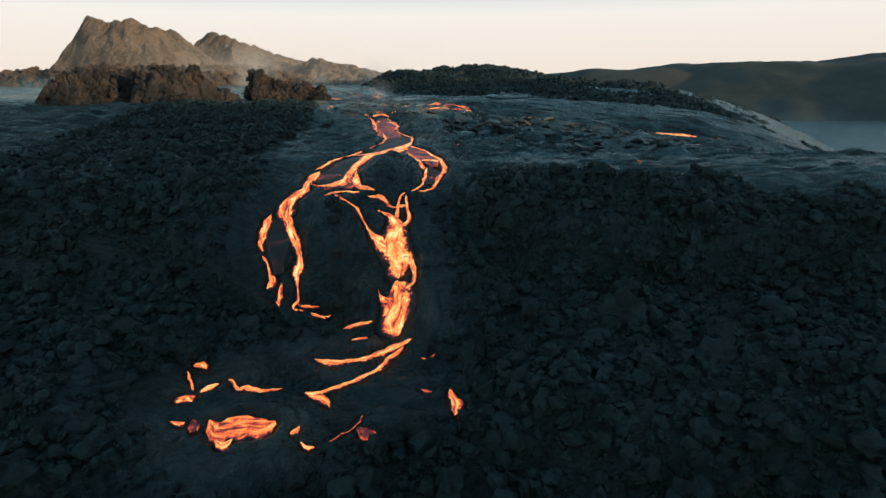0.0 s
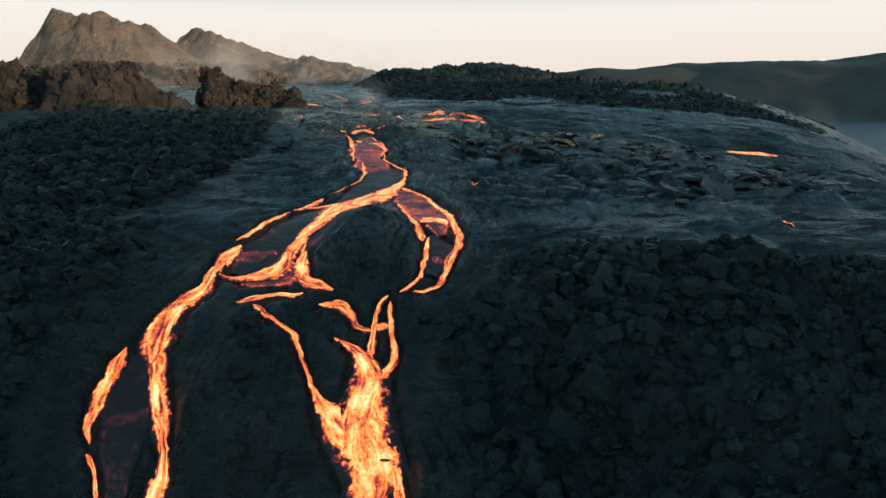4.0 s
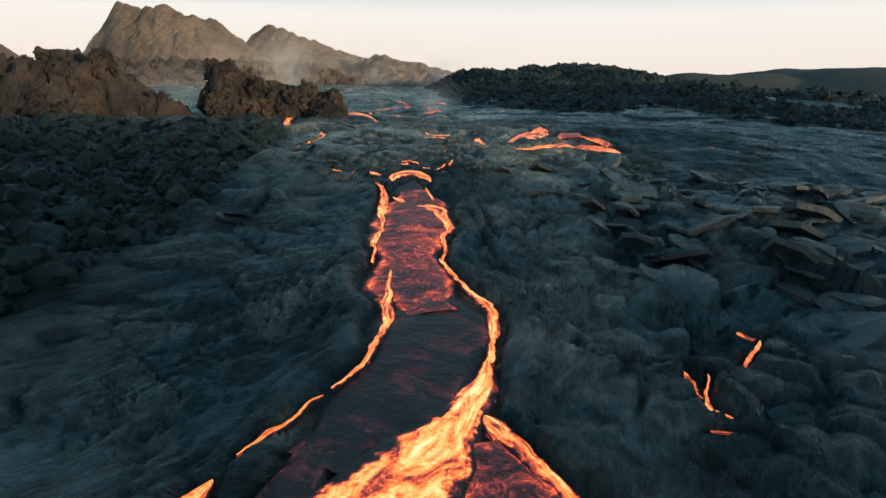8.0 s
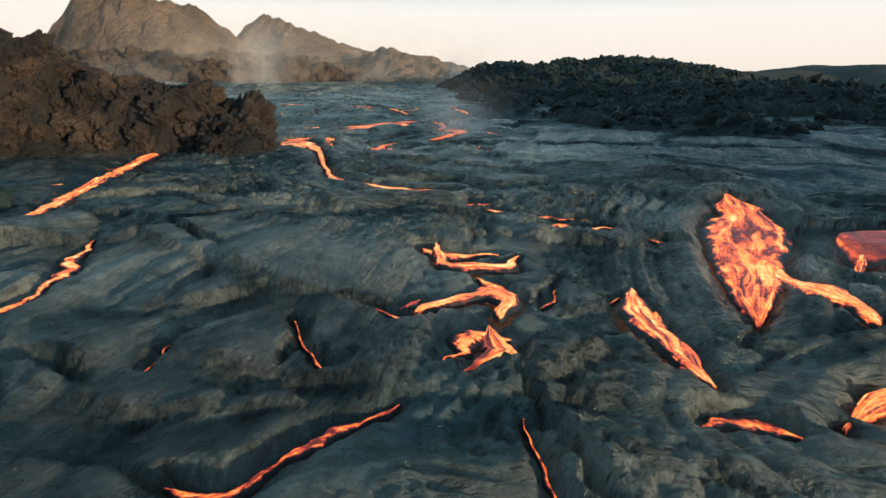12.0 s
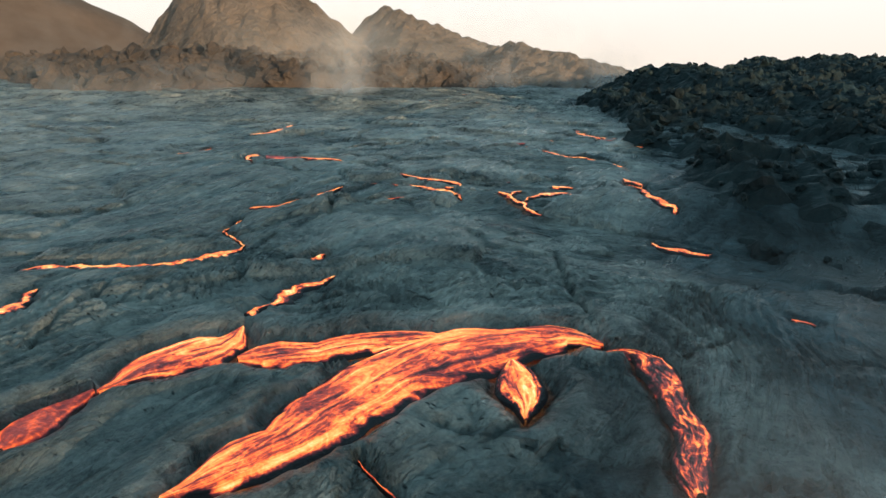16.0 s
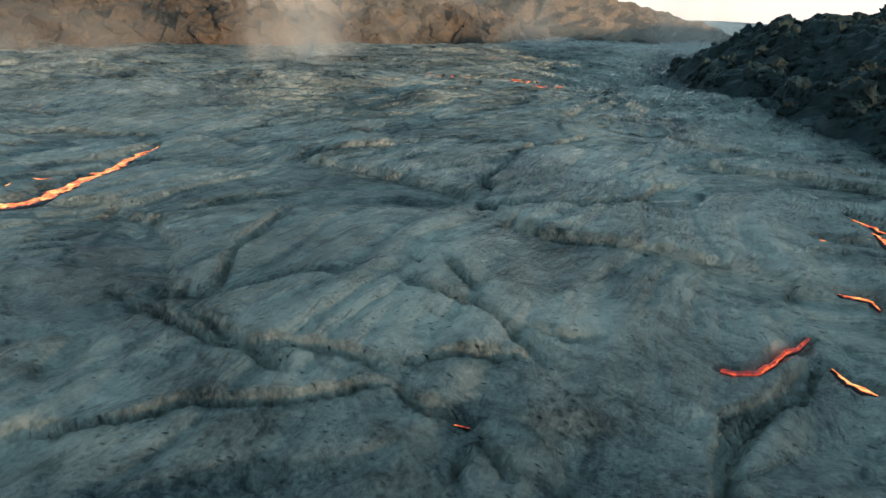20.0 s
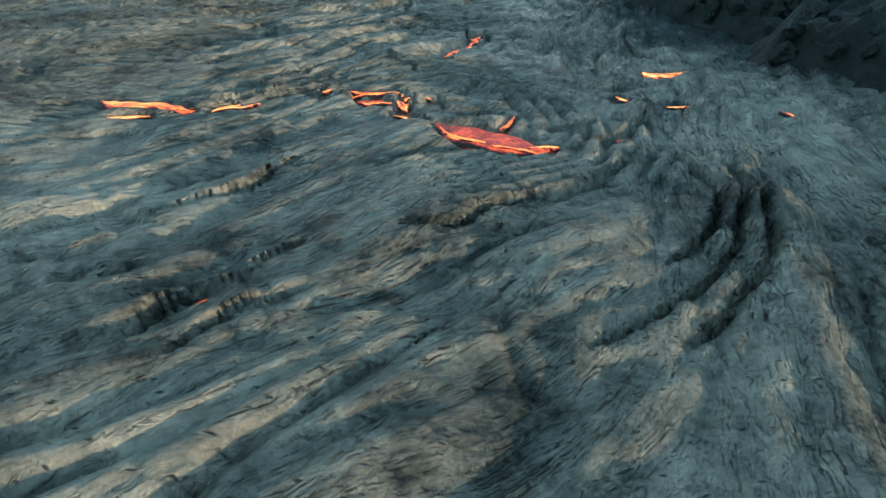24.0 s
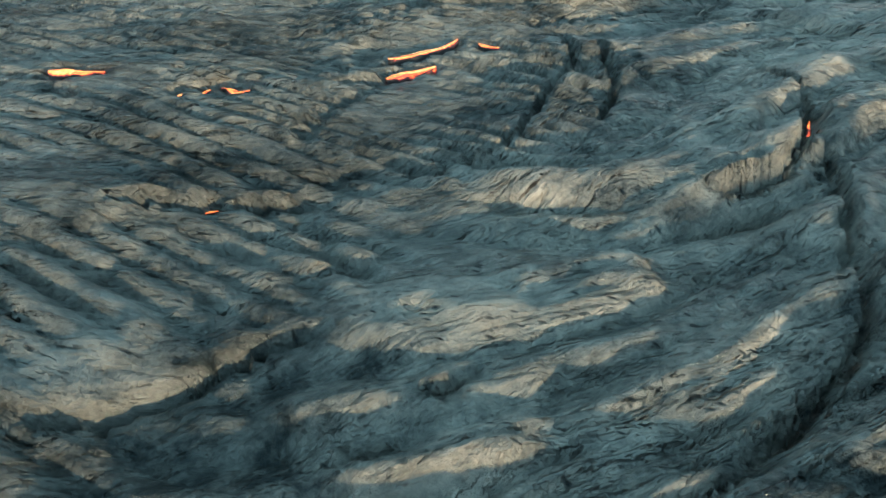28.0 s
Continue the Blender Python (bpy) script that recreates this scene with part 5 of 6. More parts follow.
def near_flows(x, y):
    """How deep each point lies in a flow's bed (0 to 1), and its distances from the nearest wide stream and from any flow."""
    bed, far, beside = np.zeros(x.shape), np.full(x.shape, 9.0), np.full(x.shape, 9.0)
    for kind, width, line, half, s, side in FLOWS:
        margin = 7.0 if width > 0.6 else 0.8
        lo, hi = line.min(0) - margin - width, line.max(0) + margin + width
        pick = np.nonzero((x > lo[0]) & (x < hi[0]) & (y > lo[1]) & (y < hi[1]))[0]
        if not len(pick):
            continue
        px, py = x[pick], y[pick]
        best = np.full(px.shape, 99.0)
        for i in range(0, len(line), 1 if width < 0.5 else 2):
            best = np.minimum(best, np.hypot(px - line[i, 0], py - line[i, 1]) - half[i])
        groove = 1 - smooth(0.02, 0.20 if width > 0.3 else 0.14, best)
        bed[pick] = np.maximum(bed[pick], groove)
        beside[pick] = np.minimum(beside[pick], best)
        if width > 0.6:
            far[pick] = np.minimum(far[pick], best)
    return bed, far, beside


def near_fissures(x, y):
    """Depth of the cold cracks (0 to 1) and of the lips beside them."""
    deep, lip = np.zeros(x.shape), np.zeros(x.shape)
    for kind, width, line, half, s, side in FISSURES:
        lo, hi = line.min(0) - 1.2, line.max(0) + 1.2
        pick = np.nonzero((x > lo[0]) & (x < hi[0]) & (y > lo[1]) & (y < hi[1]))[0]
        if not len(pick):
            continue
        px, py = x[pick], y[pick]
        best, which = np.full(px.shape, 99.0), np.zeros(px.shape, dtype=int)
        for i in range(len(line)):
            d = np.hypot(px - line[i, 0], py - line[i, 1])
            which, best = np.where(d < best, i, which), np.minimum(best, d)
        beside = (px - line[which, 0]) * side[which, 0] + (py - line[which, 1]) * side[which, 1]
        w = np.minimum(0.5 * np.maximum(half[which], 0.04) + 0.03, 0.10)
        fade = np.clip(np.minimum(s[which], s[-1] - s[which]) / 0.6, 0, 1)
        deep[pick] = np.maximum(deep[pick], fade * (1 - smooth(0.5, 1.6, best / w)))
        lip[pick] = np.maximum(lip[pick], fade * np.where(beside > 0, 1.0, 0.0) * np.exp(-best / 0.6))
    return deep, lip


def shingles(x, y, layers):
    """Tilted plates in layers that lie over one another: height, and a random number for each plate."""
    best, tone = np.full(x.shape, -9.0), np.zeros(x.shape)
    for size_u, size_v, turn, seed, tall, tilt, lift in layers:
        u, v = x * math.cos(turn) + y * math.sin(turn), y * math.cos(turn) - x * math.sin(turn)
        one, two, ox, oy, r = cells(u / size_u, v / size_v, seed)
        key_a, key_b = np.round(r * 991), np.round(r * 31)
        lean_u, lean_v = lattice(key_a, key_b, 5) - 0.5, lattice(key_b, key_a, 9) - 0.5
        near = 1 - smooth(0.0, 0.10, two - one)
        h = lift + tall * (r - 0.5) + tilt * (lean_u * ox + lean_v * oy) * 2 - 0.3 * tall * one * one - 0.9 * tall * near ** 2
        better = h > best
        best, tone = np.where(better, h, best), np.where(better, r, tone)
    return best, tone


def crust_relief(x, y):
    """Slabs, folds, ropes and stones of the ground, as a height over low_relief, and the share of silvery skin."""
    wx, wy = x + 1.3 * fbm(x / 4, y / 4, 2, 31), y + 1.3 * fbm(x / 4 + 9, y / 4, 2, 32)
    bed, far, close_by = near_flows(x, y)
    # where the ground is clinker, jumbled slabs or smooth sheets
    slope = 1 - smooth(44, 52, y + 0.25 * np.abs(x + 5) + 3 * fbm(x / 6, y / 6, 2, 5))
    left = smooth(-13, -16, x + 2.5 * fbm(x / 7, y / 7, 2, 6) + 0.25 * np.clip(y - 70, 0, 20)) * (1 - smooth(80, 92, y))
    stream_side = np.exp(-(np.maximum(far, 0) / 2.6) ** 2)
    toe = 1 - smooth(0.75, 1.1, np.hypot((x + 5.4) / 7.2, (y - 25.2) / 4.2))
    clinker = np.clip(np.maximum(slope, left), 0, 1) * (1 - 0.85 * stream_side) * (1 - toe)
    jumble = smooth(-3, 2, x + 3 * fbm(x / 5, y / 5, 2, 41)) * smooth(49, 54, y) * (1 - smooth(74, 84, y))
    jumble = np.maximum(jumble, 0.8 * smooth(-9.5, -11.5, x) * smooth(62, 66, y) * (1 - smooth(70, 76, y)))
    jumble = np.clip(jumble * (1 - clinker) * (1 - 0.8 * stream_side), 0, 1)
    sheet = np.clip(1 - clinker - jumble, 0, 1)
    late, strong = smooth(92, 125, y), smooth(138, 152, y)
    # broad lobes and plates that lie over one another with clear edges
    mid_field = smooth(92, 102, y) * (1 - smooth(146, 156, y))
    px, py = x + 1.0 * fbm(x / 3.5, y / 3.5, 3, 57), y + 1.0 * fbm(x / 3.5 + 7, y / 3.5, 3, 58)
    lobes, tone = shingles(wx, wy, ((6.0, 2.6, 0.15, 51, 0.28, 0.36, 0.0), (4.0, 1.9, -0.35, 151, 0.26, 0.34, -0.06), (2.4, 1.4, 0.5, 251, 0.22, 0.30, -0.12)))
    flats, pr = shingles(px, py, ((6.4, 5.0, 0.2, 59, 0.34, 0.24, 0.0), (4.4, 3.4, 0.9, 159, 0.30, 0.22, -0.05), (2.6, 2.0, 0.5, 259, 0.24, 0.20, -0.13)))
    plates = lobes * (1 - mid_field) * (1 - 0.55 * late) + flats * np.maximum(mid_field, 0.35 * late)
    tilt_x = lattice(np.round(pr * 883), np.round(pr * 71), 6) - 0.5
    # jumbled slabs, leaning on one another, and crumpled pillows between them
    sx, sy = x + 0.35 * fbm(x / 1.2, y / 1.2, 2, 61), y + 0.35 * fbm(x / 1.2, y / 1.2 + 7, 2, 62)
    slabs, r2 = shingles(sx, sy, ((3.2, 2.3, 0.3, 63, 0.95, 0.95, 0.0), (2.1, 1.6, -0.5, 163, 0.85, 0.85, -0.08), (1.3, 1.0, 0.9, 263, 0.6, 0.7, -0.2)))
    qx, qy = x + 0.5 * fbm(x / 0.9, y / 0.9, 3, 65), y + 0.5 * fbm(x / 0.9 + 4, y / 0.9, 3, 66)
    o5, t5, ox5, oy5, r5 = cells(qx / 1.3, qy / 0.95, 67)
    pillows = 0.34 * np.sqrt(np.clip((t5 - o5) * 1.6, 0, 1)) + 0.40 * (r5 - 0.5) + 0.4 * (r5 - 0.5) * oy5
    crumple = smooth(0.02, 0.16, fbm(x / 4.5 + 2, y / 4.5, 2, 69))
    slabs = slabs * (1 - crumple) + pillows * crumple
    # stones
    o3, t3, ox3, oy3, r3 = cells(x / 0.9, y / 0.9, 71)
    o4, t4, ox4, oy4, r4 = cells(x / 2.3, y / 2.3, 73)
    stones = 0.30 * np.sqrt(np.clip(0.5 - o3 * o3, 0, 1)) * (0.3 + r3) + 0.6 * np.sqrt(np.clip(0.45 - o4 * o4, 0, 1)) * np.clip(r4 - 0.3, 0, 1) + 0.35 * fbm(x / 0.7, y / 0.7, 3, 75)
    stones += 0.5 * fbm(x / 3, y / 3, 2, 76)
    # the skin is dragged and wrinkled in three ways
    b_way = smooth(97, 106, y) * (1 - smooth(121, 128, y)) + smooth(-31, -27, x) * smooth(148, 154, y)
    c_way = smooth(-40, -36.5, x + 1.5 * fbm(x / 4, y / 4, 2, 80)) * (1 - smooth(-31, -27, x)) * smooth(146, 153, y)
    b_way = np.clip(b_way + 0.9 * smooth(0.02, 0.2, fbm(x / 9 + 3, y / 9, 2, 79)) * (1 - c_way) * (1 - smooth(100, 110, y)), 0, 1)
    c_way = np.maximum(c_way, smooth(-4.5, -6.5, x) * smooth(46, 50, y) * (1 - smooth(64, 70, y)))
    b_way = np.maximum(b_way, smooth(-4.5, -3.0, x) * smooth(46, 50, y) * (1 - smooth(62, 68, y)))
    b_way = b_way * (1 - c_way)
    b_way = b_way * (1 - mid_field) + mid_field * np.where(pr > 0.5, 1.0, 0.0)
    c_way = c_way * (1 - mid_field) + mid_field * np.where(pr < 0.2, 1.0, 0.0)
    drag = np.stack([np.clip(1 - b_way - c_way, 0, 1), b_way, c_way], -1)
    drag /= drag.sum(-1, keepdims=True)
    gx, gy = x + 1.7 * fbm(x / 6, y / 6, 2, 81), y + 1.7 * fbm(x / 6 + 5, y / 6, 2, 82)
    beside = smooth(6.5, 2.0, far)
    pull = np.clip(0.75 + 1.5 * value_noise(x / 2.3, y / 2.3, 85), 0.1, 1.6)
    folded = 0.2 + 0.8 * smooth(-0.10, 0.14, fbm(x / 6.5 + 4, y / 6.5, 2, 87))
    folds = 0.03 * fbm(x / 0.35, y / 0.35, 3, 90)
    for k, angle in enumerate(DRAG_WAYS):
        u, v = gy * math.cos(angle) - gx * math.sin(angle), gx * math.cos(angle) + gy * math.sin(angle)
        phase = u * (1 - beside) + (far * 1.1 + 0.3 * u) * beside
        ropes = np.abs(np.sin(phase / 0.66 * np.pi + 1.2 * value_noise(v / 2.8, u / 1.2, 86))) ** 0.8 - 0.63
        ropes2 = np.abs(np.sin(phase / 0.34 * np.pi + 1.6 * value_noise(v / 1.8, u / 0.7, 88))) ** 0.8 - 0.6
        streaks = billow(u / 0.6 + 0.4 * value_noise(u / 1.5, v / 3, 94), v / 2.6, 3, 89, 0.55)
        buckle = ridged(u / 1.9, v / 11.0, 3, 92)
        # long folds that end in a sharp crease against the next one
        wave, wave2 = fbm(u / 1.25, v / 7.0, 2, 101), fbm(u / 0.55 + 7, v / 4.2, 2, 103)
        over = np.abs(wave) ** 0.55 * np.where(wave > 0, 1.15, 0.9) - 0.33
        over2 = np.abs(wave2) ** 0.6 * np.where(wave2 > 0, 1.2, 0.8) - 0.3
        creases = 0.34 * over + (0.16 + 0.14 * strong) * (0.3 + 0.7 * folded) * over2
        way = folded * pull * (0.08 * ropes + 0.04 * ropes2) + (0.07 + 0.05 * strong) * (0.3 + 0.7 * folded) * streaks + 0.14 * np.clip(buckle - 0.32, 0, 1) + beside * pull * (0.12 * ropes2 + 0.15 * ropes) + creases
        folds = folds + drag[:, k] * way
    # two stretches of strong ropes: a whorl round the red tongue, and a broad band beside it
    wr = np.hypot(x + 31.7, (y - 163.2) * 1.1) + 0.35 * fbm(x / 1.3, y / 1.3, 2, 105)
    whorl = smooth(1.7, 2.3, wr) * (1 - smooth(4.6, 5.8, wr)) * smooth(-0.9, 0.6, x + 31.7 + 0.25 * (y - 163.2))
    band = smooth(-37.6, -38.6, x + 0.25 * (170 - y) + 0.5 * fbm(x / 2, y / 2, 2, 107)) * smooth(161, 164, y) * (1 - smooth(181, 185, y))
    row = y + 0.22 * x + 0.25 * fbm(x / 2.2, y / 1.1, 2, 109)
    folds = folds * (1 - 0.7 * np.maximum(whorl, band)) + whorl * 0.20 * (np.abs(np.sin(wr * np.pi / 0.40 + 1.5 * value_noise(x / 1.1, y / 1.1, 106))) ** 0.8 - 0.6) * np.clip(0.7 + 1.4 * value_noise(x / 0.9, y / 0.9, 108), 0.2, 1.5)
    folds = folds + band * 0.16 * (np.abs(np.sin(row * np.pi / 0.36)) ** 0.8 - 0.6) * np.clip(0.7 + 1.6 * value_noise(x / 1.6, y / 0.7, 110), 0.1, 1.5)
    for cx, cy, ru, rv in ((-3.9, 45.6, 1.0, 1.45), (-6.9, 37.6, 1.0, 2.0)):
        ring = np.hypot((x - cx) / ru, (y - cy) / rv) + 0.25 * fbm(x / 1.1, y / 1.1, 2, 111)
        coil = 1 - smooth(2.0, 2.6, ring)
        folds = folds * (1 - 0.8 * coil) + coil * 0.27 * (np.abs(np.sin(ring * np.pi / 0.40 + 1.3 * value_noise(x / 0.9, y / 0.9, 112))) ** 0.8 - 0.6) * np.clip(0.8 + 1.4 * value_noise(x / 0.8, y / 0.8, 113), 0.2, 1.5)
    z = clinker * stones + jumble * (slabs + 0.4 * folds) + sheet * (plates * (0.25 + 0.75 * smooth(0.6, 3.0, far)) * (0.3 + 0.7 * smooth(0.05, 0.9, close_by)) + folds * (0.9 + 0.25 * late) * (1 - 0.5 * mid_field))
    levee = 0.16 * np.exp(-((far - 0.45) / 0.35) ** 2) * (1 - 0.5 * clinker)
    deep, lip = near_fissures(x, y)
    z = z * (1 - 0.7 * deep) + (0.10 * lip - 0.24 * deep) * (1 - 0.7 * clinker)
    z = (z * (0.35 + 0.65 * smooth(0.1, 1.2, far)) + levee) * (1 - bed) - 0.14 * bed
    early = smooth(66, 80, y) * (1 - clinker)
    silver = np.clip((0.24 * early + 0.92 * late) * (0.95 + 0.6 * fbm(x / 8, y / 8, 3, 95)) * (1 - mid_field * 0.2 * smooth(0.45, 0.0, np.abs(tilt_x))) + 0.35 * sheet * smooth(0.1, 0.35, fbm(x / 3, y / 3, 3, 97)), 0, 1)
    # plates, slabs and pillows differ in tone; some faces are silvery
    silver = np.clip(silver + jumble * (0.5 * np.clip(r2 - 0.45, 0, 1) * (1 - crumple) + 0.4 * np.clip(r5 - 0.5, 0, 1) * crumple) + 0.28 * (1 - late) * sheet * (tone - 0.4) + (0.55 * mid_field + 0.25 * late) * (pr - 0.5), 0, 1)
    # duller skin at left; along the crack row, fissure shade is painted in
    silver = silver * (1 - 0.25 * np.exp(-((y - 165.7 + 0.8 * fbm(x / 2, y / 2, 2, 99)) / 1.7) ** 2) * smooth(-42, -38, x) * smooth(-26, -30, x) - 0.35 * smooth(163, 166, y) * smooth(-37.5, -38.6, x + 0.3 * (170 - y)))
    # less silver beyond the right margin
    silver = silver * (1 - 0.9 * smooth(-1.2, 0.8, x + 1.5 * fbm(x / 3, y / 3, 2, 98) - np.interp(y, [92, 100, 106, 110, 116, 134, 148, 160, 169, 182], [1, -5, -8.5, -10.5, -12.2, -13.5, -16.8, -19.2, -23.5, -25.5])))
    folded_skin = np.clip(0.38 + 0.45 * smooth(4.5, 1.2, far) * (1 - late) + 0.25 * late + 0.45 * strong - 0.3 * mid_field + 0.25 * smooth(0.0, 0.2, fbm(x / 5 + 8, y / 5, 2, 115)), 0, 1)
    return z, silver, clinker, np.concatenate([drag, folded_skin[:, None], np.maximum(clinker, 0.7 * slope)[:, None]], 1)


# ---- the ground ----


def graded(middle, fine, reach, growth, limit):
    """Steps from the middle outward: even up to reach, then growing."""
    out, d, step = [], 0.0, fine
    while d < limit:
        d += step
        out.append(d)
        if d > reach:
            step *= growth
    return np.array([-v for v in reversed(out)] + [0.0] + out) + middle


def grid_mesh(name, X, Y, Z, mat, flags=None, ways=None):
    """A sheet of quads from square arrays of coordinates."""
    rows, cols = X.shape
    mesh = bpy.data.meshes.new(name)
    mesh.vertices.add(rows * cols)
    mesh.vertices.foreach_set("co", np.stack([X, Y, Z], -1).astype(np.float32).ravel())
    i = np.arange(rows * cols).reshape(rows, cols)
    quads = np.stack([i[:-1, :-1], i[:-1, 1:], i[1:, 1:], i[1:, :-1]], -1).reshape(-1, 4)
    mesh.loops.add(quads.size)
    mesh.loops.foreach_set("vertex_index", quads.ravel().astype(np.int32))
    mesh.polygons.add(len(quads))
    mesh.polygons.foreach_set("loop_start", np.arange(0, quads.size, 4, dtype=np.int32))
    mesh.update(calc_edges=True)
    mesh.polygons.foreach_set("use_smooth", np.ones(len(quads), dtype=bool))
    mesh.materials.append(mat)
    if flags is not None:
        layer = mesh.attributes.new("silver", "FLOAT", "POINT")
        layer.data.foreach_set("value", flags.astype(np.float32).ravel())
        layer = mesh.attributes.new("drag", "FLOAT_VECTOR", "POINT")
        layer.data.foreach_set("vector", ways[:, :3].astype(np.float32).ravel())
        layer = mesh.attributes.new("folded", "FLOAT", "POINT")
        layer.data.foreach_set("value", ways[:, 3].astype(np.float32).ravel())
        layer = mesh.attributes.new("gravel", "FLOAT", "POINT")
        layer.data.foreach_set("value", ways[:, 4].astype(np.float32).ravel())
    return mesh


ys = [-60.0]
while ys[-1] < 2600:
    y0 = ys[-1]
    step = np.interp(y0, [-60, 8, 14, 60, 140, 150, 184, 194, 240, 2600], [6, 0.6, 0.14, 0.095, 0.10, 0.08, 0.08, 0.2, 1.0, 120])
    ys.append(y0 + step)
ys = np.array(ys)
us = graded(0.0, 0.09, 9.0, 1.042, 2500.0)
middle = np.interp(ys, [-20, 40, 70, 92, 108, 128, 145, 172, 200], [-3.0, -3.5, -5.5, -10.5, -17, -26, -30.5, -35, -36])
X = middle[:, None] + us[None, :]
Y = np.repeat(ys[:, None], len(us), 1)
shape = X.shape
x, y = X.ravel(), Y.ravel()
close = (np.abs(x - np.repeat(middle, len(us))) < 70) & (y > 5) & (y < 260)
z = low_relief(x, y)
silver = np.full(x.shape, 0.6) * smooth(92, 125, y) * (1 - smooth(20, 45, x))
ways = np.zeros((len(x), 5))
ways[:, 0] = 1
ways[:, 3] = 0.5
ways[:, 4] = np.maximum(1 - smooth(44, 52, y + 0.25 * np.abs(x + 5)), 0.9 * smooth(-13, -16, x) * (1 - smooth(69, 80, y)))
relief, shine, _, ways[close] = crust_relief(x[close], y[close])
z[close] += relief
silver[close] = shine
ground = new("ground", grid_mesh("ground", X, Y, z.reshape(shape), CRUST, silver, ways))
tagged(ground, "dark ropy pahoehoe lava field with silvery crust plates", "lava field", kind="structure")

# ---- lava streams, sheets and glowing cracks ----
LABELS = {
    "vein": ("lava_vein", "thin winding vein of glowing orange lava", "lava vein"),
    "river": ("lava_river", "broad orange lava river with red-brown skin", "lava river"),
    "hot": ("lava_stream", "bright orange molten lava stream in a dark channel", "lava stream"),
    "fan": ("lava_sheet", "glowing orange sheet of fresh lava on the crust", "lava sheet"),
    "crust": ("crusted_lava_stream", "lava stream under a dark wrinkled skin with glowing edges", "lava stream"),
    "ember": ("ember_flow", "red glowing embers of lava breaking through dark crust", "lava sheet"),
    "crack": ("glowing_crack", "narrow red glowing crack in the dark lava crust", "lava crack"),
    "red": ("lava_tongue", "dull red tongue of cooling lava with orange rim", "lava tongue"),
}


def build_flow(number, kind, width, line, half, s, side):
    name, label, category = LABELS[kind]
    across = 9 if width < 0.5 else (13 if width < 1.5 else 25)
    a = np.linspace(-1, 1, across)
    wide = np.maximum(half, 0.02)
    X = line[:, :1] + side[:, :1] * wide[:, None] * a
    Y = line[:, 1:] + side[:, 1:] * wide[:, None] * a
    lift = {"vein": -0.02, "river": 0.05, "hot": 0.09, "fan": 0.07, "crust": 0.04, "crack": -0.02, "ember": 0.05, "red": 0.08}[kind] + 0.003 * (number % 7)
    Z = low_relief(X.ravel(), Y.ravel()).reshape(X.shape) - 0.06 + lift + (0.03 if kind == "crust" else 0.05) * min(width, 1.2) * (1 - a * a) - 0.10 * np.abs(a) ** 6
    if kind in ("crust", "red", "fan"):
        Z += 0.035 * min(width, 1.0) * fbm(X / 0.5, Y / 0.5, 3, 101) + 0.02 * np.sin(s[:, None] * 16 + 4 * a ** 2 + 3 * fbm(X, Y, 2, 5)) * (1 - a * a)
    else:
        Z += 0.025 * fbm(X / 0.3, Y / 0.3, 3, 102)
    mesh = grid_mesh(name, X, Y, Z, LAVA[kind])
    layer = mesh.uv_layers.new(name="flow")
    U = np.stack([np.repeat(a[None, :], len(line), 0), np.repeat(s[:, None], across, 1) + number * 3.7], -1).reshape(-1, 2)
    index = np.zeros(len(mesh.loops), dtype=np.int32)
    mesh.loops.foreach_get("vertex_index", index)
    layer.data.foreach_set("uv", U[index].astype(np.float32).ravel())
    return tagged(new(name, mesh), label, category, "lava flows")


FLOW_OBJECTS = [build_flow(i, *f) for i, f in enumerate(FLOWS)]


# ---- cones, crags and ridges ----


def landform(name, label, category, x0, x1, y0, y1, step, height, mat, kind="", soft=False):
    """A rocky landform as a sheet over a stretch of the plan; height(x, y) is taken over sea level and sinks under the ground at its rim."""
    X, Y = np.meshgrid(np.arange(x0, x1 + step, step), np.arange(y0, y1 + step, step))
    Z = height(X.ravel(), Y.ravel()).reshape(X.shape)
    mesh = grid_mesh(name, X, Y, Z, mat)
    mesh.polygons.foreach_set("use_smooth", np.full(len(mesh.polygons), soft))
    return tagged(new(name, mesh), label, category, kind=kind)


def crater_cone(cx, cy, rim, top, steep, gentle, tilt, seed, rough):
    """A cone whose flank is steep on one side and drawn out on the other."""
    def height(x, y):
        wx, wy = x + 3.5 * fbm(x / 12, y / 12, 3, seed), y + 3.5 * fbm(x / 12 + 5, y / 12, 3, seed + 1)
        d, a = np.hypot(wx - cx, wy - cy), np.arctan2(wy - cy, wx - cx)
        west = np.cos(a - np.pi - 0.42)
        grade = gentle + (steep - gentle) * smooth(-0.1, 0.7, west)
        crest = top + (tilt * west + 1.4 * fbm(np.cos(a) * 2.5 + seed, np.sin(a) * 2.5, 3, seed + 2)) * smooth(0, 0.9 * rim, d)
        z = crest - grade * np.maximum(d - rim, 0) * (1 - 0.003 * np.maximum(d - rim, 0)) - 0.4 * np.maximum(rim - d, 0)
        gully = ridged(a * 7, d / 22, 3, seed + 3)
        o1, t1, ox1, oy1, r1 = cells(x / 2.6, y / 2.6, seed + 6)
        return np.maximum(z + rough * gully * smooth(0, 20, d) + rough * fbm(x / 3, y / 3, 4, seed + 4) + 0.5 * rough * (r1 - 0.5), 3.0)
    return height


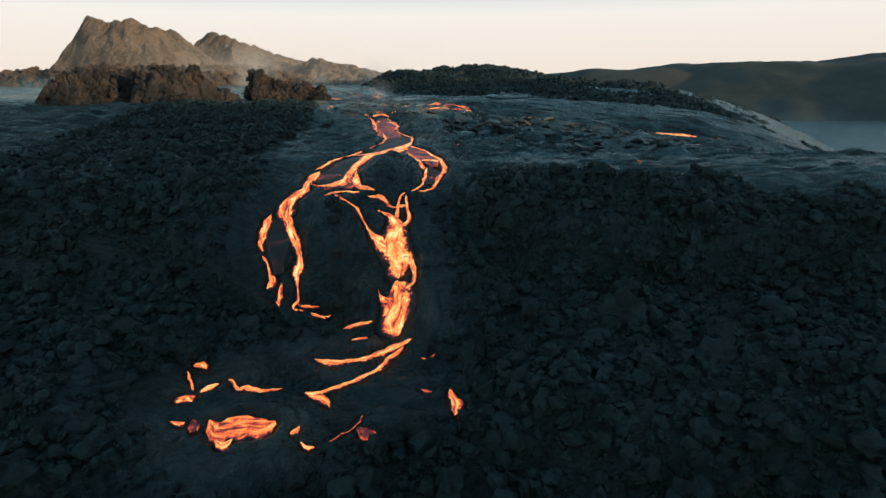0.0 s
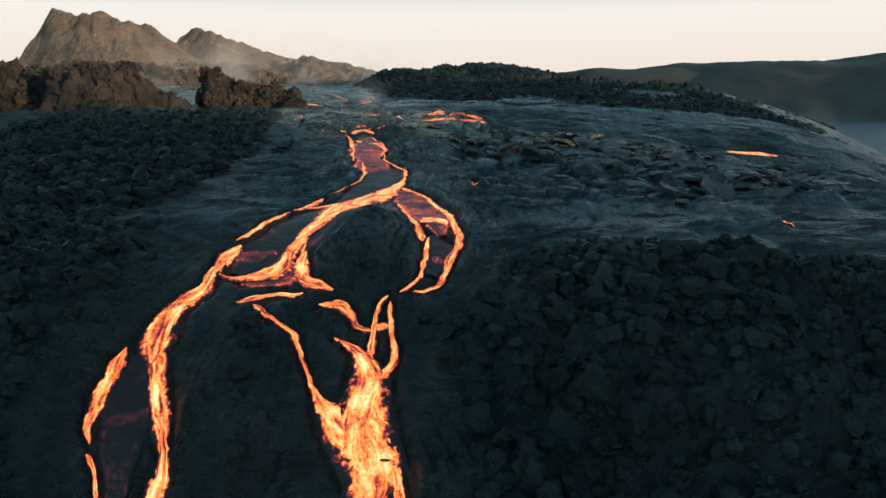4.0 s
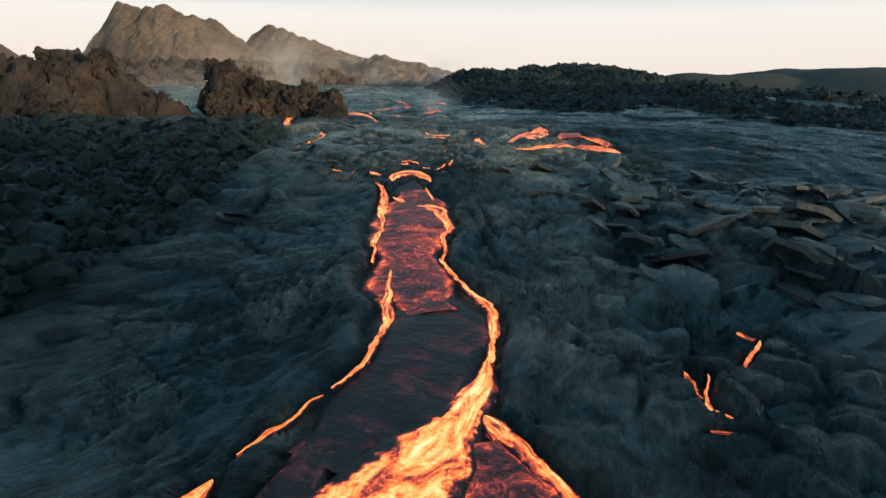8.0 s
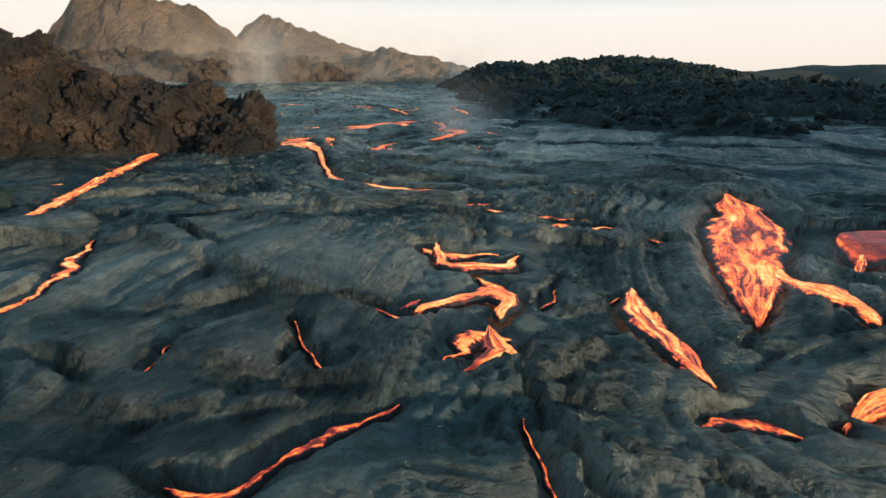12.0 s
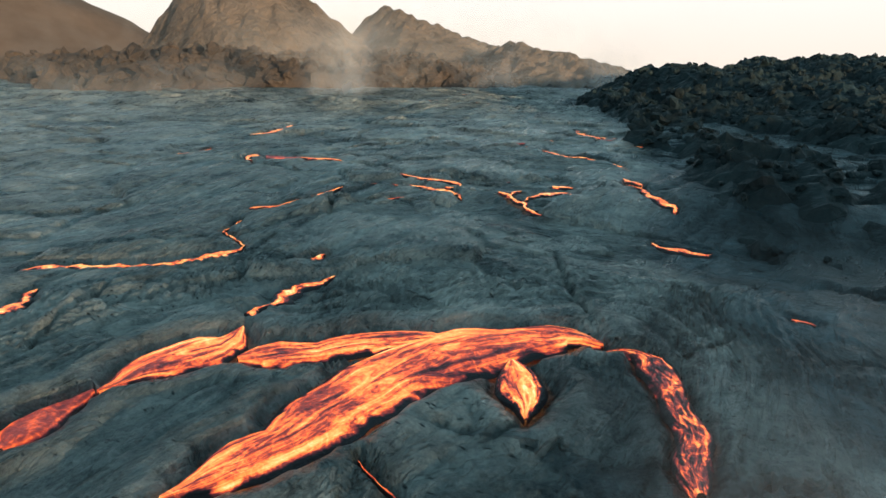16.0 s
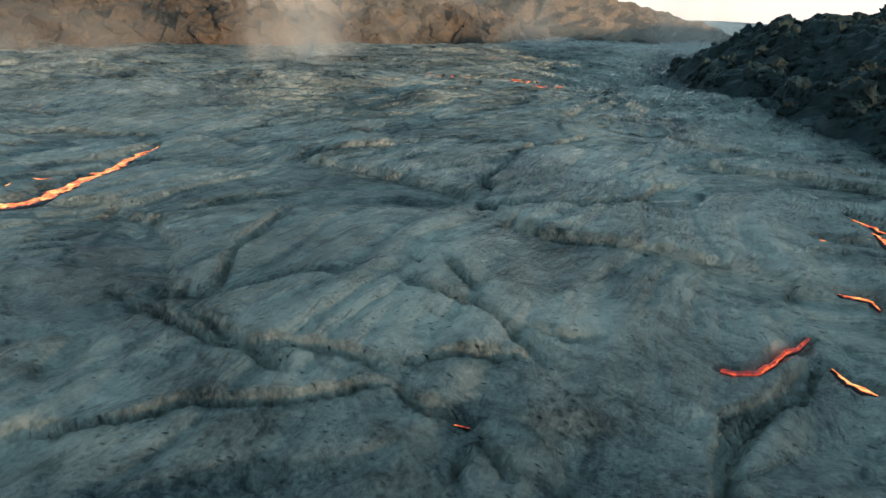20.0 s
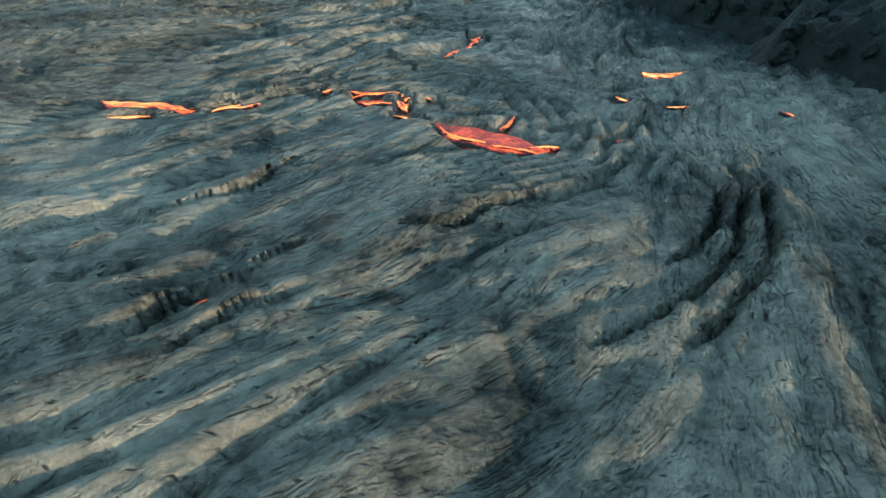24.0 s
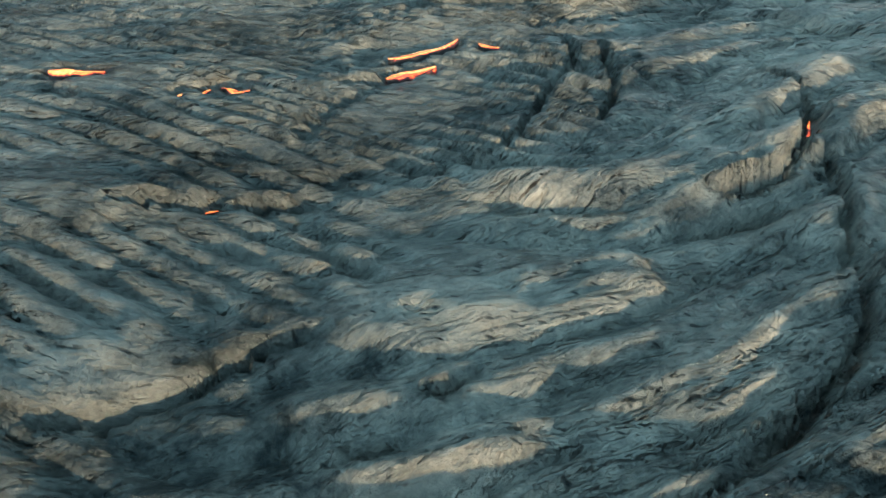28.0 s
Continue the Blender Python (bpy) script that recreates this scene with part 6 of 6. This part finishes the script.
landform("volcano_cone", "brown cinder cone with a broken crater rim", "volcano", -190, -30, 170, 330, 0.8,
         crater_cone(-116.0, 239.0, 15.0, 28.0, 1.45, 0.86, 2.4, 201, 1.5), CONE_ROCK)
landform("volcano_cone", "hazy cinder cone with a pointed crest", "volcano", -190, 20, 250, 400, 1.1,
         crater_cone(-107.0, 318.0, 10.0, 28.6, 1.1, 0.36, 3.8, 231, 1.3), CONE_ROCK)
landform("volcano_cone", "low dark hump beside the cinder cones", "volcano", -110, 40, 240, 360, 1.2,
         crater_cone(-52.0, 278.0, 6.0, 16.4, 0.5, 0.30, 1.2, 261, 1.5), CONE_ROCK)


def crag(spots, rough, seed, fine=0.9):
    """A broken crag: humps at the given spots (x, y, radius along x and y, top), torn by steep steps."""
    def height(x, y):
        wx, wy = x + 2.0 * fbm(x / 4, y / 4, 3, seed), y + 2.0 * fbm(x / 4 + 3, y / 4, 3, seed + 1)
        z = np.full(x.shape, 3.0)
        ground_z = base_height(x, y)
        for cx, cy, rx, ry, top in spots:
            d = np.hypot((wx - cx) / rx, (wy - cy) / ry)
            z = np.maximum(z, ground_z - 0.8 + (top - ground_z + 0.8) * (0.75 * (1 - smooth(0.32, 1.0, d)) + 0.25 * np.clip(1 - d, 0, 1)))
        one, two, ox, oy, r = cells(x / fine, y / fine, seed + 4)
        o2, t2, ox2, oy2, r2 = cells(wx / (3.2 * fine), wy / (3.2 * fine), seed + 7)
        o3, t3, ox3, oy3, r3 = cells(x / (0.45 * fine) + 3, y / (0.45 * fine), seed + 14)
        torn = rough * (1.7 * (r2 - 0.5) + 1.5 * (r2 - 0.4) * oy2 + 0.9 * ox2 * (r2 - 0.6) - 0.8 * np.exp(-((t2 - o2) / 0.08) ** 2))
        torn += rough * (0.9 * (r - 0.5) + 0.8 * oy * (r - 0.5) - 0.4 * np.exp(-((two - one) / 0.1) ** 2)) + 0.35 * rough * (r3 - 0.5) + 0.4 * rough * fbm(x / 0.8, y / 0.8, 3, seed + 9)
        return z + 0.85 * torn * smooth(-0.8, 1.0, z - ground_z)
    return height


landform("rock_crag", "brown blocky lava crag lit by low sun", "rock", -62, -27, 76, 118, 0.22,
         crag(((-39.5, 88.0, 6.5, 6.0, 9.6), (-36.0, 91.5, 4.5, 5.0, 9.2), (-43.0, 94.0, 9.0, 8.0, 9.7), (-50.0, 92.0, 10.0, 9.0, 9.4), (-33.0, 92.5, 4.0, 4.5, 7.2)), 0.85, 301), SCORIA)
landform("rock_crag", "dark jagged lava crag with a tilted top", "rock", -42, -16, 84, 114, 0.18,
         crag(((-28.6, 95.6, 2.4, 4.0, 9.5), (-26.8, 96.4, 2.8, 4.4, 8.7), (-24.8, 97.0, 3.0, 4.6, 7.7), (-22.6, 97.4, 3.2, 4.6, 6.7), (-20.0, 97.6, 3.2, 4.4, 5.9)), 0.62, 331), CRAG_ROCK)


def ridge_height(x, y):
    foot = np.interp(y, [98, 106, 113, 118, 123, 134, 148, 160, 169, 182, 200, 240], [10, -1.0, -6.0, -9.5, -12.0, -13.5, -17.0, -19.3, -23.7, -25.4, -16.0, -5.0])
    into = x - foot + 2.5 * fbm(x / 5, y / 5, 3, 401)
    crest = np.interp(x, [-34, -20, -9, 2, 15, 25, 35, 43, 47, 50, 53, 58, 75], [9.0, 11.8, 13.2, 11.6, 12.6, 10.6, 8.2, 5.6, 6.4, 6.4, 4.2, 0.8, -10.0])
    land = low_relief(x, y)
    climb = smooth(138, 216, y + 0.25 * np.clip(x, -20, 50)) * (1 - smooth(236, 258, y)) * smooth(0, 16, into)
    z = land - 0.3 - 1.4 * (1 - smooth(-1.0, 1.0, into)) + 0.7 * smooth(0.0, 2.0, into) * (1 - smooth(20, 60, x)) + np.maximum(crest - land, 0) * climb ** 1.3
    z += 2.7 * np.exp(-(((x + 16.0) / 6.5) ** 2 + ((y - 182.0) / 6.0) ** 2)) + 0.9 * np.exp(-(((x + 3.0) / 9.0) ** 2 + ((y - 172.0) / 7.0) ** 2))
    one, two, ox, oy, r = cells(x / 1.3, y / 1.3, 405)
    o2, t2, ox2, oy2, r2 = cells(x / 5, y / 5, 409)
    rubble = 0.6 * (r - 0.5) + 0.5 * oy * (r - 0.5) + 0.9 * (r2 - 0.5) + 0.7 * fbm(x / 1.1, y / 1.1, 3, 411) + 1.3 * fbm(x / 11, y / 11, 2, 413)
    start = smooth(98, 114, y)
    return land - 0.6 + (z + rubble * smooth(0.0, 3.0, into) - land + 0.6) * start


landform("lava_ridge", "dark rubbly lava ridge beside the lava field", "ridge", -30, 80, 98, 262, 0.45, ridge_height, CLINKER, "structure")


def apron_height(x, y):
    edge = np.interp(x, [-150, -128, -87, -62, -55, -30], [190, 172, 160, 172, 190, 230])
    into = y - edge + 5 * fbm(x / 8, y / 8, 3, 431)
    z = base_height(x, y) - 1.0 + (3.4 * smooth(0, 45, into) + 2.6 * smooth(0, 5, into)) * smooth(-34, -62, x) * (1 - smooth(238, 258, y)) * smooth(-188, -165, x) - 1.5 * smooth(-62, -40, x)
    one, two, ox, oy, r = cells(x / 2.2, y / 2.2, 435)
    o2, t2, ox2, oy2, r2 = cells(x / 7, y / 7, 439)
    rubble = 1.6 * (r - 0.5) + 1.2 * oy * (r - 0.5) + 2.4 * (r2 - 0.5) + 0.8 * fbm(x / 1.5, y / 1.5, 3, 441)
    return z + rubble * smooth(0.0, 4.0, into) * smooth(-36, -58, x)


landform("rubble_apron", "brown rubble apron at the foot of the cinder cone", "rubble", -190, -30, 150, 262, 0.8, apron_height, APRON_ROCK, "structure")


def far_rise(spots, seed, rough, floor=2.0):
    def height(x, y):
        z = np.full(x.shape, floor)
        for cx, cy, rx, ry, top in spots:
            z = np.maximum(z, floor + (top - floor) * (1 - smooth(0.35, 1.0, np.hypot((x - cx) / rx, (y - cy) / ry))))
        gullies = ridged(x / 70, y / 90, 3, seed + 3)
        return z + (rough * fbm(x / 60, y / 60, 5, seed) + 0.8 * rough * gullies) * smooth(floor, floor + 12, z)
    return height


landform("far_plateau", "long dark plateau on the horizon in blue haze", "hill", -100, 1700, 300, 1700, 12.0,
         far_rise(((980, 1000, 720, 620, 46.0), (560, 1010, 520, 480, 31.0), (300, 1000, 330, 300, 22.0), (800, 740, 420, 420, 38.0)), 501, 4.5, -42.0), FAR_ROCK, "backdrop", True)
landform("far_hill", "hazy brown hill behind the cinder cone", "hill", -1100, -330, 250, 900, 10.0,
         far_rise(((-560, 440, 210, 240, 62.0), (-760, 520, 260, 260, 70.0)), 521, 7.0), FAR_BROWN, "backdrop", True)
# added out of view to keep the low sun off most of the field
landform("shade_hill", "unseen hillside added to shade the lava field", "hill", 110, 345, -330, 60, 6.0,
         far_rise(((185, -150, 62, 185, 34.0), (230, -230, 110, 130, 44.0), (262, -42, 52, 78, 34.0)), 541, 6.0, -20.0), FAR_ROCK, "structure")


# ---- loose rocks ----


def rock_shape(seed, fine):
    """Corners and faces of an angular stone about 1 m across."""
    rng = random.Random(seed)
    bm = bmesh.new()
    bmesh.ops.create_icosphere(bm, subdivisions=fine, radius=1.0)
    planes = [(Vector((rng.gauss(0, 1), rng.gauss(0, 1), rng.gauss(0, 1))).normalized(), rng.uniform(0.42, 0.72)) for _ in range(16)]
    stretch = Vector((rng.uniform(0.75, 1.25), rng.uniform(0.75, 1.1), rng.uniform(0.55, 0.95)))
    for v in bm.verts:
        d = v.co.normalized()
        r = min([h / d.dot(n) for n, h in planes if d.dot(n) > 0.12] + [0.8])
        r *= 1 + 0.38 * noise.noise(d * 2.3 + Vector((seed, 0, 0))) + 0.26 * noise.noise(d * 5.3 + Vector((0, seed, 0))) + (0.16 * noise.noise(d * 11.0 + Vector((0, 0, seed))) if fine > 3 else 0.0)
        v.co = Vector((d.x * stretch.x, d.y * stretch.y, d.z * stretch.z)) * r
    co = np.array([v.co[:] for v in bm.verts])
    tris = np.array([[v.index for v in f.verts] for f in bm.faces])
    bm.free()
    return co, tris


def slab_shape(seed):
    """Corners and faces of a curved, broken crust slab about 1 m across."""
    rng = random.Random(seed)
    n, rings = 8, 4
    radii = [rng.uniform(0.2, 0.75) for _ in range(n)]
    radii = [0.7 * r + 0.15 * (radii[i - 1] + radii[(i + 1) % n]) for i, r in enumerate(radii)]
    curl, lean, thick = rng.uniform(-0.5, 0.7), rng.uniform(0, 6.28), rng.uniform(0.07, 0.15)
    co, tris = [(0, 0, 0.02)], []
    for k in range(1, rings + 1):
        for i in range(n):
            a = 6.2832 * i / n
            r = radii[i] * k / rings
            x, y = r * math.cos(a), r * math.sin(a)
            w = x * math.cos(lean) + y * math.sin(lean)
            co.append((x, y, -curl * w * w - 0.16 * (k / rings) ** 5 * thick + 0.03 * noise.noise(Vector((x * 5, y * 5, seed)))))
    for i in range(n):
        a = 6.2832 * i / n
        x, y = radii[i] * 0.93 * math.cos(a), radii[i] * 0.93 * math.sin(a)
        w = x * math.cos(lean) + y * math.sin(lean)
        co.append((x, y, -curl * w * w - thick))
    co.append((0, 0, -thick))
    for i in range(n):
        j = (i + 1) % n
        tris.append((0, 1 + i, 1 + j))
        for k in range(rings):
            p, q = 1 + k * n, 1 + (k + 1) * n
            tris += [(p + i, q + i, q + j), (p + i, q + j, p + j)]
        tris.append((1 + rings * n + i, len(co) - 1, 1 + rings * n + j))
    return np.array(co), np.array(tris)


def tri_mesh(name, co, tris, mat, soft=False):
    mesh = bpy.data.meshes.new(name)
    mesh.vertices.add(len(co))
    mesh.vertices.foreach_set("co", co.astype(np.float32).ravel())
    mesh.loops.add(tris.size)
    mesh.loops.foreach_set("vertex_index", tris.ravel().astype(np.int32))
    mesh.polygons.add(len(tris))
    mesh.polygons.foreach_set("loop_start", np.arange(0, tris.size, 3, dtype=np.int32))
    mesh.update(calc_edges=True)
    mesh.polygons.foreach_set("use_smooth", np.full(len(tris), soft))
    mesh.materials.append(mat)
    return mesh


def turns(rng, count, lean):
    """Random turns: free about z, with a lean of about that many radians."""
    a, b, c = rng.uniform(0, 6.283, count), rng.normal(0, lean, count), rng.normal(0, lean, count)
    out = np.zeros((count, 3, 3))
    for i in range(count):
        out[i] = np.array(Euler((b[i], c[i], a[i])).to_matrix())
    return out


def scatter_joined(name, label, category, shapes, x, y, z, size, lean, mat, rng, parent=None, soft=False):
    """Many loose pieces as one heap."""
    rot = turns(rng, len(x), lean)
    pick = rng.integers(0, len(shapes), len(x))
    all_co, all_tri, start = [], [], 0
    for k, (co, tris) in enumerate(shapes):
        sel = np.nonzero(pick == k)[0]
        pts = np.einsum("nij,vj->nvi", rot[sel], co) * size[sel][:, None, None] + np.stack([x, y, z], -1)[sel][:, None, :]
        all_co.append(pts.reshape(-1, 3))
        all_tri.append((tris[None] + (np.arange(len(sel)) * len(co))[:, None, None] + start).reshape(-1, 3))
        start += len(sel) * len(co)
    ob = new(name, tri_mesh(name, np.concatenate(all_co), np.concatenate(all_tri), mat, soft))
    ob.parent = parent
    return tagged(ob, label, category if parent is None else "", kind="stuff")


def scatter_pieces(name, meshes, x, y, z, size, lean, rng, parent):
    """Pieces that can be told apart: objects of their own that share a few meshes."""
    rot = turns(rng, len(x), lean)
    for i in range(len(x)):
        ob = new(name, meshes[int(rng.integers(0, len(meshes)))])
        m = Matrix(rot[i]).to_4x4() @ Matrix.Scale(float(size[i]), 4)
        m.translation = (x[i], y[i], z[i])
        ob.parent, ob.matrix_basis = parent, m


def ground_at(x, y):
    relief, shine, clinker, ways = crust_relief(x, y)
    return low_relief(x, y) + relief, clinker


SLAB_SKIN = rock_material("slab crust", (0.008, 0.016, 0.021), (0.075, 0.110, 0.130), (0.3, 0.6), 8.0, 1.0)
rng = np.random.default_rng(7)
BIG = [rock_shape(s, 3) for s in range(8)]
SMALL = [rock_shape(s + 40, 2) for s in range(10)]
SLABS = [slab_shape(s) for s in range(14)]
BIG_MESHES = [tri_mesh("boulder", co, tris, CLINKER) for co, tris in BIG]
SLAB_MESHES = [tri_mesh("slab", co, tris, SLAB_SKIN) for co, tris in SLABS]
BROWN_MESHES = [tri_mesh("block", co, tris, SCORIA) for co, tris in [rock_shape(s + 80, 4) for s in range(8)]]

# clinker on the front slope and along the left margin
n = 46000
x, y = rng.uniform(-36, 32, n), rng.uniform(6, 90, n)
z, clinker = ground_at(x, y)
keep = (clinker > 0.55) & (rng.uniform(0, 1, n) < clinker) & ((y < 54) | (x < -10))
x, y, z = x[keep], y[keep], z[keep]
size = 0.14 + 0.17 * rng.exponential(1.0, len(x))
size = np.clip(size, 0.13, 0.9)
scatter_joined("clinker_rubble", "dark angular clinker rubble on the lava front", "rubble", SMALL, x, y, z + 0.08 * size, size, 0.8, CLINKER, rng)
n = 900
x, y = rng.uniform(-24, 24, n), rng.uniform(12, 50, n)
z, clinker = ground_at(x, y)
keep = np.nonzero(clinker > 0.6)[0][:150]
size = np.clip(0.6 + 0.35 * rng.exponential(1.0, len(keep)), 0.6, 1.8)
size = np.where(y[keep] > 34, np.minimum(size, 0.9), size)
scatter_pieces("boulder", BIG_MESHES, x[keep], y[keep], z[keep] + 0.05 * size, size, 0.6, rng, ground)

# rafts of dark crust that float on the wide streams
raft_meshes = [tri_mesh("crust_raft", co * np.array([1.0, 1.0, 0.5]), tris, SLAB_SKIN, True) for co, tris in SLABS[:8]]
for number, ((kind, width, line, half, s, side), ob) in enumerate(zip(FLOWS, FLOW_OBJECTS)):
    if kind != "hot" or width < 0.9 or s[-1] < 2:
        continue
    for k in range(int(s[-1] * (0.3 if kind == "hot" else 0.45))):
        i = int(rng.integers(len(line) // 8, len(line) - len(line) // 8))
        across = rng.uniform(-0.55, 0.55)
        spot = line[i] + side[i] * half[i] * across
        height = float(low_relief(spot[:1], spot[1:])[0]) + 0.02 + 0.05 * min(width, 1.5)
        raft = new("crust_raft", raft_meshes[int(rng.integers(0, 8))])
        big = float(np.clip(rng.uniform(0.12, 0.36) * width, 0.16, 0.7))
        raft.parent = ob
        raft.matrix_basis = pose(spot[0], spot[1], height, rng.uniform(-6, 6), rng.uniform(-6, 6), rng.uniform(0, 360)) @ Matrix.Diagonal((big, big * 0.7, big * 0.5, 1))

# broken crust slabs, tilted against one another
n = 2600
x, y = rng.uniform(-14, 30, n), rng.uniform(48, 92, n)
z, clinker = ground_at(x, y)
bed, far, _ = near_flows(x, y)
keep = (clinker < 0.3) & (bed < 0.01) & (far > 2.6) & (y > 60 - 1.2 * np.clip(x - 3, 0, 7) + 0.2 * np.clip(x - 12, 0, 20)) & ((x > 0.5) & (rng.uniform(0, 1, n) < 0.42) & (y < 78) | (y < 74) & (rng.uniform(0, 1, n) < 0.08))
pick = np.nonzero(keep)[0]
size = np.clip(0.8 + 0.6 * rng.exponential(1.0, len(pick)), 0.8, 2.6)
near = pick[:290]
scatter_pieces("slab", SLAB_MESHES, x[near], y[near], z[near] + 0.10, size[:290], 0.24, rng, ground)
rest = pick[290:]
scatter_joined("broken_slabs", "tilted broken slabs of dark lava crust", "", SLABS, x[rest], y[rest], z[rest] + 0.08, size[290:], 0.26, SLAB_SKIN, rng, ground)

# rubble on the ridge
n = 13000
x, y = rng.uniform(-28, 50, n), rng.uniform(104, 232, n)
z = ridge_height(x, y)
keep = (z > low_relief(x, y) + 0.1)
x, y, z = x[keep], y[keep], z[keep]
size = np.clip(0.2 + 0.24 * rng.exponential(1.0, len(x)), 0.2, 1.2)
ridge = bpy.data.objects["lava_ridge"]
near = np.nonzero((x < 4) & (y < 182) & (size > 0.5))[0][:220]
scatter_pieces("boulder", BIG_MESHES, x[near], y[near], z[near], size[near], 0.7, rng, ridge)
rest = np.setdiff1d(np.arange(len(x)), near)
scatter_joined("ridge_rubble", "dark broken lava blocks on the ridge", "", SMALL, x[rest], y[rest], z[rest], size[rest], 0.8, CLINKER, rng, ridge)

# blocks on the crags and on the apron under the cone
for ob in [o for o in scene.objects if o.name.startswith("rock_crag")]:
    count = len(ob.data.vertices)
    co = np.zeros(count * 3)
    ob.data.vertices.foreach_get("co", co)
    co = co.reshape(-1, 3)
    co = co[co[:, 2] > base_height(co[:, 0], co[:, 1]) + 0.4]
    pick = rng.integers(0, len(co), 290)
    size = np.clip(0.35 + 0.42 * rng.exponential(1.0, 290), 0.35, 2.1)
    scatter_pieces("block", BROWN_MESHES, co[pick, 0], co[pick, 1], co[pick, 2] - 0.15 * size, size, 1.0, rng, ob)
apron = bpy.data.objects["rubble_apron"]
n = 3000
x, y = rng.uniform(-150, -40, n), rng.uniform(156, 250, n)
z = apron_height(x, y)
keep = z > low_relief(x, y) + 0.2
size = np.clip(0.6 + 0.7 * rng.exponential(1.0, n), 0.6, 3.0)
scatter_joined("apron_blocks", "brown lava blocks on the apron", "", SMALL, x[keep], y[keep], z[keep], size[keep], 0.8, APRON_ROCK, rng, apron)


# ---- steam ----


def steam(label, kind, x, y, z, width, height, depth, layers, turn=0.0, seed=0):
    """A drift of steam: thin waving sheets one behind another."""
    fade_u, fade_v = np.linspace(-1, 1, 25), np.linspace(0, 1, 13)
    U, V = np.meshgrid(fade_u, fade_v)
    parts_x, parts_y, parts_z, alphas = [], [], [], []
    for k in range(layers):
        shift = (k + 0.5) / layers - 0.5
        px = U * width * 0.5 * (0.6 + 0.4 * V) + 0.03 * width * fbm(U * 1.5 + seed, V * 2 + k * 3.3, 3, 700 + seed) + 0.12 * height * V
        py = shift * depth + 0.25 * depth * fbm(U * 2 + k * 5.1, V * 1.5 + seed, 3, 720 + seed)
        pz = V * height * (0.8 + 0.5 * fbm(U * 1.3 + k, V * 0 + seed, 2, 740))
        c, s = math.cos(turn), math.sin(turn)
        parts_x.append(x + px * c - py * s)
        parts_y.append(y + px * s + py * c)
        parts_z.append(z - 0.4 + pz)
    co, tris, fades, start = [], [], [], 0
    i = np.arange(U.size).reshape(U.shape)
    quads = np.stack([i[:-1, :-1], i[:-1, 1:], i[1:, 1:]], -1).reshape(-1, 3), np.stack([i[:-1, :-1], i[1:, 1:], i[1:, :-1]], -1).reshape(-1, 3)
    for k in range(layers):
        co.append(np.stack([parts_x[k], parts_y[k], parts_z[k]], -1).reshape(-1, 3))
        tris.append(np.concatenate(quads) + start)
        fades.append(np.stack([(1 - U * U) ** 1.5, smooth(0, 0.12, V) * (1 - V) ** 1.3], -1).reshape(-1, 2))
        start += U.size
    mesh = tri_mesh("steam", np.concatenate(co), np.concatenate(tris), STEAM[kind], True)
    layer = mesh.uv_layers.new(name="fade")
    index = np.zeros(len(mesh.loops), dtype=np.int32)
    mesh.loops.foreach_get("vertex_index", index)
    layer.data.foreach_set("uv", np.concatenate(fades)[index].astype(np.float32).ravel())
    return tagged(new("steam", mesh), label, "steam", kind="stuff")


steam("white steam rising from the hot lava field", "white", -10.5, 103.5, 5.2, 7.0, 4.6, 2.4, 2, 0.1, 1)
steam("white steam rising from the hot lava field", "white", -52.0, 168.0, 6.2, 18.0, 14.0, 6.0, 2, 0.2, 2)
steam("low steam drifting over the lava field", "white", -74.0, 158.0, 6.0, 46.0, 8.0, 16.0, 1, 0.45, 3)
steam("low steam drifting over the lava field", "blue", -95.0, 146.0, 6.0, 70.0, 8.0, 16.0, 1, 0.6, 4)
steam("sunlit steam at the foot of the cinder cone", "warm", -66.0, 188.0, 6.3, 60.0, 24.0, 16.0, 1, 0.45, 5)
steam("sunlit steam at the foot of the cinder cone", "warm", -82.0, 268.0, 6.8, 90.0, 26.0, 22.0, 1, 0.3, 6)
steam("low steam drifting over the lava field", "white", -34.0, 212.0, 6.5, 75.0, 17.0, 16.0, 1, 0.1, 7)
steam("white steam behind the rubble ridge", "white", -22.0, 206.0, 6.4, 14.0, 11.0, 6.0, 1, 0.0, 8)
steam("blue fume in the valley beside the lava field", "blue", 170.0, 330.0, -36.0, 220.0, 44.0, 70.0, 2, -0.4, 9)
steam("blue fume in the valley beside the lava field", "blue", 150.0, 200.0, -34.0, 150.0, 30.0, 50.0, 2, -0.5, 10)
steam("thin sunlit haze before the cinder cones", "haze", -92.0, 208.0, 6.5, 230.0, 34.0, 10.0, 1, 0.42, 12)
